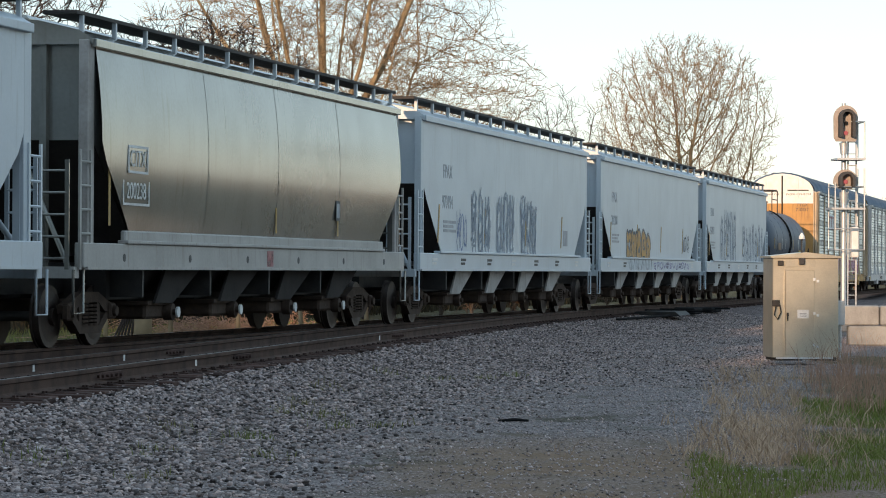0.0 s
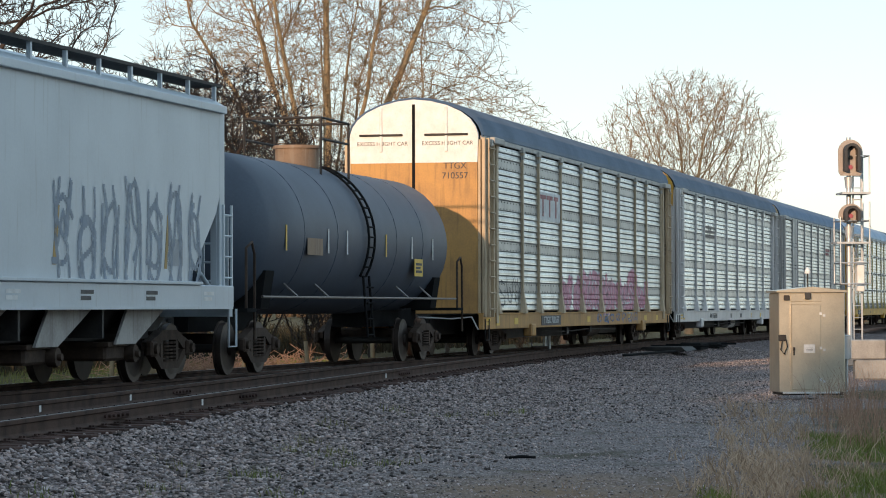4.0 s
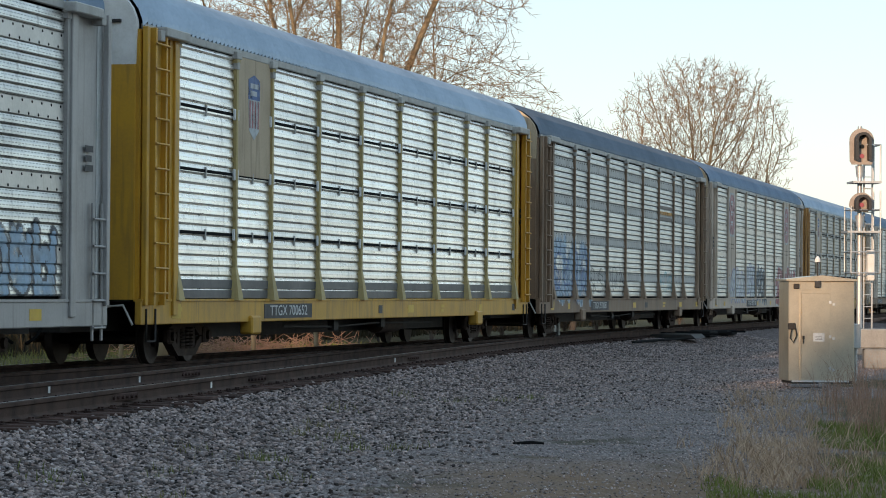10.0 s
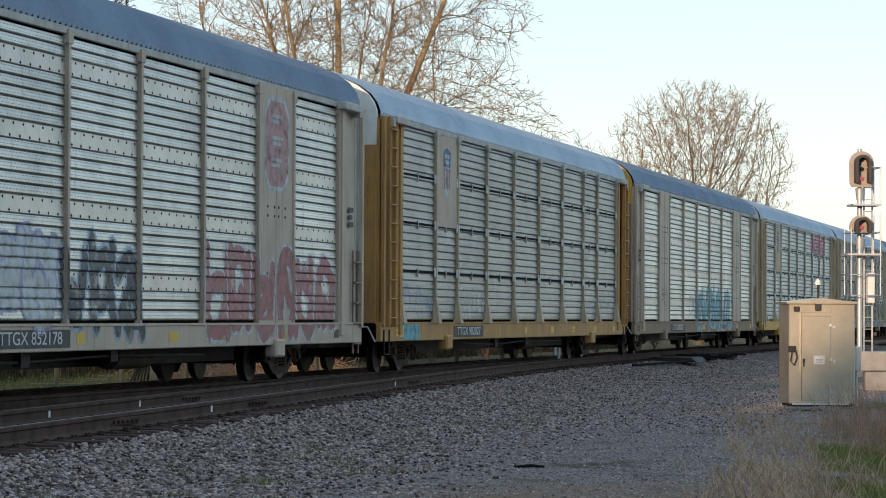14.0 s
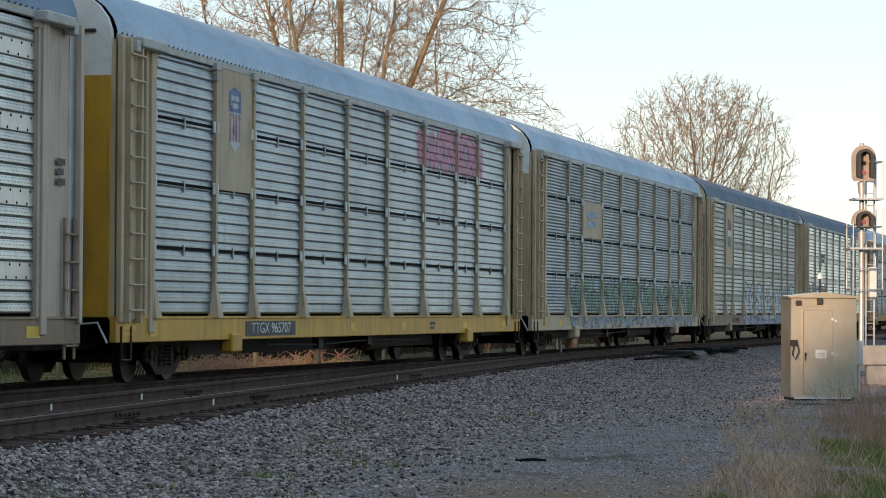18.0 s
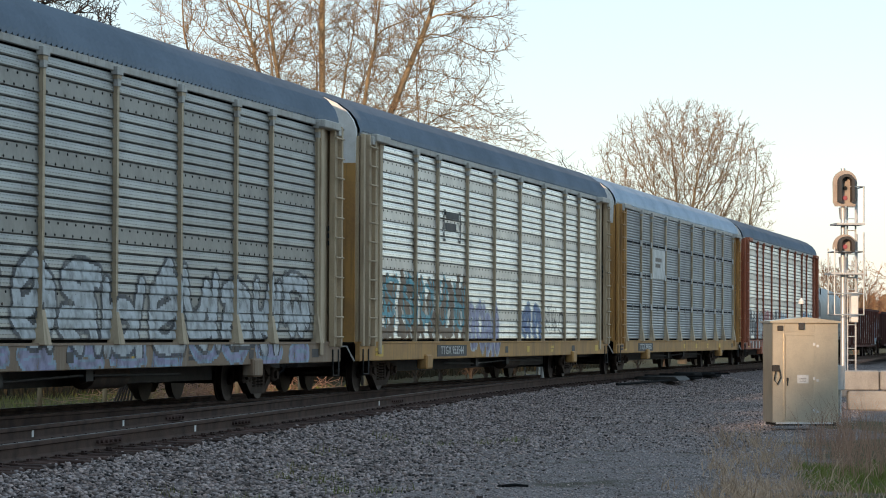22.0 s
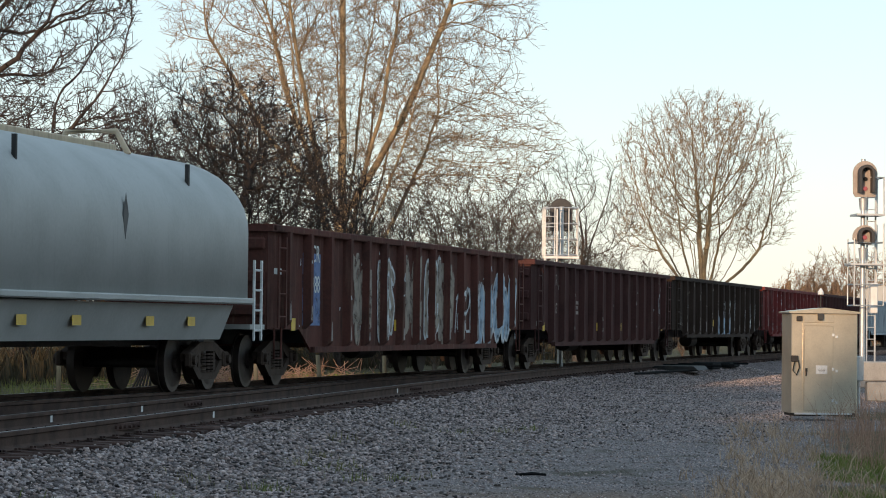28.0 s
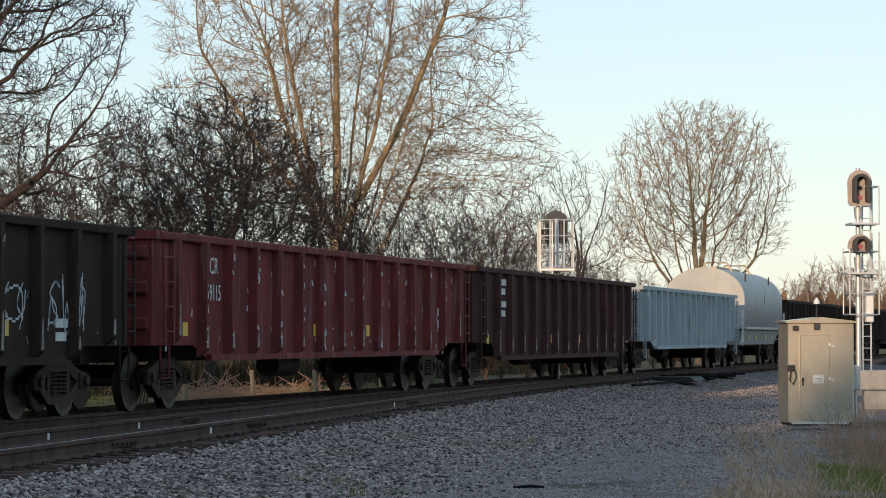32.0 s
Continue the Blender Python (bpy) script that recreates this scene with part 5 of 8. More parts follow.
    for y in (-h + 0.5, h - 0.5):
        truck(car, y)
    couplers(car, h + 1.7)
    return car


# --- gondola ---
def gondola(label, paint, length=20.3, top=2.68, drop=True, ribs=14, cap=None):
    car = thing("gondola_car", label, "train car", "freight train cars")
    e = length / 2
    lowz = 0.62 if drop else 0.78
    RIBS[car] = [(-e + 0.9 + (length - 1.8) * k / ribs - 0.07, -e + 0.9 + (length - 1.8) * k / ribs + 0.07, 1.561) for k in range(ribs + 1)]
    prof = [(-e, 0.98), (-e + 1.9, 0.98), (-e + 2.6, lowz), (e - 2.6, lowz), (e - 1.9, 0.98), (e, 0.98), (e, top - 0.1), (-e, top - 0.1)]
    for sx in (1, -1):
        part("side_wall", Geo().prism(prof, 0, min(sx * 1.38, sx * 1.42), max(sx * 1.38, sx * 1.42)), paint, car, "steel side wall")
        part("top_chord", Geo().box(min(sx * 1.36, sx * 1.53), max(sx * 1.36, sx * 1.53), -e - 0.02, e + 0.02, top - 0.12, top, 0.015), cap or paint, car)
        for k in range(ribs + 1):
            y = -e + 0.9 + (length - 1.8) * k / ribs
            z0 = 0.99 if abs(y) > e - 2.2 else lowz + 0.02
            x0, x1 = sx * 1.42, sx * 1.56
            rib = Geo().add([(x0, y - 0.13, z0), (x1, y - 0.075, z0 + 0.12), (x1, y + 0.075, z0 + 0.12), (x0, y + 0.13, z0), (x0, y - 0.13, top - 0.1), (x1, y - 0.075, top - 0.1), (x1, y + 0.075, top - 0.1), (x0, y + 0.13, top - 0.1)], [(0, 1, 5, 4), (1, 2, 6, 5), (2, 3, 7, 6), (0, 3, 2, 1)])
            part("side_rib", rib, paint, car)
        part("bottom_flange", Geo().box(min(sx * 1.4, sx * 1.5), max(sx * 1.4, sx * 1.5), -e + 2.6, e - 2.6, lowz - 0.04, lowz + 0.06), paint, car)
    for sy in (-1, 1):
        y = sy * (e - 0.03)
        part("end_wall", Geo().box(-1.4, 1.4, y - 0.04, y + 0.04, 0.98, top - 0.02), paint, car)
        part("end_chord", Geo().box(-1.53, 1.53, y - 0.1, y + 0.1, top - 0.12, top + 0.003), cap or paint, car)
        for k in range(3):
            z = 1.2 + (top - 1.4) * k / 2.4
            part("end_rib", Geo().box(-1.38, 1.38, y + sy * 0.04 - 0.06, y + sy * 0.04 + 0.06, z, z + 0.2, 0.03), paint, car)
        for sx in (-1, 1):
            part("ladder", Geo().add(*_ladder_xy(sx * 1.57, sy * (e - 0.35), 0.42, 1.0, top - 0.2, 4)), paint, car, "grab-iron ladder")
            part("sill_step", Geo().tube([(sx * 1.5, sy * (e - 0.55), 1.0), (sx * 1.5, sy * (e - 0.55), 0.5), (sx * 1.5, sy * (e - 0.15), 0.5), (sx * 1.5, sy * (e - 0.15), 1.0)], 0.02, 6), paint, car)
    part("floor", Geo().box(-1.38, 1.38, -e + 0.05, e - 0.05, 1.05, 1.12), paint, car)
    part("scrap_load", Geo().box(-1.3, 1.3, -e + 0.4, e - 0.4, 1.12, 1.7, 0.1), M_STEEL, car)
    part("centre_sill", Geo().box(-0.35, 0.35, -e - 0.1, e + 0.1, 0.72, 1.05), M_STEEL, car)
    for k, y in enumerate(np.linspace(-e + 1.2, e - 1.2, 6)):
        part("reflector", Geo().box(1.423, 1.428, y + 0.2, y + 0.44, lowz + 0.34, lowz + 0.55), T_YELLOW, car, "yellow reflector patch")
    part("air_reservoir", Geo().disc((0.35, -0.8, 0.62), 1, 0.22, 1.3, 14), M_STEEL, car)
    for y in (-e + 1.75, e - 1.75):
        truck(car, y)
    couplers(car, e + 0.3)
    return car


# --- covered coil car ---
def coil_car(label):
    car = thing("covered_coil_car", label, "train car", "freight train cars")
    e = 5.8
    arc = [(1.5, 1.42), (1.5, 2.55)] + [(1.5 * math.cos(a), 2.55 + 1.15 * math.sin(a)) for a in np.linspace(0.15, math.pi / 2, 9)]
    arc = arc + [(-a, b) for a, b in reversed(arc[:-1])]
    part("hood", Geo().prism(arc, 1, -e, e, True), P_COIL, car, "rounded grey steel hood")
    part("hood_rim", Geo().box(1.46, 1.6, -e - 0.05, e + 0.05, 1.38, 1.48, 0.02).box(-1.6, -1.46, -e - 0.05, e + 0.05, 1.38, 1.48, 0.02), P_COIL, car)
    part("trough_body", Geo().prism([(1.42, 1.36), (1.2, 0.82), (-1.2, 0.82), (-1.42, 1.36)], 1, -e + 0.5, e - 0.5), P_COIL, car, "sloping trough sides")
    part("centre_sill", Geo().box(-0.4, 0.4, -e - 1.0, e + 1.0, 0.72, 1.05), M_STEEL, car)
    for sy in (-1, 1):
        y = sy * (e + 0.55)
        part("end_platform", Geo().box(-1.5, 1.5, y - 0.4, y + 0.4, 0.98, 1.06), P_COIL, car)
        for sx in (-1, 1):
            part("ladder", Geo().add(*_ladder_xy(sx * 1.5, y, 0.4, 0.8, 2.1, 4)), T_WHITE, car, "white grab-iron ladder")
        part("lifting_frame", Geo().tube([(-0.6, sy * 2.6, 3.6), (-0.4, sy * 2.6, 3.95), (0.4, sy * 2.6, 3.95), (0.6, sy * 2.6, 3.6)], 0.05, 6), P_TAN, car, "tan lifting bracket")
    part("roof_beam", Geo().box(-0.12, 0.12, -3.4, 3.4, 3.66, 3.8, 0.02), P_TAN, car)
    for y in (-3.5, 3.5):
        part("lift_hook", Geo().box(1.2, 1.26, y - 0.03, y + 0.03, 3.15, 3.5), M_STEEL, car)
    part("emblem", Geo().prism([(y, z) for y, z in ((0.0, 2.9), (0.12, 2.6), (0.0, 2.25), (-0.12, 2.6))], 0, 1.502, 1.506), T_BLACK, car, "small dark diamond mark")
    for y in (-3.5, -1.5, 1.5, 3.4):
        bars(car, T_YELLOW, 1.36, y, 1.1, 0.35, 0.14, 1)
    for y in (-e + 0.7, e - 0.7):
        truck(car, y)
    couplers(car, e + 1.2)
    return car


# ---- lineside things ----
def build_cabinet():
    yaw = 4.0
    cab = thing("signal_cabinet", "dull aluminium equipment cabinet with a padlocked door, on a gravel pad", "signal cabinet", m=pose(6.53, 50.5, -0.44, 0, 0, yaw))
    w, d, h = 0.585, 0.45, 1.80
    part("body", Geo().box(-w, w, -d, d, 0.05, h, 0.012), M_CABINET, cab)
    part("roof", Geo().prism([(-w - 0.05, h), (-w - 0.05, h + 0.03), (0, h + 0.10), (w + 0.05, h + 0.03), (w + 0.05, h)], 1, -d - 0.06, d + 0.05), M_CABINET, cab, "shallow pitched roof")
    part("skid", Geo().box(-w + 0.05, -0.06, -d, d, 0.0, 0.06).box(0.16, w - 0.04, -d, d, 0.0, 0.06), M_STEEL, cab)
    door = part("door", Geo().box(-0.36, 0.15, -d - 0.02, -d - 0.004, 0.10, 1.58, 0.005), M_CABINET, cab, "flush aluminium door")
    part("door_frame", Geo().box(-0.385, 0.17, -d - 0.012, -d + 0.002, 1.59, 1.62).box(-0.385, -0.365, -d - 0.012, -d + 0.002, 0.08, 1.6).box(-0.385, 0.17, -d - 0.03, -d + 0.002, 0.06, 0.095), M_CABINET, door)
    part("header_panel", Geo().box(-0.375, 0.165, -d - 0.012, -d - 0.004, 1.64, 1.78, 0.003), M_CABINET, cab)
    part("threshold", Geo().box(-w + 0.06, w - 0.1, -d - 0.03, -d + 0.002, 0.03, 0.06), M_WHITE, cab, "pale bottom edge")
    for z in (0.25, 0.8, 1.4):
        part("hinge", Geo().box(0.13, 0.17, -d - 0.035, -d - 0.015, z, z + 0.05).box(0.19, 0.235, -d - 0.03, -d - 0.004, z - 0.03, z + 0.015), M_WHITE, door)
    part("latch", Geo().box(-0.34, -0.31, -d - 0.06, -d - 0.02, 0.78, 0.84).box(-0.335, -0.315, -d - 0.05, -d - 0.02, 0.70, 0.78), M_STEEL, door, "dark padlocked latch")
    part("notice", Geo().box(-0.15, 0.05, -d - 0.026, -d - 0.021, 0.74, 0.89), T_WHITE, door, "small white notice")
    g = Geo()
    for k in range(3):
        g.box(-0.11, 0.01, -d - 0.029, -d - 0.027, 0.775 + 0.024 * k, 0.78 + 0.024 * k)
    part("notice_print", g, T_BLACK, door)
    part("vent", Geo().box(-0.50, -0.40, -d - 0.04, -d + 0.0, 1.66, 1.75, 0.01), M_STEEL, cab, "dark louvred vent")
    part("handle_hasp", Geo().box(-w - 0.01, -w + 0.12, -d - 0.05, -d, 0.95, 1.06, 0.01).tube([(-w + 0.05, -d - 0.05, 0.95), (-w + 0.02, -d - 0.06, 0.8), (-w + 0.08, -d - 0.06, 0.72), (-w + 0.14, -d - 0.05, 0.85), (-w + 0.12, -d - 0.03, 0.98)], 0.012, 6), M_STEEL, cab, "dark cable and hasp")
    part("lamp_stalk", Geo().tube([(-0.08, -d - 0.04, h - 0.1), (-0.08, -d - 0.04, h + 0.33)], 0.014, 8), M_STEEL, cab)
    part("lamp_head", Geo().disc((-0.08, -d - 0.04, h + 0.33), 2, 0.055, 0.05, 14, 0.05).disc((-0.08, -d - 0.04, h + 0.38), 2, 0.05, 0.06, 14, 0.01), M_WHITE, cab, "white mushroom lamp")
    part("lamp_bracket", Geo().box(-0.13, -0.03, -d - 0.08, -d, h - 0.12, h + 0.0, 0.01), M_SIGNAL, cab)
    part("side_box", Geo().box(w, w + 0.16, -0.25, 0.05, 0.62, 1.05, 0.01), M_GALV, cab, "small meter box")
    part("conduit", Geo().tube([(w + 0.1, -0.1, 0.0), (w + 0.1, -0.1, 0.62)], 0.03, 8), M_GALV, cab)
    return cab


def lens(name, glow, parent, m, r=0.085):
    mm = bpy.data.materials.new(name)
    mm.use_nodes = True
    b = mm.node_tree.nodes["Principled BSDF"]
    b.inputs["Base Color"].default_value = (0.05, 0.01, 0.01, 1) if glow else (0.02, 0.02, 0.02, 1)
    b.inputs["Roughness"].default_value = 0.15
    if glow:
        b.inputs["Emission Color"].default_value, b.inputs["Emission Strength"].default_value = (1.0, 0.25, 0.24, 1), 0.22
    return part("lens", Geo().disc((0, 0, 0), 1, r, 0.02, 16), mm, parent, "glowing red lens" if glow else "unlit lens", m)


def signal_head(parent, z, height, lights, lit, y=-0.25):
    """A pill-shaped backboard with hooded lenses, facing -y."""
    w = 0.325
    n = 14
    hh = height / 2 - w if height > 2 * w else 0
    if hh:
        ring = [(w * math.cos(a), z + hh + w * math.sin(a)) for a in np.linspace(0, math.pi, n)] + [(-w * 0.97, z - height / 2 + 0.1), (-w * 0.8, z - height / 2), (w * 0.8, z - height / 2), (w * 0.97, z - height / 2 + 0.1)]
    else:
        ring = [(w * math.cos(a), z + 0.0 + w * math.sin(a)) for a in np.linspace(0, math.pi, n)] + [(-w, z - 0.05), (-w * 0.5, z - 0.18), (w * 0.5, z - 0.18), (w, z - 0.05)]
    head = part("signal_head", Geo().prism(ring, 1, y, y + 0.03), M_BACKBOARD, parent, "weathered rounded backboard")
    part("lamp_case", Geo().box(-0.17, 0.17, y + 0.03, y + 0.3, z - height * 0.42 if hh else z - 0.12, z + height * 0.4 if hh else z + 0.2, 0.02), M_SIGNAL, head)
    foot, crown = z - (0.36 if hh else 0.14), z + (0.16 if hh else 0.06)
    arch = lambda r: [(r, foot)] + [(r * math.cos(a), crown + r * math.sin(a)) for a in np.linspace(0, math.pi, 11)] + [(-r, foot)]
    part("visor", Geo().prism(arch(0.205) + arch(0.135)[::-1], 1, y - 0.30, y - 0.002), M_SIGNAL, head, "black arched tunnel visor")
    for k in range(lights):
        lens("red_lens" if k == lit else "dark_lens", k == lit, head, pose(0, y - 0.04, z + (k - (lights - 1) / 2) * -0.25), 0.055)
    part("head_clamp", Geo().disc((0, 0, z - height / 2 - 0.32), 2, 0.09, 0.3, 12, 0.12), M_GALV, head)
    return head


def build_signal():
    sig = thing("signal_mast", "tall white-lit steel signal mast with two red lamps, ladder and platforms", "railway signal", m=pose(10.82, 75.0, -0.45, 0, 0, 3))
    part("mast", Geo().tube([(0, 0, 0.25), (0, 0, 6.0)], [0.075, 0.06], 14), M_GALV, sig)
    part("base_case", Geo().box(-0.22, 0.22, -0.22, 0.22, 0, 0.3, 0.03), M_CONCRETE, sig)
    signal_head(sig, 5.46, 0.95, 3, 2)
    signal_head(sig, 3.93, 0.50, 1, 0)
    lad = Geo()
    for x in (0.14, 0.36):
        lad.box(x - 0.02, x + 0.02, 0.12, 0.16, 0.3, 5.45)
    for k in range(16):
        lad.tube([(0.14, 0.14, 0.65 + 0.31 * k), (0.36, 0.14, 0.65 + 0.31 * k)], 0.014, 6)
    part("ladder", lad, M_GALV, sig, "galvanised ladder")
    for z, xl in ((4.5, -0.25), (3.2, -0.40)):
        g = Geo().box(xl, 0.50, -0.42, 0.5, z, z + 0.05)
        part("platform", g, M_GALV, sig, "steel grating platform")
    for x in (-0.30, 0.47):
        for y in (-0.4, 0.48):
            part("guard_post", Geo().tube([(x, y, 2.15), (x, y, 4.3 if x > 0 else 3.9)], 0.02, 6), M_GALV, sig)
    for z in (2.15, 2.7, 3.8):
        part("guard_rail", Geo().tube([(-0.30, -0.4, z), (0.47, -0.4, z), (0.47, 0.48, z), (-0.30, 0.48, z), (-0.30, -0.4, z)], 0.02, 6), M_GALV, sig, "pipe guard rail")
    for y in (-0.4, 0.48):
        part("guard_post", Geo().tube([(0.47, y, 4.55), (0.47, y, 5.5)], 0.02, 6), M_GALV, sig)
    part("guard_rail", Geo().tube([(0.1, -0.4, 5.5), (0.47, -0.4, 5.5), (0.47, 0.48, 5.5)], 0.02, 6), M_GALV, sig)
    part("junction_box", Geo().box(0.18, 0.37, -0.2, 0.1, 1.95, 2.75, 0.02), M_WHITE, sig)
    return sig


def build_back_signal():
    sig = thing("signal_mast", "signal mast seen from behind, with caged platform and dark backboard", "railway signal", m=pose(3.17, 82.0, -0.5))
    part("mast", Geo().tube([(0, 0, 0), (0, 0, 5.0)], [0.085, 0.07], 12), M_GALV, sig)
    w = 0.33
    ring = [(w * math.cos(a), 4.92 + w * math.sin(a)) for a in np.linspace(0, math.pi, 14)] + [(-w, 4.3), (w, 4.3)]
    head = part("signal_head", Geo().prism(ring, 1, 0.3, 0.34), M_SIGNAL, sig, "dark backboard from behind")
    part("lamp_case", Geo().box(-0.1, 0.2, 0.05, 0.3, 4.3, 5.0, 0.03), M_SIGNAL, head)
    for x in (-0.52, -0.2, 0.2, 0.46):
        for y in (-0.45, 0.45):
            part("cage_post", Geo().tube([(x, y, 3.55), (x, y, 4.95)], 0.022, 6), M_GALV, sig)
    for z in (3.6, 4.05, 4.5, 4.95):
        part("cage_rail", Geo().tube([(-0.52, -0.45, z), (0.46, -0.45, z), (0.46, 0.45, z), (-0.52, 0.45, z), (-0.52, -0.45, z)], 0.022, 6), M_GALV, sig, "galvanised pipe cage")
    part("platform", Geo().box(-0.55, 0.5, -0.48, 0.48, 3.5, 3.56), M_GALV, sig)
    lad = Geo()
    for x in (-0.48, -0.14):
        lad.box(x - 0.02, x + 0.02, -0.5, -0.46, 0.3, 4.9)
    for k in range(15):
        lad.tube([(-0.48, -0.48, 0.5 + 0.3 * k), (-0.14, -0.48, 0.5 + 0.3 * k)], 0.014, 6)
    part("ladder", lad, M_GALV, sig)
    return sig


def build_switch_gear():
    gear = thing("switch_gear", "dark rods and cover plates beside the switch points", "switch gear", m=on_line(66.0))
    part("cover_plate", Geo().prism([(0.95, -0.24), (1.1, -0.12), (2.3, -0.12), (2.45, -0.24)], 1, -6.5, -4.2), M_STEEL, gear, "dark flat cover plate")
    for y in (-2.5, 0.5, 4.0):
        part("throw_rod", Geo().tube([(-0.8, y, -0.13), (2.6, y, -0.15)], 0.035, 6), M_BLACK, gear)
    part("switch_machine", Geo().box(1.5, 2.2, -1.6, 0.2, -0.28, -0.06, 0.04), M_BLACK, gear, "low black switch machine")
    part("cable_box", Geo().box(1.4, 2.1, 3.2, 5.6, -0.28, -0.12, 0.04), M_BLACK, gear)
    part("signal_lead", Geo().tube([(1.8, -1.6, -0.2), (2.2, -5, -0.24), (2.0, -9, -0.24), (1.8, -14, -0.24)], 0.04, 6), M_BLACK, gear, "black cable on the ballast")
    return gear


def build_rail_marks():
    for s_, fn in ((8.0, siding_near), (9.7, lambda q: siding_near(q) - 1.435), (5.4, lambda q: siding_near(q) - 1.435), (22.2, siding_near)):
        ob = rail_siding_near if fn is siding_near else rail_siding_far
        part("paint_mark", Geo().box(0.011, 0.016, -0.05, 0.05, -0.14, -0.055), M_WHITE, ob, "white paint mark", on_line(s_, fn(s_)))


def build_lane_litter():
    for x, y, turn, ln in LITTER:
        ob = part("stick", Geo().tube([(-ln / 2, 0, 0.02), (0, 0.02, 0.03), (ln / 2, -0.01, 0.02)], [0.016, 0.02, 0.014], 6, True), M_BLACK, m=pose(x, y, ground_z(x, y), 0, 0, turn))
        tagged(ob, "dark weathered stick lying on the gravel", "stick", "sticks")


LITTER = [(0.89, 30.07, 4, 0.28)]
build_switch_gear()
build_lane_litter()
build_rail_marks()
build_cabinet()
build_signal()
build_back_signal()


# ---- trees: tapered trunk, limbs and fine twigs ----
def wander(rng, start, way, length, n, wobble, lift):
    """Many wandering lines at once: arrays of starts, directions and lengths give lines of n+1 points."""
    d = way / np.linalg.norm(way, axis=1)[:, None]
    p = start.copy()
    pts = [p]
    for _ in range(n):
        d = d + rng.normal(0, wobble, d.shape)
        d[:, 2] += lift
        d /= np.linalg.norm(d, axis=1)[:, None]
        p = p + d * (length / n)[:, None]
        pts.append(p)
    return np.stack(pts, 1)


def tubes(lines, radii, sides):
    """Vertices and faces of many tapered bars."""
    N, m, _ = lines.shape
    d = np.gradient(lines, axis=1)
    d /= np.linalg.norm(d, axis=2)[..., None] + 1e-9
    ref = np.where(np.abs(d[:, :1, 2:3]) < 0.8, np.array([0, 0, 1.0]), np.array([1.0, 0, 0]))
    u = np.cross(d, np.broadcast_to(ref, d.shape))
    u /= np.linalg.norm(u, axis=2)[..., None] + 1e-9
    w = np.cross(d, u)
    a = 2 * np.pi * np.arange(sides) / sides
    v = lines[:, :, None] + radii[:, :, None, None] * (np.cos(a)[:, None] * u[:, :, None] + np.sin(a)[:, None] * w[:, :, None])
    k, i = np.meshgrid(np.arange(m - 1), np.arange(sides), indexing="ij")
    q = np.stack([k * sides + i, k * sides + (i + 1) % sides, (k + 1) * sides + (i + 1) % sides, (k + 1) * sides + i], -1).reshape(-1, 4)
    f = (q[None] + m * sides * np.arange(N)[:, None, None]).reshape(-1, 4)
    return v.reshape(-1, 3), f


def array_mesh(name, chunks):
    """One mesh of four-cornered faces from (vertices, faces) arrays."""
    off, vs, fs = 0, [], []
    for v, f in chunks:
        vs.append(v)
        fs.append(f + off)
        off += len(v)
    v, f = np.concatenate(vs), np.concatenate(fs)
    me = bpy.data.meshes.new(name)
    me.vertices.add(len(v))
    me.vertices.foreach_set("co", v.astype(np.float32).ravel())
    me.loops.add(f.size)
    me.loops.foreach_set("vertex_index", f.astype(np.int32).ravel())
    me.polygons.add(len(f))
    me.polygons.foreach_set("loop_start", np.arange(0, f.size, 4, dtype=np.int32))
    me.polygons.foreach_set("use_smooth", np.ones(len(f), dtype=bool))
    me.update(calc_edges=True)
    return me


def colonise(rng, nodes, parent, marks, step, reach, kill, inertia, wobble, lift, rounds):
    """Grows a branching skeleton towards marks scattered through a crown, until each mark is met."""
    P = np.array(nodes, float)
    par = list(parent)
    D = np.zeros_like(P)
    for i, k in enumerate(par):
        D[i] = (P[i] - P[k]) if k >= 0 else (0, 0, 1)
    D /= np.linalg.norm(D, axis=1)[:, None] + 1e-9
    kids = np.zeros(len(P), int)
    A = marks.copy()
    dist, near = np.full(len(A), 1e9), np.zeros(len(A), int)
    fresh = np.arange(len(P))
    for r in range(rounds):
        for lo in range(0, len(fresh), 400):
            part_of = fresh[lo:lo + 400]
            dd = np.linalg.norm(A[:, None] - P[None, part_of], axis=2)
            k = dd.argmin(1)
            m = dd[np.arange(len(A)), k]
            better = m < dist
            dist[better], near[better] = m[better], part_of[k[better]]
        keep = dist > kill
        A, dist, near = A[keep], dist[keep], near[keep]
        act = dist < (reach if r else 1e9)
        if not act.any():
            break
        pull = np.zeros_like(P)
        np.add.at(pull, near[act], (A[act] - P[near[act]]) / dist[act][:, None])
        grow = np.nonzero((np.abs(pull).sum(1) > 0) & (kids < 3))[0]
        if not len(grow):
            break
        d = pull[grow]
        d /= np.linalg.norm(d, axis=1)[:, None] + 1e-9
        d += inertia * D[grow] + rng.normal(0, wobble, d.shape)
        d[:, 2] += lift
        d /= np.linalg.norm(d, axis=1)[:, None] + 1e-9
        n0 = len(P)
        P, D = np.concatenate([P, P[grow] + d * step]), np.concatenate([D, d])
        kids[grow] += 1
        kids = np.concatenate([kids, np.zeros(len(grow), int)])
        par += grow.tolist()
        fresh = np.arange(n0, len(P))
    return P, np.array(par), D


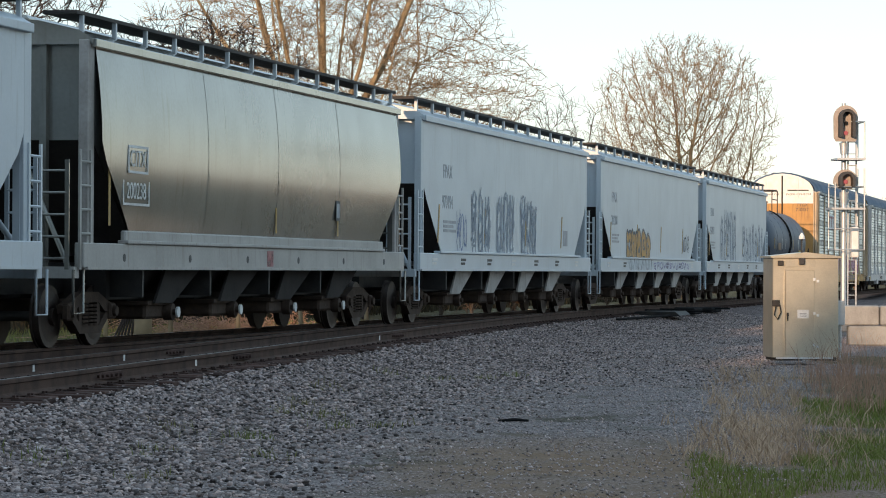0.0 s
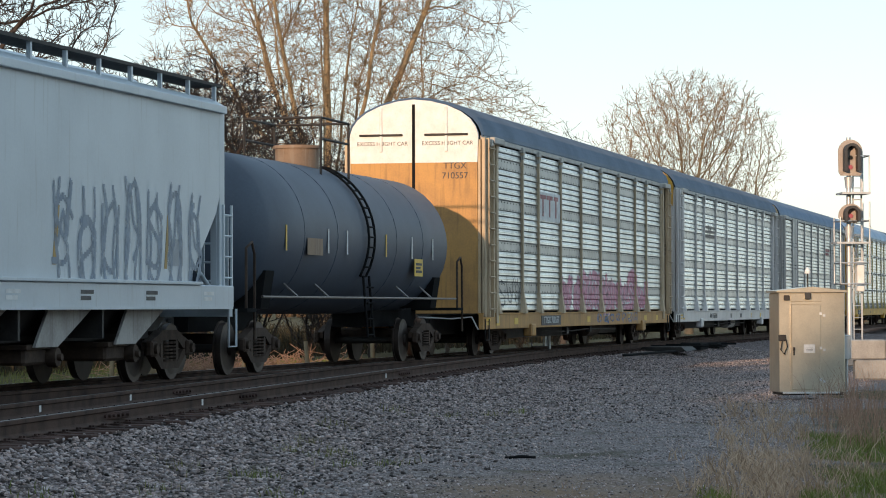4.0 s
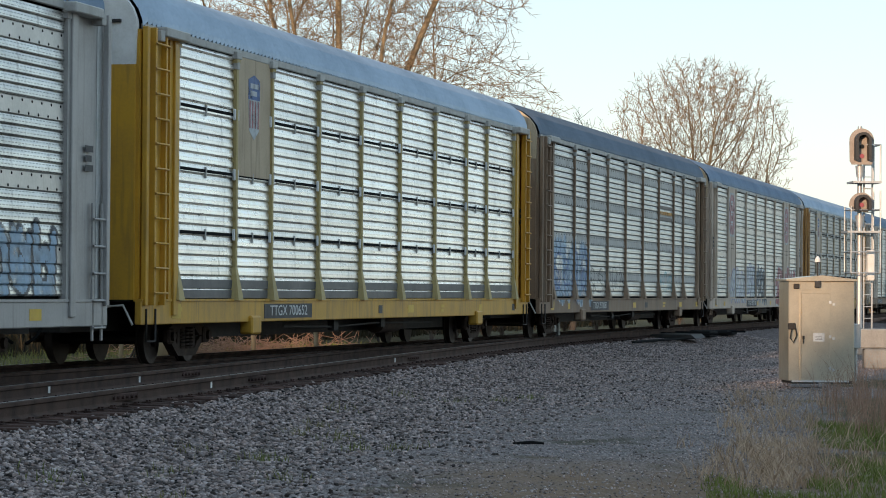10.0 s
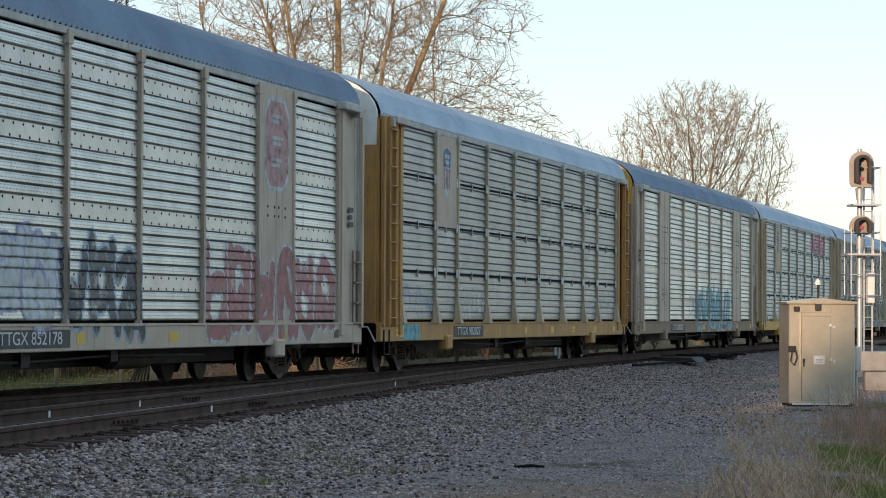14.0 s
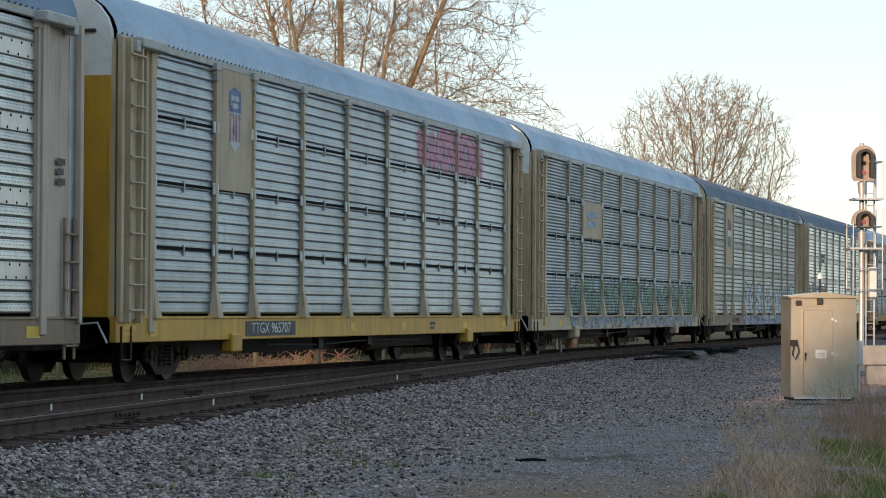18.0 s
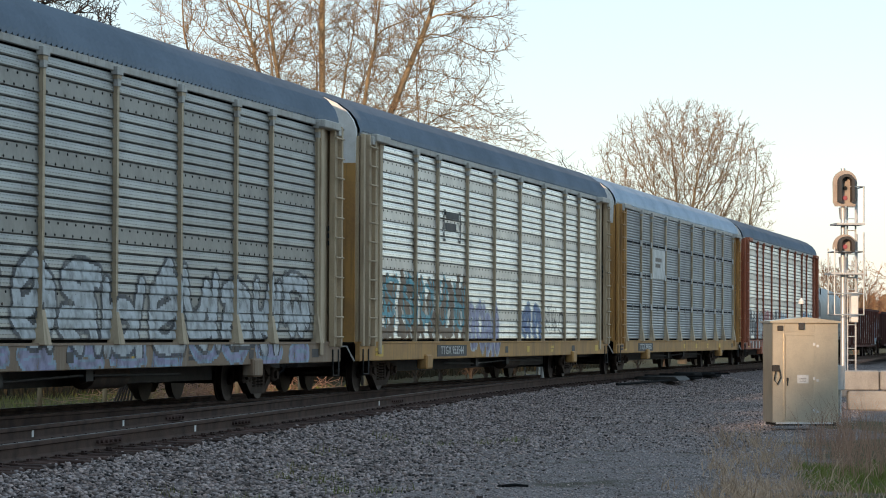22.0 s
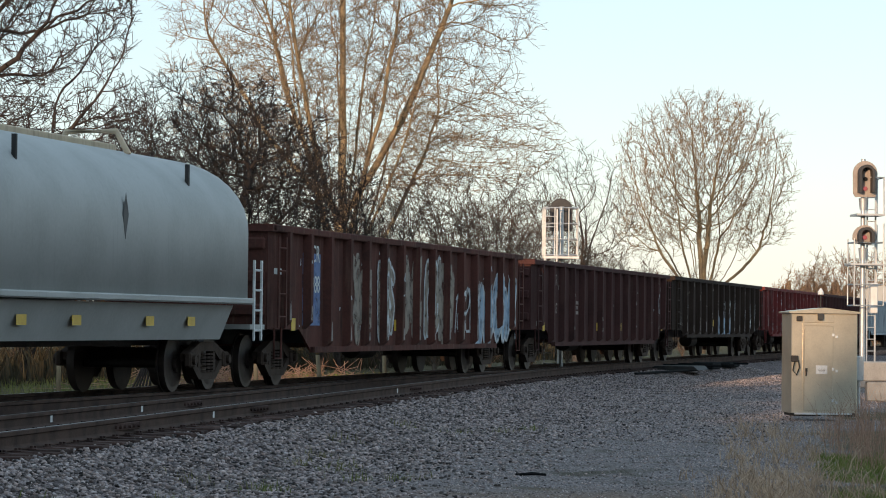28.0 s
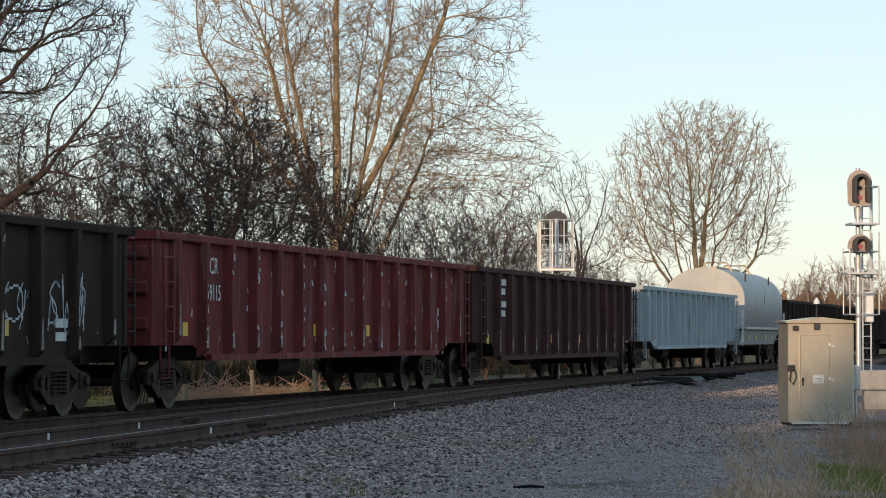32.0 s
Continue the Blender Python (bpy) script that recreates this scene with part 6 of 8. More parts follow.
def grown_tree(name, label, x, y, z, seed, trunk, stems, lumps, marks, bark, twig, step=0.45, kill=0.8, tip=0.012, trunk_r=0.4, inertia=0.6, wobble=0.15, lift=0.05, twigs=3, twig_len=0.8, twig_r=0.008, bend=0.3, reach=4.5, droop=0.1):
    """A bare tree whose branches fill a crown of egg-shaped lumps. trunk: points from the foot up; stems: (start height share, angle round, lean, length) of the first forks; lumps: (centre, radii, share of marks)."""
    rng = np.random.default_rng(seed)
    tr = thing(name, label, "tree", "bare trees", m=pose(x, y, z))
    nodes, parent = [tuple(p) for p in trunk], [i - 1 for i in range(len(trunk))]
    for share, turn, lean, length in stems:
        k = int(round(share * (len(trunk) - 1)))
        p, last = np.array(nodes[k]), k
        n = max(2, int(length / step))
        for j in range(n):
            le = lean * (1 - 0.45 * j / n)
            d = np.array([math.sin(le) * math.cos(turn), math.sin(le) * math.sin(turn), math.cos(le)]) + rng.normal(0, wobble * 0.5, 3)
            p = p + d / np.linalg.norm(d) * step
            nodes.append(tuple(p))
            parent.append(last)
            last = len(nodes) - 1
    pts = []
    for centre, radii, share in lumps:
        q = rng.normal(0, 1, (int(marks * share), 3))
        q /= np.linalg.norm(q, axis=1)[:, None]
        pts.append(np.array(centre) + q * np.array(radii) * (rng.random(len(q)) ** 0.42)[:, None])
    P, par, D = colonise(rng, nodes, parent, np.concatenate(pts), step, reach, kill, inertia, wobble, lift, 90)
    n = len(P)
    area, leafy = np.zeros(n), np.ones(n, bool)
    for i in range(n - 1, 0, -1):
        if area[i] == 0:
            area[i] = tip ** 2.25
        if par[i] >= 0:
            area[par[i]] += area[i]
            leafy[par[i]] = False
    load = np.maximum(area / tip ** 2.25, 1.0)
    rad = tip * load ** (math.log(trunk_r / tip) / math.log(load[0]))
    i = np.nonzero(par >= 0)[0]
    lines = np.stack([P[par[i]], P[i]], 1)
    radii = np.stack([np.minimum(rad[par[i]], rad[i] * 1.35), rad[i]], 1)
    thick, mid = rad[i] > 0.07, (rad[i] > 0.028) & (rad[i] <= 0.07)
    part("trunk", array_mesh("trunk", [tubes(lines[thick], radii[thick], 9)]), bark, tr, "tapered trunk and forking stems")
    part("limb_crown", array_mesh("limb_crown", [tubes(lines[mid], radii[mid], 5)]), bark, tr, "long bare limbs")
    fine = ~thick & ~mid
    crown = [tubes(lines[fine], radii[fine], 3)]
    host = np.repeat(i[rad[i] < 2.6 * tip], twigs)
    N = len(host)
    way = D[host] + rng.normal(0, 0.62, (N, 3))
    way[:, 2] += droop
    ln = twig_len * rng.uniform(0.4, 1.25, N)
    src = wander(rng, P[host], way, ln, 2, bend, 0.1)
    crown.append(tubes(src, twig_r * np.linspace(1.25, 0.7, 3)[None] * np.ones((N, 1)), 3))
    h2 = np.repeat(np.arange(N), 2)
    st = src[h2, 1] + (src[h2, 2] - src[h2, 1]) * rng.uniform(-0.6, 0.9, (len(h2), 1))
    w2 = (src[h2, 2] - src[h2, 1]) / ln[h2][:, None] * 2 + rng.normal(0, 0.75, (len(h2), 3))
    s2 = wander(rng, st, w2, ln[h2] * rng.uniform(0.25, 0.55, len(h2)), 1, bend, 0.1)
    crown.append(tubes(s2, twig_r * np.linspace(0.95, 0.7, 2)[None] * np.ones((len(h2), 1)), 3))
    part("crown", array_mesh("crown", crown), twig, tr, "crown of fine bare twigs")
    return tr


def build_trees():
    rng = random.Random(8)
    rise = lambda h, n, dx=0.0: [(dx * (k / n) ** 2, 0.0, -0.3 + (h + 0.3) * k / n) for k in range(n + 1)]
    fan = lambda count, lo, hi, l0, l1, s0=0.45: [(rng.uniform(s0, 1.0), 2.4 * k + rng.uniform(-0.3, 0.3), lo + (hi - lo) * (k + 0.5) / count, rng.uniform(l0, l1)) for k in range(count)]
    grown_tree("tree", "tall bare cottonwood with a wide golden-brown crown", -5.0, 130, -0.6, 11, rise(6.5, 12), fan(19, 0.05, 0.85, 8.0, 13.0, 0.35), (((0.2, 0, 15.8), (8.4, 7.5, 9.5), 0.82), ((4.2, 0, 10.0), (6.0, 5.0, 2.8), 0.16), ((-3.5, 0, 10.5), (4.5, 5.0, 3.0), 0.07)), 7000, M_BARK, M_TWIG,
               step=0.45, kill=0.76, tip=0.0105, trunk_r=0.42, inertia=1.0, wobble=0.12, lift=0.06, twigs=3, twig_len=0.85, twig_r=0.0095, droop=0.2)
    grown_tree("tree", "rounded bare tree with a dense fan of twigs", 17.6, 200, -0.6, 29, rise(4.6, 9), fan(15, 0.08, 1.15, 3.5, 6.0, 0.55), (((0.1, 0, 12.4), (6.5, 5.5, 5.8), 0.8), ((-3.4, 0, 8.6), (3.2, 3.6, 2.4), 0.13), ((3.0, 0, 8.9), (3.4, 3.6, 2.4), 0.13), ((2.6, 0, 15.0), (2.6, 2.5, 2.2), 0.08), ((-2.2, 0, 15.6), (2.2, 2.2, 2.0), 0.06)), 5000, M_BARK, M_TWIG,
               step=0.4, kill=0.64, tip=0.0115, trunk_r=0.36, inertia=0.45, wobble=0.16, lift=0.06, twigs=2, twig_len=0.85, twig_r=0.0125, droop=0.25)
    grown_tree("tree", "dark bare tree with long crooked limbs", -15.6, 80, -0.6, 31, rise(6.0, 12, 0.5), fan(9, 0.4, 1.5, 3.0, 6.0, 0.6), (((2.2, 0, 11.5), (5.0, 4.5, 4.4), 0.72), ((4.2, 0, 7.2), (3.4, 3.0, 1.4), 0.2), ((3.0, 0, 5.2), (3.0, 2.5, 1.2), 0.14)), 4200, M_BARKSHADED, M_BARKSHADED,
               step=0.34, kill=0.55, tip=0.012, trunk_r=0.46, inertia=0.5, wobble=0.34, lift=-0.02, twigs=3, twig_len=0.6, twig_r=0.010, bend=0.5)
    grown_tree("tree", "dark bare tree leaning on crooked limbs", -12.2, 92, -0.6, 37, [(0.5 * k, 0, -0.3 + 0.42 * k) for k in range(13)], fan(8, 0.2, 1.2, 2.0, 4.5, 0.35), (((4.6, 0, 6.8), (4.4, 3.0, 3.1), 1.0), ((1.5, 0, 5.2), (3.4, 2.5, 2.6), 0.4)), 2400, M_BARKSHADED, M_BARKSHADED,
               step=0.32, kill=0.56, tip=0.011, trunk_r=0.32, inertia=0.45, wobble=0.38, lift=0.0, twigs=3, twig_len=0.6, twig_r=0.010, bend=0.5)
    grown_tree("tree", "dark bare tree with tangled twigs", -8.2, 98, -0.6, 43, rise(3.4, 8, 0.8), fan(7, 0.3, 1.2, 2.0, 4.0, 0.5), (((0.2, 0, 6.2), (4.2, 3.2, 3.4), 1.0),), 2000, M_BARKSHADED, M_BARKSHADED,
               step=0.34, kill=0.62, tip=0.011, trunk_r=0.22, inertia=0.5, wobble=0.34, lift=0.0, twigs=3, twig_len=0.7, twig_r=0.010, bend=0.5)
    grown_tree("tree", "small bare tree behind the far signal", 6.6, 150, -0.6, 41, rise(2.6, 6), fan(8, 0.15, 0.9, 2.5, 4.5, 0.4), (((-0.2, 0, 7.2), (3.7, 3.2, 4.0), 1.0),), 750, M_BARKGREY, M_BARKGREY,
               step=0.4, kill=0.7, tip=0.012, trunk_r=0.2, inertia=0.9, wobble=0.14, lift=0.04, twigs=2, twig_len=0.9, twig_r=0.009)
    dark = grown_tree("thicket", "dense dark thicket of bare stems", -12.0, 99, -0.6, 51, rise(0.6, 2), fan(12, 0.1, 0.8, 1.5, 4.0, 0.0), (((0, 0, 4.6), (2.6, 2.2, 4.2), 1.0),), 560, M_BARKSHADED, M_BARKSHADED,
                      step=0.36, kill=0.6, tip=0.011, trunk_r=0.12, inertia=0.8, wobble=0.28, lift=0.05, twigs=3, twig_len=0.8, twig_r=0.010, bend=0.4)
    brown = grown_tree("thicket", "brown thicket of bare twigs", -0.6, 112, -0.6, 53, rise(0.5, 2), fan(14, 0.1, 0.75, 1.5, 4.0, 0.0), (((0, 0, 3.9), (2.5, 2.2, 3.7), 1.0),), 560, M_BARKGREY, M_BRUSHTWIG,
                       step=0.36, kill=0.58, tip=0.011, trunk_r=0.08, inertia=0.9, wobble=0.2, lift=0.08, twigs=3, twig_len=0.85, twig_r=0.0085, bend=0.3)
    warm = grown_tree("thicket", "orange-brown thicket of bare twigs tinted for low sun", 31.0, 232, -0.6, 57, rise(0.5, 2), fan(12, 0.1, 0.8, 1.5, 4.0, 0.0), (((0, 0, 4.2), (3.2, 2.6, 3.8), 1.0),), 320, M_BARK, M_TWIGSUNTINT,
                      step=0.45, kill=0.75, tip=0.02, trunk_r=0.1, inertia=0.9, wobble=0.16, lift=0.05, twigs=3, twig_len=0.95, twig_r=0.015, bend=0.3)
    for ob in (dark, brown, warm):
        tagged(ob, category="shrub", group="bare thickets")
    for x, y, k in ((-4.6, 103, 0.95), (-6.6, 104, 1.05), (-10.0, 101, 0.8), (-14.2, 97, 0.9), (-13.0, 88, 0.8), (-9.4, 92, 0.85), (-15.2, 92, 1.0), (-8.6, 102, 1.0), (-4.2, 108, 0.9), (-2.6, 110, 0.7)):
        copy_thing(dark, pose(x, y, -0.6, 0, 0, rng.uniform(0, 360))).scale = (k, k, k)
    for x, y, k in ((1.6, 114, 1.0), (3.4, 118, 0.9), (-2.6, 116, 1.1), (0.4, 120, 1.05), (2.4, 124, 1.05), (5.2, 126, 0.8), (-4.4, 122, 1.0), (7.0, 134, 0.75), (8.6, 140, 0.7), (11.0, 152, 0.7), (13.5, 166, 0.65)):
        copy_thing(brown, pose(x, y, -0.6, 0, 0, rng.uniform(0, 360))).scale = (k, k, k)
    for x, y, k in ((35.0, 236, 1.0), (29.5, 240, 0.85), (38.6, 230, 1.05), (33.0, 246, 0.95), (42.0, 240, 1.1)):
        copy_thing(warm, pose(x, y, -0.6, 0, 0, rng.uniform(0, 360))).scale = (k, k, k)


build_trees()


def build_woods():
    """Unseen ragged mass of bare crowns, added behind the camera to shade the foreground, and a low line at the
    horizon.
    """
    rng = np.random.default_rng(77)
    def mass(name, label, x0, x1, y, top, n, bark):
        v, f = [], []
        for k in range(n):
            x = rng.uniform(x0, x1)
            # lower between -41 and 60, to let sun reach cabinet and signal
            h = top * rng.uniform(0.72, 1.08) * (1.0 if x < -41 or x > 60 else 0.812)
            w = rng.uniform(0.15, 0.4) * top * 0.35
            yy = y + rng.uniform(-8, 8)
            zs = sorted(rng.uniform(0.0, 1.0, 2))
            b = len(v)
            v += [(x - w * 0.4, yy, -0.6), (x + w * 0.4, yy + 1, -0.6), (x + w, yy + rng.uniform(-2, 2), h * (0.5 + 0.3 * zs[0])), (x + w * 0.3, yy, h), (x - w * 0.5, yy + 1, h * 0.93), (x - w, yy - 1, h * (0.5 + 0.3 * zs[1]))]
            f.append((b, b + 1, b + 2, b + 3, b + 4, b + 5))
        return tagged(part(name, Geo().add(v, f), bark), label, "woods", kind="stuff")
    mass("far_woods", "bare woods added out of view to shade the foreground", -150, 150, -62, 22.8, 1500, M_BARKSHADED)
    mass("far_treeline", "low hazy treeline along the horizon", -160, 340, 520, 9.0, 900, M_TWIG)


build_woods()


def build_wall():
    wall = thing("retaining_wall", "low retaining wall of large grey concrete blocks", "retaining wall", kind="structure", m=pose(8.85, 64.0, -0.55, 0, 0, -4))
    rng = random.Random(5)
    for row, (x0, n) in enumerate(((0.5, 5), (0.0, 6))):
        for k in range(n):
            part("block", Geo().box(0, 1.19, 0, 0.6, 0, 0.44, 0.03), M_CONCRETE, wall, m=pose(x0 + 1.21 * k, rng.uniform(-0.03, 0.03), 0.02 + 0.455 * row))
    return wall


build_wall()


def build_far_side():
    """What shows under and between the cars: fence posts, an old trunk, a brush heap."""
    rng = random.Random(12)
    for x, y in ((-9.3, 68), (-7.8, 68.4), (-6.3, 69), (-4.7, 69.4), (-3.2, 70), (-1.6, 70.3)):
        ob = part("fence_post", Geo().tube([(0, 0, -0.4), (0.01, 0, 0.5), (rng.uniform(-0.03, 0.03), 0, 0.95)], [0.06, 0.055, 0.05], 8, True), M_BARK, m=pose(x, y, -0.65))
        tagged(ob, "weathered wooden fence post in the grass", "fence post", "fence posts")
    trunk = thing("tree_stump", "old grey trunk with sticks leaning on it", "tree stump", m=pose(-6.35, 62.5, -0.8))
    part("trunk", Geo().tube([(0, 0, -0.2), (0.02, 0, 0.6), (0, 0, 1.9)], [0.3, 0.23, 0.2], 12, True), M_BARK, trunk)
    for k in range(7):
        part("stick", Geo().tube([(-0.75 + 0.1 * k, -0.2, 0), (-0.2 + 0.03 * k, -0.1, 1.2 + 0.05 * k)], 0.025, 5), M_BARKSHADED, trunk)
    heap, n = Geo(), np.random.default_rng(15)
    for _ in range(1500):
        p = np.array([n.normal(0, 1.5), n.normal(0, 0.6), abs(n.normal(0, 0.22))])
        d = n.normal(0, 1, 3) * np.array([0.5, 0.4, 0.25])
        heap.tube([p, p + d * 0.5, p + d], 0.008, 3)
    tagged(part("brush_heap", heap, M_DRYBRUSH, m=pose(-5.0, 74, -0.72)), "heap of dry brush and straw", "brush", kind="stuff")


M_STRAW = mat("straw", (0.56, 0.385, 0.265), (0.32, 0.21, 0.138), 0.95, 0, 6, 0.9, 0.6, 0, spec=0.1)
M_DRYBRUSH = mat("dry_brush", (0.46, 0.27, 0.19), (0.26, 0.15, 0.105), 0.95, 0, 6, 0.9, 0.6, 0, spec=0.1)
M_GRASS = mat("green_grass", (0.145, 0.185, 0.04), (0.23, 0.225, 0.065), 0.8, 0, 6, 0.8, 0.6, 0, spec=0.2)
build_far_side()


def blades(name, label, places, heights, width, lean, material, seed, category="grass"):
    """Many bent blades in one mesh: two strips each."""
    rng = np.random.default_rng(seed)
    n = len(places)
    P = np.array(places)
    h = np.array(heights)
    a = rng.uniform(0, 6.283, n)
    side = np.stack([np.cos(a), np.sin(a), np.zeros(n)], 1) * width * rng.uniform(0.6, 1.3, n)[:, None]
    b = rng.uniform(0, 6.283, n)
    way = np.stack([np.cos(b), np.sin(b), np.zeros(n)], 1) * (lean * h * rng.uniform(0.2, 1.3, n))[:, None]
    up = np.zeros((n, 3))
    up[:, 2] = h
    mid, tip = P + up * 0.55 + way * 0.3, P + up * 0.97 + way
    v = np.stack([P - side, P + side, mid - side * 0.7, mid + side * 0.7, tip], 1).reshape(-1, 3)
    q = np.array([(0, 1, 3), (0, 3, 2), (2, 3, 4)])
    f = (q[None] + 5 * np.arange(n)[:, None, None]).reshape(-1, 3)
    me = bpy.data.meshes.new(name)
    me.from_pydata(v.tolist(), [], f.tolist())
    return tagged(part(name, me, material), label, category, kind="stuff")


def build_weeds():
    rng = np.random.default_rng(21)
    dry, dh, green, gh, brush, bh = [], [], [], [], [], []
    edge = lambda q: 2.35 + 0.105 * (q - 26)
    for k in range(190):           # tufts of dry grass, thinning out over the gravel
        cy = rng.uniform(25, 47)
        cx = edge(cy) + 0.1 + rng.gamma(1.8, 0.62)
        if math.hypot((cx - 6.2) * 0.8, (cy - 48.3) * 0.3) < 1.3:
            continue
        tall, wide = 0.08 + 0.3 * rng.random() ** 1.6, rng.uniform(0.03, 0.11)
        for _ in range(rng.integers(6, 16)):
            x, y = cx + rng.normal(0, wide), cy + rng.normal(0, wide * 2)
            dry.append((x, y, ground_z(x, y) - 0.01))
            dh.append(tall * rng.uniform(0.4, 1.15))
    for k in range(150):           # low matted straw nearest the lane
        cy = rng.uniform(23.5, 31)
        cx = edge(cy) + rng.normal(0.75, 0.45)
        for _ in range(12):
            x, y = cx + rng.normal(0, 0.07), cy + rng.normal(0, 0.18)
            dry.append((x, y, ground_z(x, y) - 0.01))
            dh.append(rng.uniform(0.06, 0.24))
    while len(green) < 15000:
        y = rng.uniform(20, 37)
        x = edge(y) + (1.1 if y > 25 else 0.0) + rng.gamma(2.0, 0.55)
        if noise.noise((x * 0.9, y * 0.6, 9)) < -0.2:
            continue
        green.append((x, y, ground_z(x, y) - 0.01))
        gh.append(rng.uniform(0.03, 0.12))
    while len(brush) < 850:
        y = rng.uniform(32, 46.5)
        x = edge(y) + 1.35 + rng.gamma(2.0, 0.45)
        if y > 44 and x < 7.4:
            continue
        brush.append((x, y, ground_z(x, y) - 0.01))
        bh.append(rng.uniform(0.35, 1.0) * min(1, 0.4 + (x - edge(y)) * 0.3))
    blades("dry_grass", "pale dry grass at the edge of the gravel", dry, dh, 0.0055, 1.1, M_STRAW, 2)
    blades("green_grass", "fresh green grass on the verge", green, gh, 0.0042, 0.7, M_GRASS, 3)
    blades("dry_weeds", "tall reddish-brown dry weeds", brush, bh, 0.0035, 0.5, M_DRYBRUSH, 4, "weeds")
    tuft, th = [], []
    for k in range(18):
        s, d = rng.uniform(-7, 18), rng.uniform(1.6, 3.8)
        cx, cy, _ = line(s, siding_near(s) + d)
        for _ in range(36):
            x, y = cx + rng.normal(0, 0.12), cy + rng.normal(0, 0.3)
            tuft.append((x, y, ground_z(x, y)))
            th.append(rng.uniform(0.03, 0.12))
    blades("grass_tufts", "small green tufts growing in the gravel", tuft, th, 0.005, 0.7, M_MEADOW, 6)
    far, fh = [], []
    for _ in range(16000):
        s, o = rng.uniform(0, 70), -rng.uniform(4.2, 16)
        x, y, _ = line(s, o)
        far.append((x, y, ground_z(x, y)))
        fh.append(rng.uniform(0.06, 0.3))
    low, lh = [], []
    for _ in range(15000):         # dark undergrowth along the far side
        s, o = rng.uniform(-5, 150), -rng.uniform(15, 24)
        x, y, _ = line(s, o)
        low.append((x, y, ground_z(x, y)))
        lh.append(rng.uniform(0.4, 1.5))
    blades("undergrowth", "dark tangled undergrowth beyond the tracks", low, lh, 0.035, 0.5, M_UNDER, 18, "undergrowth")
    blades("meadow_grass", "sunlit yellow-green grass beyond the tracks", far, fh, 0.01, 0.6, M_MEADOW, 8)


M_UNDER = mat("undergrowth", (0.05, 0.042, 0.028), (0.085, 0.07, 0.04), 0.95, 0, 4, 0.4, 0.6, 0, spec=0.1)
M_MEADOW = mat("meadow_grass", (0.15, 0.18, 0.05), (0.26, 0.21, 0.09), 0.9, 0, 4, 0.4, 0.6, 0, spec=0.15)
build_weeds()

# ---- the train ----
SPEED, DRAG, BASE_S = 17.967, -1.242, 361.59
CARS = []


def enlist(car, centre):
    CARS.append((car, centre))
    return car


enlist(hopper("pale blue-grey covered hopper car", P_HOPPER, 9.6), -366.0)
H2 = enlist(hopper("old glossy grey-olive covered hopper with curved sides", P_OLIVE, 9.35, 0.12, 4), -345.9)
H3 = enlist(hopper("pale blue-grey covered hopper with dark graffiti", P_HOPPER, 10.0), -325.6)
H4 = enlist(hopper("pale blue-grey covered hopper with orange graffiti", P_HOPPER, 10.0), -304.4)
H5 = enlist(hopper("pale blue-grey covered hopper with thin dark graffiti", P_HOPPER, 9.2), -284.2)
enlist(tank_car("dark blue-black tank car with railings and ladder"), -266.1)
RACKS = [
    ("autorack with an ochre frame, tall white end door and pink graffiti", P_OCHRE, P_TAN, M_PANELPATCHY, M_ROOFDARK, "band", True, (), M_WHITE),
    ("silver autorack with a pale grey sill and white ladders", P_GREY, P_GREY, M_PANELBLUE, M_ROOFDARK, "band", True, (), P_YELLOW),
    ("silver autorack with wide plain posts and blue graffiti", P_GREYDULL, P_GREYDULL, M_PANEL, M_ROOFBLUE, "band", False, (1, 7), P_TAN),
    ("bright yellow autorack with silver siding and a pale plate", P_YELLOW, P_YELLOW, M_PANELBRIGHT, M_ROOF, "gap", True, (), M_WHITE),
    ("brown autorack with grey siding and grey-blue graffiti", P_BROWN, P_BROWN, M_PANELWARM, M_ROOFDARK, "band", True, (), P_TAN),
    ("beige autorack with plain posts, red badges and graffiti", P_BEIGE, P_BEIGE, M_PANELMID, M_ROOFBLUE, "band", False, (1, 7), P_TAN),
    ("ochre autorack with dull grey siding and a pale plate", P_OCHRE, P_OCHRE, M_PANELUMBER, M_ROOF, "slat", True, (), M_WHITE),
    ("beige autorack with plain posts and teal graffiti", P_BROWN, P_BEIGE, M_PANELMID, M_ROOFBLUE, "band", False, (1, 7), P_YELLOW),
    ("yellow autorack with a pink graffiti flag under the eave", P_YELLOW, P_TAN, M_PANELSLATE, M_ROOF, "slat", True, (), M_WHITE),
    ("tan autorack with a row of green graffiti", P_TAN, P_TAN, M_PANELDULL, M_ROOF, "fine", True, (), M_WHITE),
    ("brown autorack with white graffiti letters along its base", P_BROWN, P_TAN, M_PANELDARK, M_ROOFDARK, "band", True, (), P_TAN),
    ("ochre autorack with silver siding and faded graffiti", P_OCHRE, P_TAN, M_PANEL, M_ROOFDARK, "band", False, (), M_WHITE),
    ("yellow-framed autorack with dull siding and a white plate", P_OCHRE, P_OCHRE, M_PANELDULL, M_ROOF, "fine", True, (), M_WHITE),
    ("oxide-red autorack with silver siding and mixed graffiti", P_RED, P_RED, M_PANEL, M_ROOFDARK, "band", False, (), M_WHITE),
]
P_STRAW = mat("straw_paint", (0.50, 0.37, 0.15), (0.38, 0.28, 0.12), 0.6, 0, 25, 1.5, 0.6, 0.03, c3=(0.2, 0.14, 0.07), streak=0.3)
RACK_RIBS = {3: P_STRAW, 6: P_TAN, 8: P_TAN, 10: P_TAN, 12: P_TAN}
RACK_BANDS = {0: M_BANDPATCHY, 1: M_BANDDULL, 10: M_BANDDARK, 4: M_TRIM}
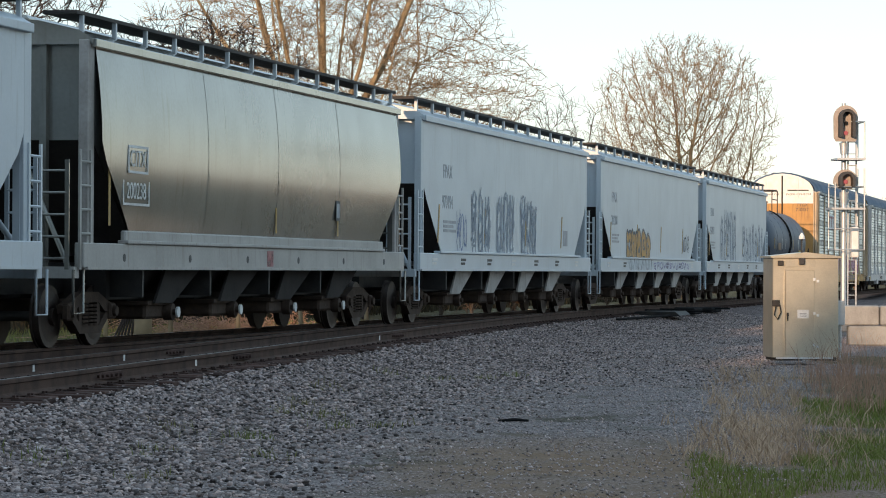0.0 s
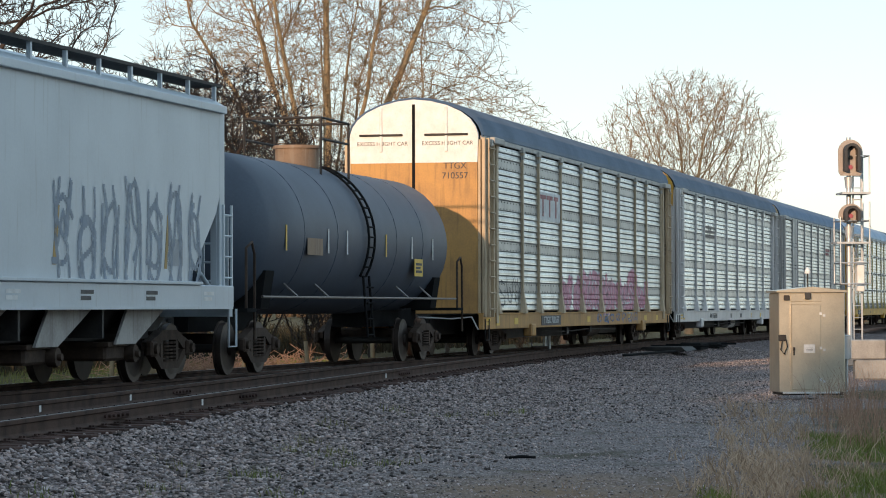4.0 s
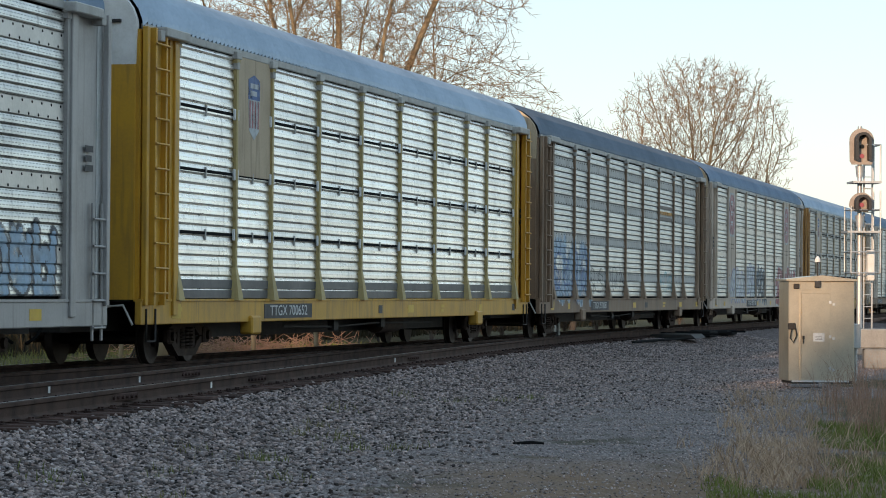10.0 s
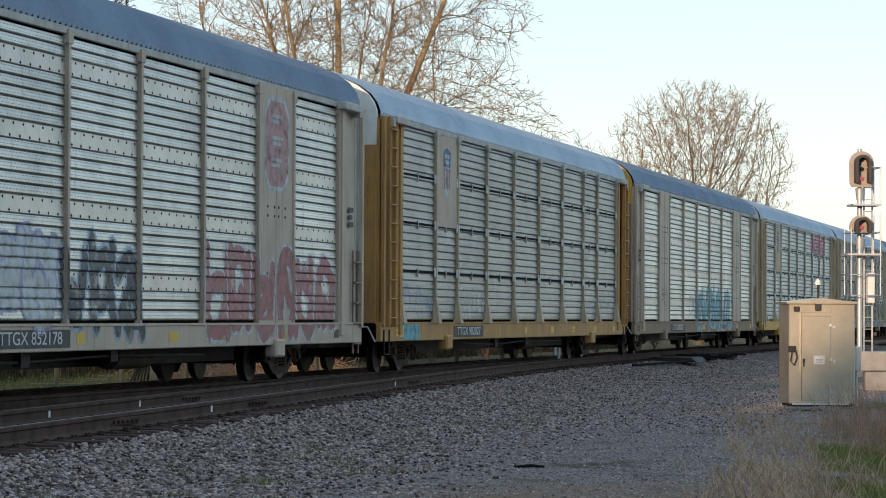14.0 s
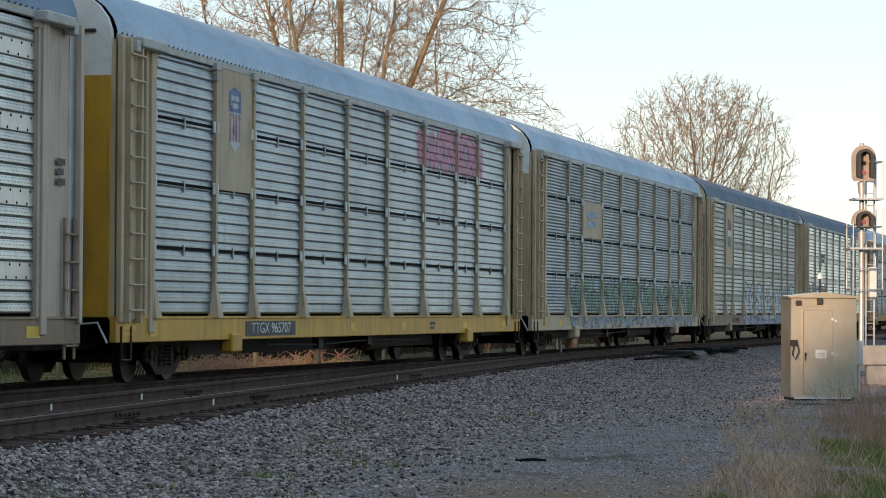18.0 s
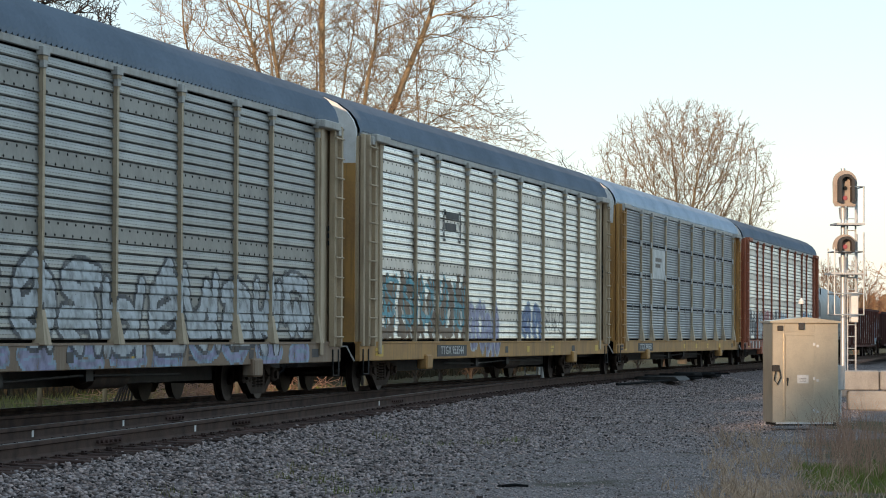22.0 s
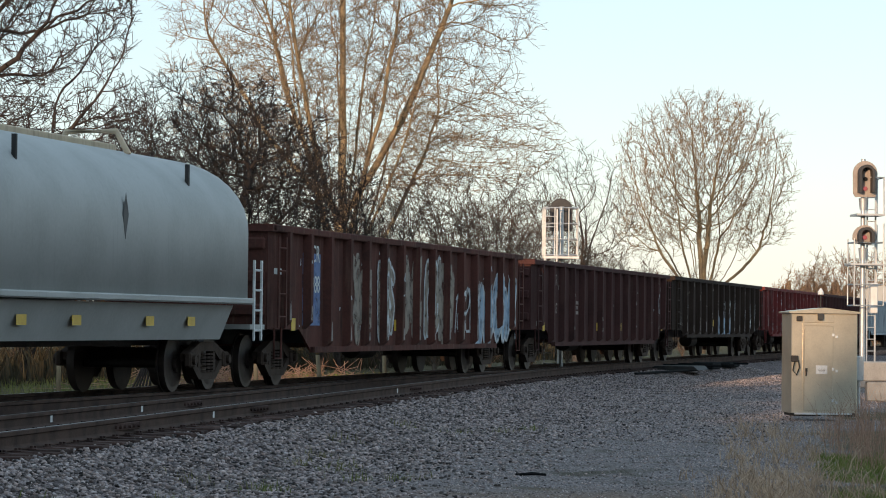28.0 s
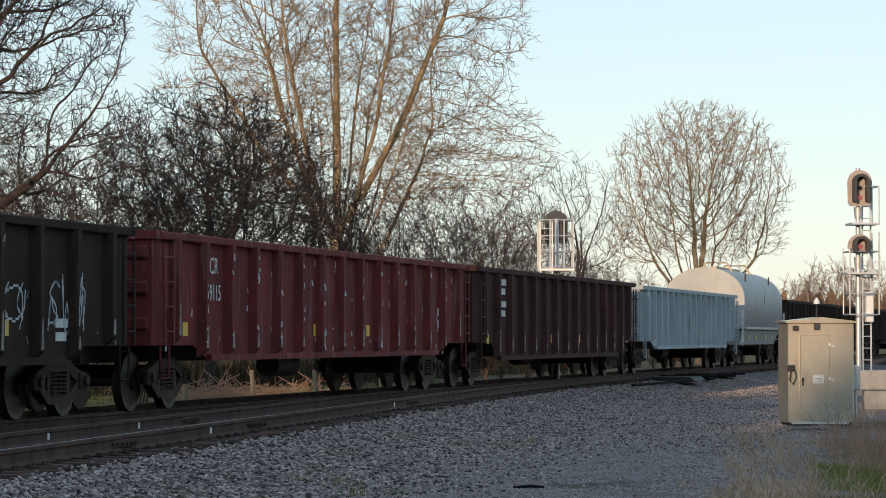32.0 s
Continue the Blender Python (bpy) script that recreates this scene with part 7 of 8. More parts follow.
RACK_CARS = [enlist(autorack(*spec, rib_mat=RACK_RIBS.get(k), band_mat=RACK_BANDS.get(k)), 28.6 * (k - 9) + 14.3) for k, spec in enumerate(RACKS)]
enlist(coil_car("grey covered coil car with a rounded hood"), 150.5)
GONS = [
    ("rusty dark red gondola with faded graffiti", P_GONRUST, 19.9, 2.72, True, 14, 167.6),
    ("dark brown gondola with upright ribs", P_GONBROWN, 20.3, 2.66, True, 14, 189.2),
    ("black gondola with white scrawls", P_GONBLACK, 21.0, 2.66, False, 14, 211.0),
    ("red gondola with white scuffs and letters", P_GONRED, 20.3, 2.66, False, 14, 232.7),
    ("dark brown gondola with upright ribs", P_GONBROWN, 20.6, 2.66, True, 14, 254.0),
    ("pale blue-grey gondola streaked with rust", P_GONPALE, 20.5, 2.62, False, 16, 276.0),
]
GON_CARS = [enlist(gondola(*spec[:6]), spec[6]) for spec in GONS]
enlist(coil_car("grey covered coil car with a rounded hood"), 294.2)
for k in range(5):
    enlist(gondola("black gondola with a dark top edge", P_GONBLACK, 20.4, 2.66, False, 14), 311.9 + 21.4 * k)


# --- lettering, plates and graffiti on the camera's side of the cars ---


def bay_mid(i):
    return (EDGES[i] + EDGES[i + 1]) / 2


def number_board(car, words, y, w, plate=True, z=0.79):
    """A car number on the side sill, white on a black board or plain dark."""
    if plate:
        part("number_board", Geo().box(PX + 0.05, PX + 0.058, y - w / 2, y + w / 2, z - 0.12, z + 0.12), T_BLACK, car, "black number board")
    side_text(words, 0.24, T_WHITE if plate else T_BLACK, car, y, z, PX + 0.062, w / (0.14 * len(words)) * 0.85)


def plate(car, i, z0, z1, material, label):
    a, b = EDGES[i] + 0.05, EDGES[i + 1] - 0.05
    return part("plate", Geo().box(PX + 0.01, PX + 0.02, a, b, z0, z1, 0.003), material, car, label)


def shield(car, i, z, h, w=0.62):
    """A shield badge drawn as plain shapes: blue cap over red and white stripes."""
    y, x = bay_mid(i), PX + 0.022
    part("badge_stripes", Geo().prism([(y - w / 2, z + 0.1 * h), (y + w / 2, z + 0.1 * h), (y + w * 0.42, z - h * 0.4), (y, z - h * 0.55), (y - w * 0.42, z - h * 0.4)], 0, x, x + 0.003), S_WHITE, car)
    for k in range(4):
        yy = y - w * 0.36 + k * w * 0.24
        part("badge_stripe", Geo().box(x + 0.003, x + 0.005, yy - 0.035, yy + 0.035, z - h * 0.36, z + 0.08 * h), S_RED, car)
    part("badge_cap", Geo().prism([(y - w / 2, z + 0.1 * h), (y - w / 2, z + h * 0.42), (y, z + h * 0.5), (y + w / 2, z + h * 0.42), (y + w / 2, z + 0.1 * h)], 0, x, x + 0.004), S_BLUE, car)
    bars(car, S_WHITE, x + 0.005, y, z + h * 0.26, w * 0.7, h * 0.2, 2)


def sill_marks(car, seed, yellow=True):
    """Small stencils and reflector patches along the sill."""
    rng = random.Random(seed)
    for k in range(9):
        y = -12.6 + 3.0 * k + rng.uniform(-0.6, 0.6)
        if -9.9 < y < -1.2:        # kept clear for the car number
            continue
        bars(car, rng.choice((T_YELLOW, T_YELLOW, T_BLACK) if yellow else (T_BLACK, T_WHITE)), PX + 0.052, y, 0.79, rng.uniform(0.25, 0.5), 0.15, 1 if k % 3 else 2)
    part("data_plate", Geo().box(PX + 0.052, PX + 0.056, -12.2, -11.85, 0.70, 0.92), T_YELLOW, car, "small yellow data plate")
    for y in (-12.75, 12.75):
        bars(car, T_BLACK, PX + 0.025, y + 0.15, 2.9, 0.3, 0.35, 3)


R = RACK_CARS
for k, car in enumerate(R):
    sill_marks(car, 100 + k)

# 1: white sign with dark red shapes, pink fill, black tag
plate(R[0], 2, 3.25, 3.95, T_WHITE, "white sign with dark red shapes")
for yy, ww in ((-6.6, 0.75), (-5.75, 0.75), (-4.95, 0.55)):
    part("sign_shape", Geo().box(PX + 0.021, PX + 0.026, yy - ww / 2, yy + ww / 2, 3.78, 3.88).box(PX + 0.021, PX + 0.026, yy - 0.08, yy + 0.08, 3.35, 3.78), S_RED, R[0])
graffiti(R[0], PX + 0.0117, EDGES[3], EDGES[8], 0.98, 2.15, 7, S_WHITE, S_PINK, 1, 0.035)
graffiti(R[0], PX + 0.0117, EDGES[3], EDGES[8] - 0.4, 1.05, 1.75, 8, S_PINK, S_PINK, 201, 0.12)
graffiti(R[0], PX + 0.0023, EDGES[0] + 0.1, EDGES[1] - 0.1, 1.1, 1.9, 3, S_BLACK, None, 2, 0.04)
graffiti(R[0], PX + 0.07, 0.5, 7.5, 0.66, 0.98, 7, S_BLUE, None, 3, 0.04)
number_board(R[0], "TTGX 710557", bay_mid(2), 2.5)
for xx in (-0.72, 0.78):
    flat_text("EXCESS HEIGHT CAR", 0.125, T_BLACK, pose(xx, -13.637, 4.78, 90, 0, 0), R[0], label="black stencilled words on the end door")
for zz, words in ((4.27, "TTGX"), (4.05, "710557")):
    flat_text(words, 0.2, T_BLACK, pose(0.95, -13.64, zz, 90, 0, 0), R[0])
# 2
for k in range(3):
    part("stripe", Geo().box(PX + 0.012, PX + 0.018, bay_mid(2) - 1.2, bay_mid(2) + 1.2, 3.5 + 0.16 * k, 3.58 + 0.16 * k), M_SIGNALGREY, R[1])
graffiti(R[1], PX + 0.0035, bay_mid(2) - 0.5, bay_mid(2) + 0.4, 3.4, 3.95, 2, S_BLACK, None, 4, 0.05)
number_board(R[1], "PW 103339", bay_mid(2) + 0.6, 2.2, False)
# 3
bars(R[2], S_RED, PX + 0.012, bay_mid(6), 3.72, 1.9, 0.3, 2)
graffiti(R[2], PX + 0.0110, EDGES[2], EDGES[5], 0.75, 2.15, 5, S_WHITE, S_SKY, 5, 0.06)
graffiti(R[2], PX + 0.0132, EDGES[2], EDGES[5], 0.7, 2.0, 6, S_BLUE, None, 6, 0.05, "tall")
graffiti(R[2], PX + 0.0065, EDGES[1] + 0.2, EDGES[2] - 0.2, 1.0, 2.2, 2, S_BLUE, None, 7, 0.05)
graffiti(R[2], PX + 0.0110, EDGES[8] + 0.1, EDGES[9] - 0.3, 1.05, 1.95, 3, S_BLACK, S_SKY, 8, 0.06)
number_board(R[2], "301684", -3.4, 1.5, False)
bars(R[2], T_BLACK, PX + 0.066, -5.0, 0.79, 1.0, 0.16, 1)
# 4, 7, 9: plates with a shield badge
for car, words, pl in ((R[3], "TTGX 700652", P_TAN), (R[6], "TTGX 982027", P_BEIGE), (R[8], "TTGX 965707", P_TAN)):
    plate(car, 1, 2.95, 4.84, pl, "pale plate with a shield badge")
    shield(car, 1, 4.1, 1.0)
    number_board(car, words, -6.2, 2.8)
graffiti(R[6], PX + 0.0110, EDGES[0] + 0.1, EDGES[1], 1.0, 1.9, 3, S_SKY, None, 11, 0.04)
graffiti(R[6], PX + 0.0110, EDGES[2], EDGES[3], 1.0, 1.9, 3, S_WHITE, None, 12, 0.05)
graffiti(R[6], PX + 0.0110, EDGES[7], EDGES[9], 1.0, 1.8, 4, S_WHITE, None, 13, 0.04)
part("rust_patch", Geo().box(PX + 0.051, PX + 0.055, -12.0, -10.6, 0.64, 0.95), S_TEAL, R[6], "faded teal paint patch")
graffiti(R[8], PX + 0.0023, EDGES[6] - 0.5, EDGES[8] + 0.4, 4.0, 4.75, 6, S_PINK, S_PINK, 14, 0.12, "tall")
graffiti(R[8], PX + 0.0035, EDGES[6] - 0.2, EDGES[8] + 0.6, 3.95, 4.5, 8, S_SKY, None, 15, 0.1, "tall")
# 5
graffiti(R[4], PX + 0.0117, EDGES[0] + 0.1, EDGES[2] + 0.2, 0.85, 2.55, 3, S_WHITE, S_SKY, 15, 0.07)
graffiti(R[4], PX + 0.0132, EDGES[0] + 0.2, EDGES[2], 0.9, 2.4, 4, S_BLUE, None, 16, 0.06, "tall")
graffiti(R[4], PX + 0.0110, EDGES[2] + 0.1, EDGES[4], 1.05, 2.0, 5, S_BLACK, None, 17, 0.035)
graffiti(R[4], PX + 0.0110, EDGES[6], EDGES[7], 1.05, 1.9, 3, S_TEAL, None, 18, 0.04)
for k in range(3):
    part("stripe", Geo().box(PX + 0.012, PX + 0.016, EDGES[6] + 0.2, EDGES[7] - 0.2, 3.35 + 0.17 * k, 3.45 + 0.17 * k), S_ORANGE if k == 1 else M_SIGNALGREY, R[4])
number_board(R[4], "TTGX 978087", -5.6, 2.6)
# 6: red octagon badges on the plain posts
S_ROSE = spray("rose", (0.58, 0.30, 0.30))
for i in (1, 7):
    yc = bay_mid(i)
    for grow, material, x in ((1.0, S_WHITE, PX + 0.032), (0.9, S_ROSE, PX + 0.036)):
        w, h = 0.72 * grow, 0.78 * grow
        c = 0.28
        part("badge", Geo().prism([(yc - w + c, 3.95 - h), (yc + w - c, 3.95 - h), (yc + w, 3.95 - h + c), (yc + w, 3.95 + h - c), (yc + w - c, 3.95 + h), (yc - w + c, 3.95 + h), (yc - w, 3.95 + h - c), (yc - w, 3.95 - h + c)], 0, x, x + 0.003), material, R[5], "red octagon badge with white bars")
    for k in range(3):
        bars(R[5], S_WHITE, PX + 0.04, yc - 0.05 + 0.06 * (k % 2), 4.36 - 0.36 * k, 0.62, 0.15, 2)
graffiti(R[5], PX + 0.0110, EDGES[0] + 0.1, EDGES[2], 0.95, 2.2, 4, S_WHITE, None, 19, 0.06)
graffiti(R[5], PX + 0.0110, EDGES[1] + 0.6, EDGES[4] - 0.3, 0.9, 2.2, 5, S_LILAC, S_WHITE, 20, 0.06)
graffiti(R[5], PX + 0.0125, EDGES[4] - 0.2, EDGES[5] + 0.1, 0.8, 2.2, 3, S_SKY, S_BLACK, 21, 0.05)
graffiti(R[5], PX + 0.0125, EDGES[6], EDGES[9] - 0.2, 0.75, 2.2, 6, S_WHITE, S_RED, 22, 0.06)
number_board(R[5], "TTGX 852178", -2.8, 2.8)
graffiti(R[5], PX + 0.0072, -13.5, -12.6, 1.9, 2.9, 1, S_BLACK, None, 23, 0.05)
# 8
graffiti(R[7], PX + 0.0125, EDGES[4] - 0.3, EDGES[7] - 0.5, 0.66, 2.15, 6, S_WHITE, S_TEAL, 24, 0.05)
graffiti(R[7], PX + 0.0140, EDGES[4] - 0.2, EDGES[7] - 0.6, 0.7, 2.0, 7, S_BLACK, None, 25, 0.03, "tall")
graffiti(R[7], PX + 0.0110, EDGES[3] + 1.2, EDGES[4], 1.1, 1.9, 2, S_BLACK, None, 26, 0.03)
graffiti(R[7], PX + 0.0065, EDGES[1] + 0.3, EDGES[2] - 0.4, 1.2, 2.1, 2, M_SIGNALGREY, None, 27, 0.03)
number_board(R[7], "CTTX 692657", -5.6, 2.8)
# 10
plate(R[9], 2, 3.0, 3.95, P_TAN, "tan plate with pale blue shapes")
bars(R[9], S_SKY, PX + 0.022, bay_mid(2), 3.5, 1.5, 0.4, 2)
graffiti(R[9], PX + 0.0125, EDGES[1], EDGES[9], 0.64, 2.0, 13, S_BLACK, S_GREEN, 28, 0.05)
graffiti(R[9], PX + 0.086, EDGES[1] + 0.3, EDGES[9], 0.64, 1.0, 15, S_LILAC, None, 128, 0.06)
graffiti(R[9], PX + 0.0140, EDGES[1], EDGES[9], 0.7, 1.9, 14, S_BLACK, None, 29, 0.05)
graffiti(R[9], PX + 0.0155, EDGES[1], EDGES[9], 0.8, 2.0, 9, S_TEAL, None, 30, 0.03, "tall")
graffiti(R[9], PX + 0.0080, EDGES[0] + 0.1, EDGES[1] - 0.6, 1.1, 1.9, 3, S_SKY, None, 31, 0.04)
# 11
plate(R[10], 1, 2.75, 4.84, P_TAN, "tan plate with a green and red flag shape")
part("flag_shape", Geo().prism([(-8.55, 3.45), (-7.65, 3.3), (-7.65, 3.85), (-8.55, 4.0)], 0, PX + 0.022, PX + 0.026), S_GREEN, R[10])
part("flag_shape", Geo().prism([(-8.55, 4.0), (-7.65, 3.85), (-7.65, 4.2), (-8.55, 4.4)], 0, PX + 0.022, PX + 0.026), S_RED, R[10])
bars(R[10], T_WHITE, PX + 0.028, -8.1, 3.85, 0.8, 0.22, 1)
graffiti(R[10], PX + 0.0125, EDGES[3] - 0.2, EDGES[9] - 0.4, 0.85, 2.15, 9, S_BLACK, S_WHITE, 32, 0.07)
graffiti(R[10], PX + 0.07, EDGES[3], EDGES[9] - 0.5, 0.64, 0.98, 9, S_SKY, S_LILAC, 33, 0.05)
number_board(R[10], "TTGX 985301", -6.6, 2.4, False)
# 12
side_text("[      ]", 0.75, T_BLACK, R[11], bay_mid(2), 3.5, PX + 0.012)
bars(R[11], T_BLACK, PX + 0.012, bay_mid(2), 3.55, 1.2, 0.4, 2)
graffiti(R[11], PX + 0.0117, EDGES[0] + 0.1, EDGES[3], 1.0, 2.35, 6, P_BROWN, None, 34, 0.22, "tall")
graffiti(R[11], PX + 0.0132, EDGES[0], EDGES[3], 1.2, 2.45, 5, S_TEAL, None, 35, 0.08, "tall")
graffiti(R[11], PX + 0.0125, EDGES[3] + 0.1, EDGES[4] + 0.6, 0.7, 2.0, 4, S_WHITE, S_LILAC, 36, 0.06)
graffiti(R[11], PX + 0.0125, EDGES[5] + 0.2, EDGES[6] - 0.2, 1.05, 1.9, 2, S_SKY, S_BLUE, 37, 0.05)
graffiti(R[11], PX + 0.0125, EDGES[6] + 0.1, EDGES[7], 1.1, 2.1, 3, S_BLACK, None, 38, 0.04)
number_board(R[11], "TTGX 953544", -5.9, 2.8)
# 13
plate(R[12], 2, 2.9, 3.8, T_WHITE, "white plate with small dark marks")
bars(R[12], M_SIGNALGREY, PX + 0.022, bay_mid(2), 3.4, 1.2, 0.3, 2)
number_board(R[12], "TTGX 940650", -8.4, 2.8)
# 14
for k, (i, fill, lines, style) in enumerate(((0, S_BLACK, S_WHITE, "letters"), (1, S_WHITE, S_BLACK, "letters"), (2, S_RED, S_PINK, "letters"), (3, S_BLACK, S_WHITE, "letters"), (4, S_SKY, S_WHITE, "letters"), (5, None, S_WHITE, "letters"), (7, S_SKY, S_BLUE, "letters"), (8, S_TEAL, S_BLUE, "letters"))):
    graffiti(R[13], PX + 0.011 + 0.001 * k, EDGES[i] + 0.1, EDGES[i + 1] - 0.1, 0.95, 2.25, 3, lines, fill, 40 + k, 0.055, style)
for k in range(7):
    part("white_bar", Geo().box(PX + 0.053, PX + 0.057, -11.3 + 0.5 * k, -11.1 + 0.5 * k, 0.66, 0.94), T_WHITE if k % 2 else T_BLACK, R[13])
number_board(R[13], "TTGX 83532", -4.6, 2.8)
graffiti(R[13], PX + 0.06, 0, 12, 0.65, 0.96, 9, S_ORANGE, S_BLACK, 49, 0.05)

# hoppers
T_GREY = mat("faded_lettering", (0.27, 0.29, 0.31), (0.40, 0.42, 0.44), 0.6, 0, 30, 4, 0.5, 0)
T_OCHRE = mat("faded_reflector", (0.46, 0.28, 0.08), (0.34, 0.22, 0.09), 0.6, 0, 30, 4, 0.5, 0)
S_FAINT = spray("faint", (0.25, 0.31, 0.38))
for z, words, w in ((2.68, "CITX", 0.72), (2.22, "200238", 1.0)):
    a, b, x = -7.1 - w / 2 - 0.07, -7.1 + w / 2 + 0.07, 1.524 + 0.12 * math.sin(math.pi * (z - 1.48) / 2.8)
    for y0, y1, z0, z1 in ((a, b, z - 0.2, z - 0.165), (a, b, z + 0.165, z + 0.2), (a, a + 0.035, z - 0.165, z + 0.165), (b - 0.035, b, z - 0.165, z + 0.165)):
        part("number_frame", Geo().box(x, x + 0.008, y0, y1, z0, z1), T_WHITE, H2, "white number frame")
    side_text(words, 0.34, T_WHITE, H2, -7.1, z, x + 0.006, w / (0.21 * len(words)) * 1.05)
for y in (-8.2, 0.05, 4.0):
    part("stripe", Geo().box(1.60, 1.606, y - 0.04, y + 0.04, 1.72, 2.15 if y > -8 else 2.7), T_OCHRE, H2)
for y in (-3.75, 0.1, 4.05):
    part("seam", Geo().strip([(1.524 + 0.12 * math.sin(math.pi * i / 10), 1.48 + 2.8 * i / 10) for i in range(11)], 1, y - 0.03, y + 0.03), P_OLIVE, H2)
part("notice", Geo().box(1.625, 1.63, 3.78, 4.06, 2.0, 2.36), T_BLACK, H2, "small framed notice")
part("notice_frame", Geo().box(1.63, 1.633, 3.82, 4.02, 2.05, 2.31), T_GREY, H2)
for sx in (1, -1):
    part("skirt", Geo().box(min(sx * 1.5, sx * 1.575), max(sx * 1.5, sx * 1.575), -7.45, 7.45, 1.5, 1.66, 0.02), P_SILL, H2, "pale lower skirt")
for k in range(6):
    part("stencil_dot", Geo().disc((1.58, -7.5 + 3 * k, 1.27), 0, 0.06, 0.005, 10), T_BLACK, H2)
part("red_patch", Geo().box(1.582, 1.588, -0.4, -0.05, 1.16, 1.42), S_RED, H2)
for car, words, y0 in ((H3, "970194", -7.1), (H4, "201208", -7.3), (H5, "930033", -7.2)):
    side_text("FPAX", 0.42, T_GREY, car, y0, 3.2, 1.523, 0.9)
    side_text(words, 0.40, T_GREY, car, y0, 2.55, 1.523, 0.85)
    bars(car, T_GREY, 1.522, y0 + 0.2, 2.05, 1.2, 0.25, 3)
    part("notice", Geo().box(1.522, 1.526, y0 + 13.2, y0 + 13.8, 1.75, 2.15), T_GREY, car)
    for k in range(4):
        y = -8.0 + 4.6 * k
        part("reflector", Geo().prism([(y - 0.07, 1.7), (y + 0.05, 1.7), (y + 0.2, 2.5), (y + 0.08, 2.5)], 0, 1.522, 1.526), T_OCHRE, car, "slanted yellow reflector strip")
    for k in range(7):
        bars(car, T_BLACK if k % 3 else T_WHITE, 1.582, -8.5 + 2.7 * k, 1.3, 0.5, 0.14, 2)
for k in range(3):
    graffiti(H3, 1.524, -4.9 + 2.7 * k, -2.8 + 2.7 * k, 1.42, 2.95, 3, S_FAINT, None, 50 + k, 0.06)
    graffiti(H3, 1.524, -4.9 + 2.7 * k, -2.8 + 2.7 * k, 1.3, 2.9, 3, S_FAINT, None, 60 + k, 0.09, "tall")
graffiti(H3, 1.524, -6.3, -5.2, 1.5, 2.5, 3, S_BLUE, None, 54, 0.04)
graffiti(H4, 1.524, -5.2, -0.9, 1.45, 2.35, 5, S_BLACK, S_ORANGE, 55, 0.09)
graffiti(H4, 1.584, -5.2, -0.9, 1.14, 1.46, 7, S_WHITE, S_WHITE, 56, 0.05)
graffiti(H4, 1.584, -0.6, 7.0, 1.16, 1.42, 12, S_LILAC, None, 57, 0.04)
graffiti(H4, 1.524, 6.0, 7.4, 1.7, 2.4, 2, S_BLACK, None, 58, 0.05)
graffiti(H5, 1.524, -5.2, -0.8, 1.2, 3.4, 5, S_FAINT, None, 59, 0.09, "tall")
graffiti(H5, 1.524, 1.0, 7.6, 1.2, 3.0, 7, S_FAINT, None, 60, 0.09, "tall")

# gondolas
G = GON_CARS
part("paint_patch", Geo().box(1.424, 1.427, -7.9, -6.8, 1.05, 2.3), S_BLUE, G[0], "faded blue paint patch")
side_text("CR", 0.42, T_WHITE, G[0], -7.11, 2.28, 1.43, 0.9)
side_text("988", 0.42, T_WHITE, G[0], -7.11, 1.75, 1.43, 0.85)
part("arrow", Geo().prism([(-9.6, 2.0), (-8.9, 2.0), (-8.9, 2.15), (-8.6, 1.95), (-8.9, 1.75), (-8.9, 1.9), (-9.6, 1.9)], 0, 1.425, 1.428), T_WHITE, G[0], "white arrow mark")
S_FADED = spray("faded", (0.30, 0.24, 0.19))
for k, y in enumerate((-5.0, -2.9, -1.0, 0.8, 2.0)):
    graffiti(G[0], 1.43, y, y + 1.3, 0.75, 2.45, 2, S_WHITE if k % 2 else S_FADED, S_FADED, 70 + k, 0.07)
graffiti(G[0], 1.44, 5.2, 9.0, 0.7, 2.2, 4, S_WHITE, S_SKY, 76, 0.08)
graffiti(G[0], 1.44, 3.4, 5.0, 0.8, 1.9, 2, S_WHITE, None, 77, 0.06)
S_WORN2 = spray("rubbed", (0.30, 0.22, 0.19))
side_text("CR", 0.4, S_WORN2, G[1], -7.25, 2.2, 1.43)
side_text("985", 0.36, S_WORN2, G[1], -7.25, 1.5, 1.43, 0.9)
bars(G[1], S_WORN2, 1.426, -4.4, 1.55, 0.42, 0.34, 3)
graffiti(G[1], 1.43, 7.6, 8.6, 1.3, 2.2, 1, S_WHITE, None, 78, 0.06)
side_text("NS", 0.4, T_WHITE, G[2], -7.55, 2.2, 1.43)
side_text("194", 0.36, T_WHITE, G[2], -7.55, 1.72, 1.43)
side_text("07", 0.36, T_WHITE, G[2], -6.18, 1.72, 1.43)
graffiti(G[2], 1.43, -0.6, 2.8, 0.85, 2.05, 4, S_WHITE, None, 79, 0.07)
graffiti(G[2], 1.43, -0.5, 2.7, 0.8, 1.45, 5, S_SKY, None, 85, 0.13, "tall")
graffiti(G[2], 1.43, 7.3, 8.8, 1.1, 2.0, 3, S_WHITE, None, 80, 0.03)
graffiti(G[2], 1.43, 5.5, 6.6, 1.2, 1.9, 1, S_WHITE, None, 83, 0.03, "tall")
bars(G[2], T_WHITE, 1.43, 7.9, 1.2, 0.5, 0.3, 2)
side_text("CR", 0.36, T_WHITE, G[3], -7.25, 2.2, 1.43, 0.9)
side_text("09115", 0.36, T_WHITE, G[3], -7.25, 1.78, 1.43, 0.8)
rng_scuff = random.Random(90)
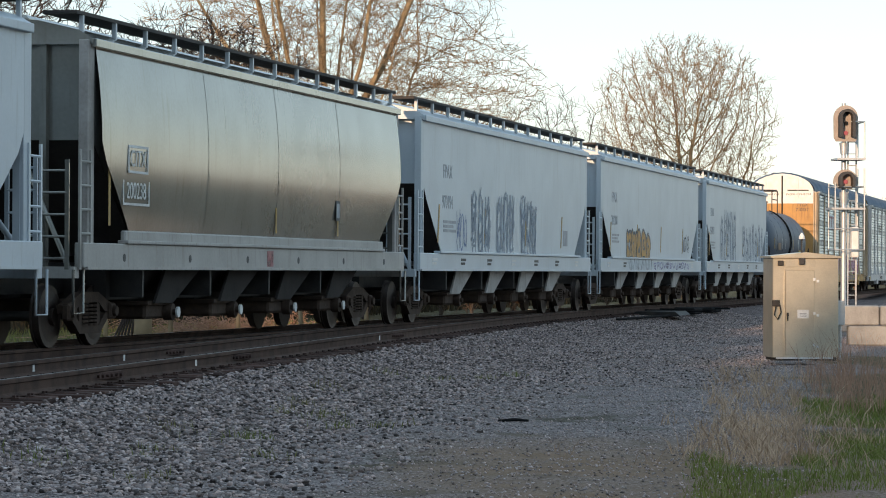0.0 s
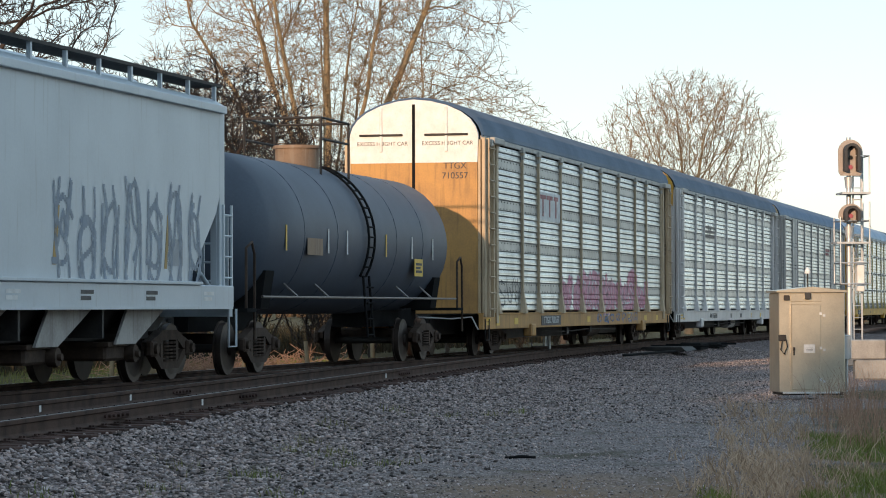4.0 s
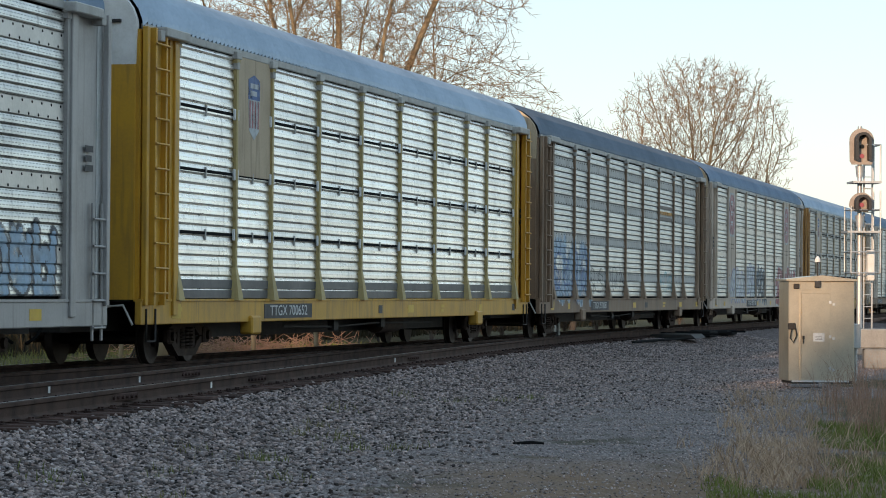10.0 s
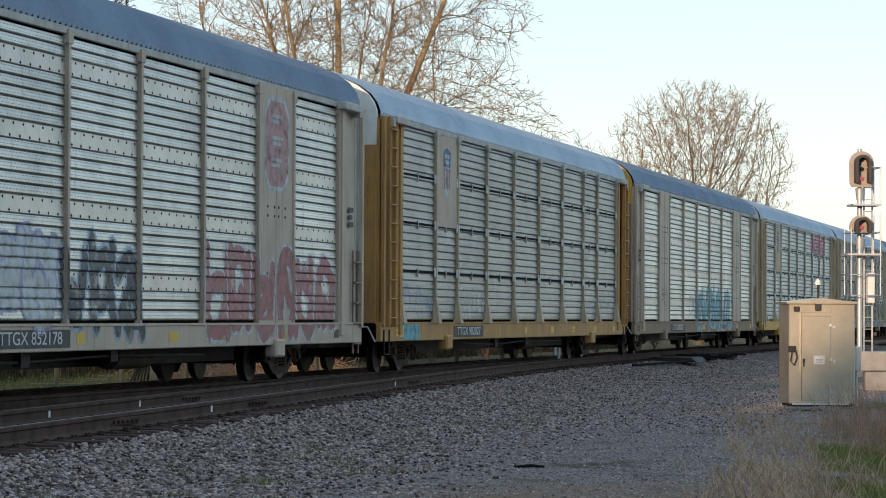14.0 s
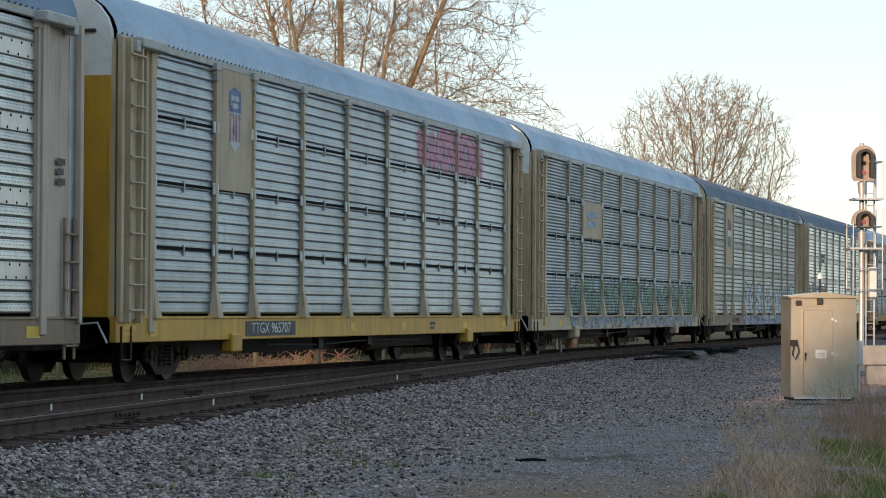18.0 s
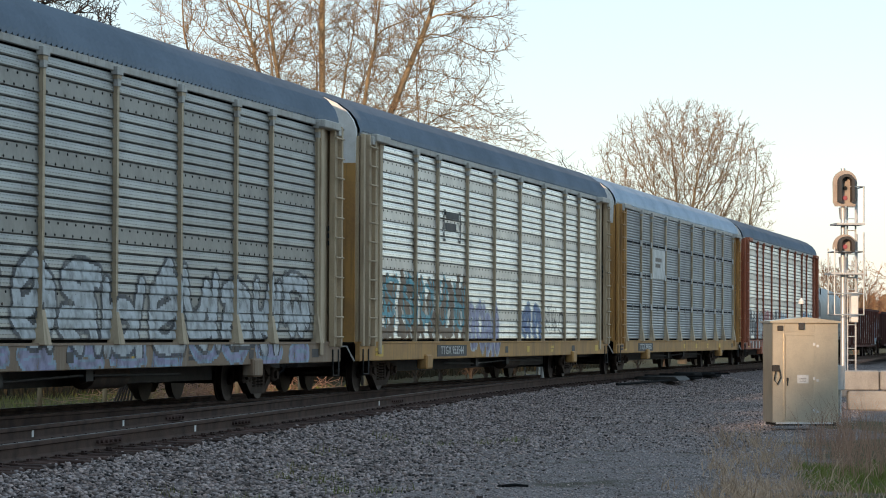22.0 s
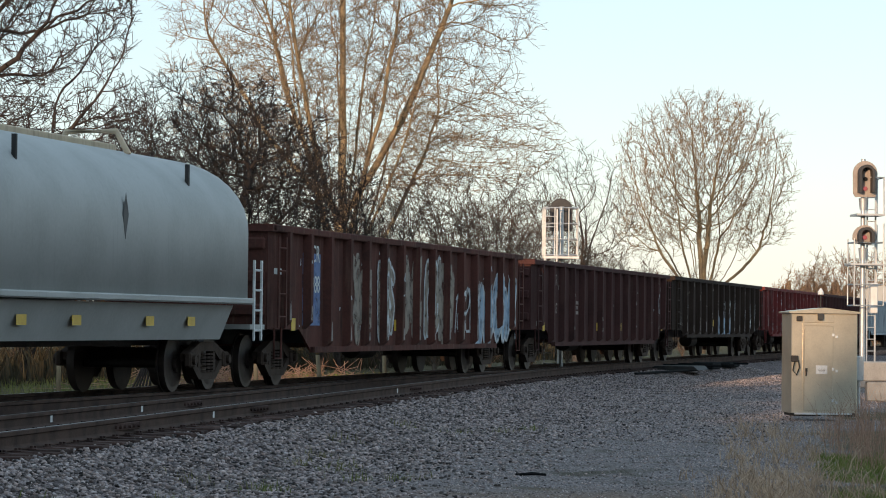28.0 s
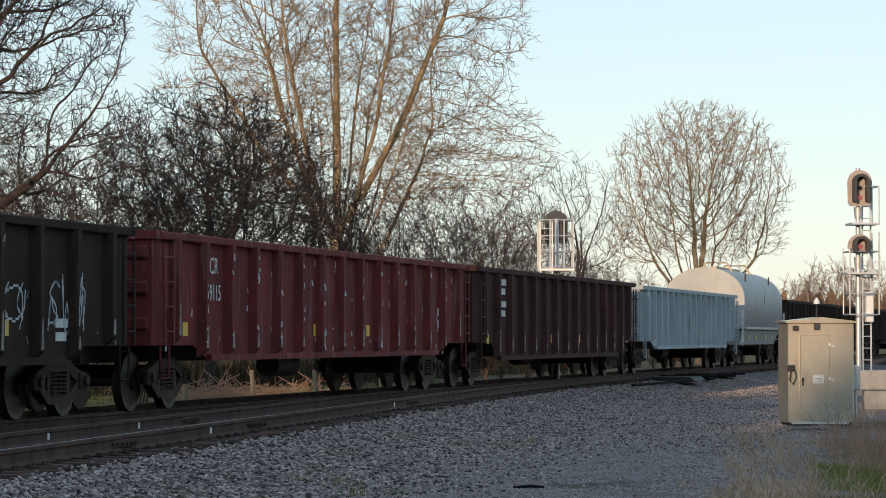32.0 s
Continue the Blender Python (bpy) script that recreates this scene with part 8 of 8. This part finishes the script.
def scuffs(car, length, count, material):
    """Chips and scrapes along the ribs."""
    for k in range(count):
        front = rng_scuff.random() < 0.4
        y = -length / 2 + 0.9 + (length - 1.8) / 14 * rng_scuff.randint(0, 14) + (rng_scuff.uniform(-0.05, 0.05) if front else rng_scuff.choice((-1, 1)) * rng_scuff.uniform(0.12, 0.4))
        z, w, h, lean = rng_scuff.uniform(0.75, 2.4), rng_scuff.uniform(0.012, 0.05), rng_scuff.uniform(0.03, 0.13), rng_scuff.uniform(-0.06, 0.06)
        x = 1.562 if front else 1.423
        part("scuff", Geo().prism([(y - w, z), (y + w, z), (y + w * 0.4 + lean, z + h), (y - w * 0.6 + lean, z + h)], 0, x, x + 0.003), material, car, "pale scuff")


def worn_feet(car, length, low, material, seed):
    """Paint rubbed off the feet of the ribs and the bays between them."""
    rng = random.Random(seed)
    for k in range(15):
        y = -length / 2 + 0.9 + (length - 1.8) / 14 * k
        z0 = 1.14 if abs(y) > length / 2 - 2.2 else low + 0.16
        h = rng.uniform(0.12, 0.5)
        part("worn_foot", Geo().prism([(y - 0.05, z0), (y + 0.05, z0), (y + rng.uniform(0.0, 0.04), z0 + h), (y - rng.uniform(0.01, 0.04), z0 + h * 0.9)], 0, 1.561, 1.564), material, car, "bare rubbed paint")


S_WORN = spray("worn", (0.30, 0.25, 0.23))
for k, (car, ln, low) in enumerate(((G[0], 19.9, 0.62), (G[2], 21.0, 0.78), (G[3], 20.3, 0.78), (G[4], 20.6, 0.62))):
    worn_feet(car, ln, low, S_WORN, 300 + k)
scuffs(G[3], 20.3, 110, S_WHITE)
scuffs(G[2], 21.0, 45, S_FADED)
scuffs(G[0], 19.9, 40, S_WHITE)
scuffs(G[1], 20.3, 16, M_SIGNALGREY)
bars(G[3], T_WHITE, 1.426, 7.95, 1.5, 0.5, 0.4, 2)
for z in (2.25, 1.75):
    bars(G[4], T_WHITE, 1.426, -7.1, z, 0.5, 0.35, 2)


def motions():
    """The train rolls by at a nearly steady speed along the main track."""
    for car, centre in CARS:
        rows = []
        for t in range(0, 33):
            s = BASE_S + centre - (SPEED * t + DRAG * (t - 16) ** 2 / 100)
            rows.append((t, on_line(s)))
        walk(car, rows)


motions()
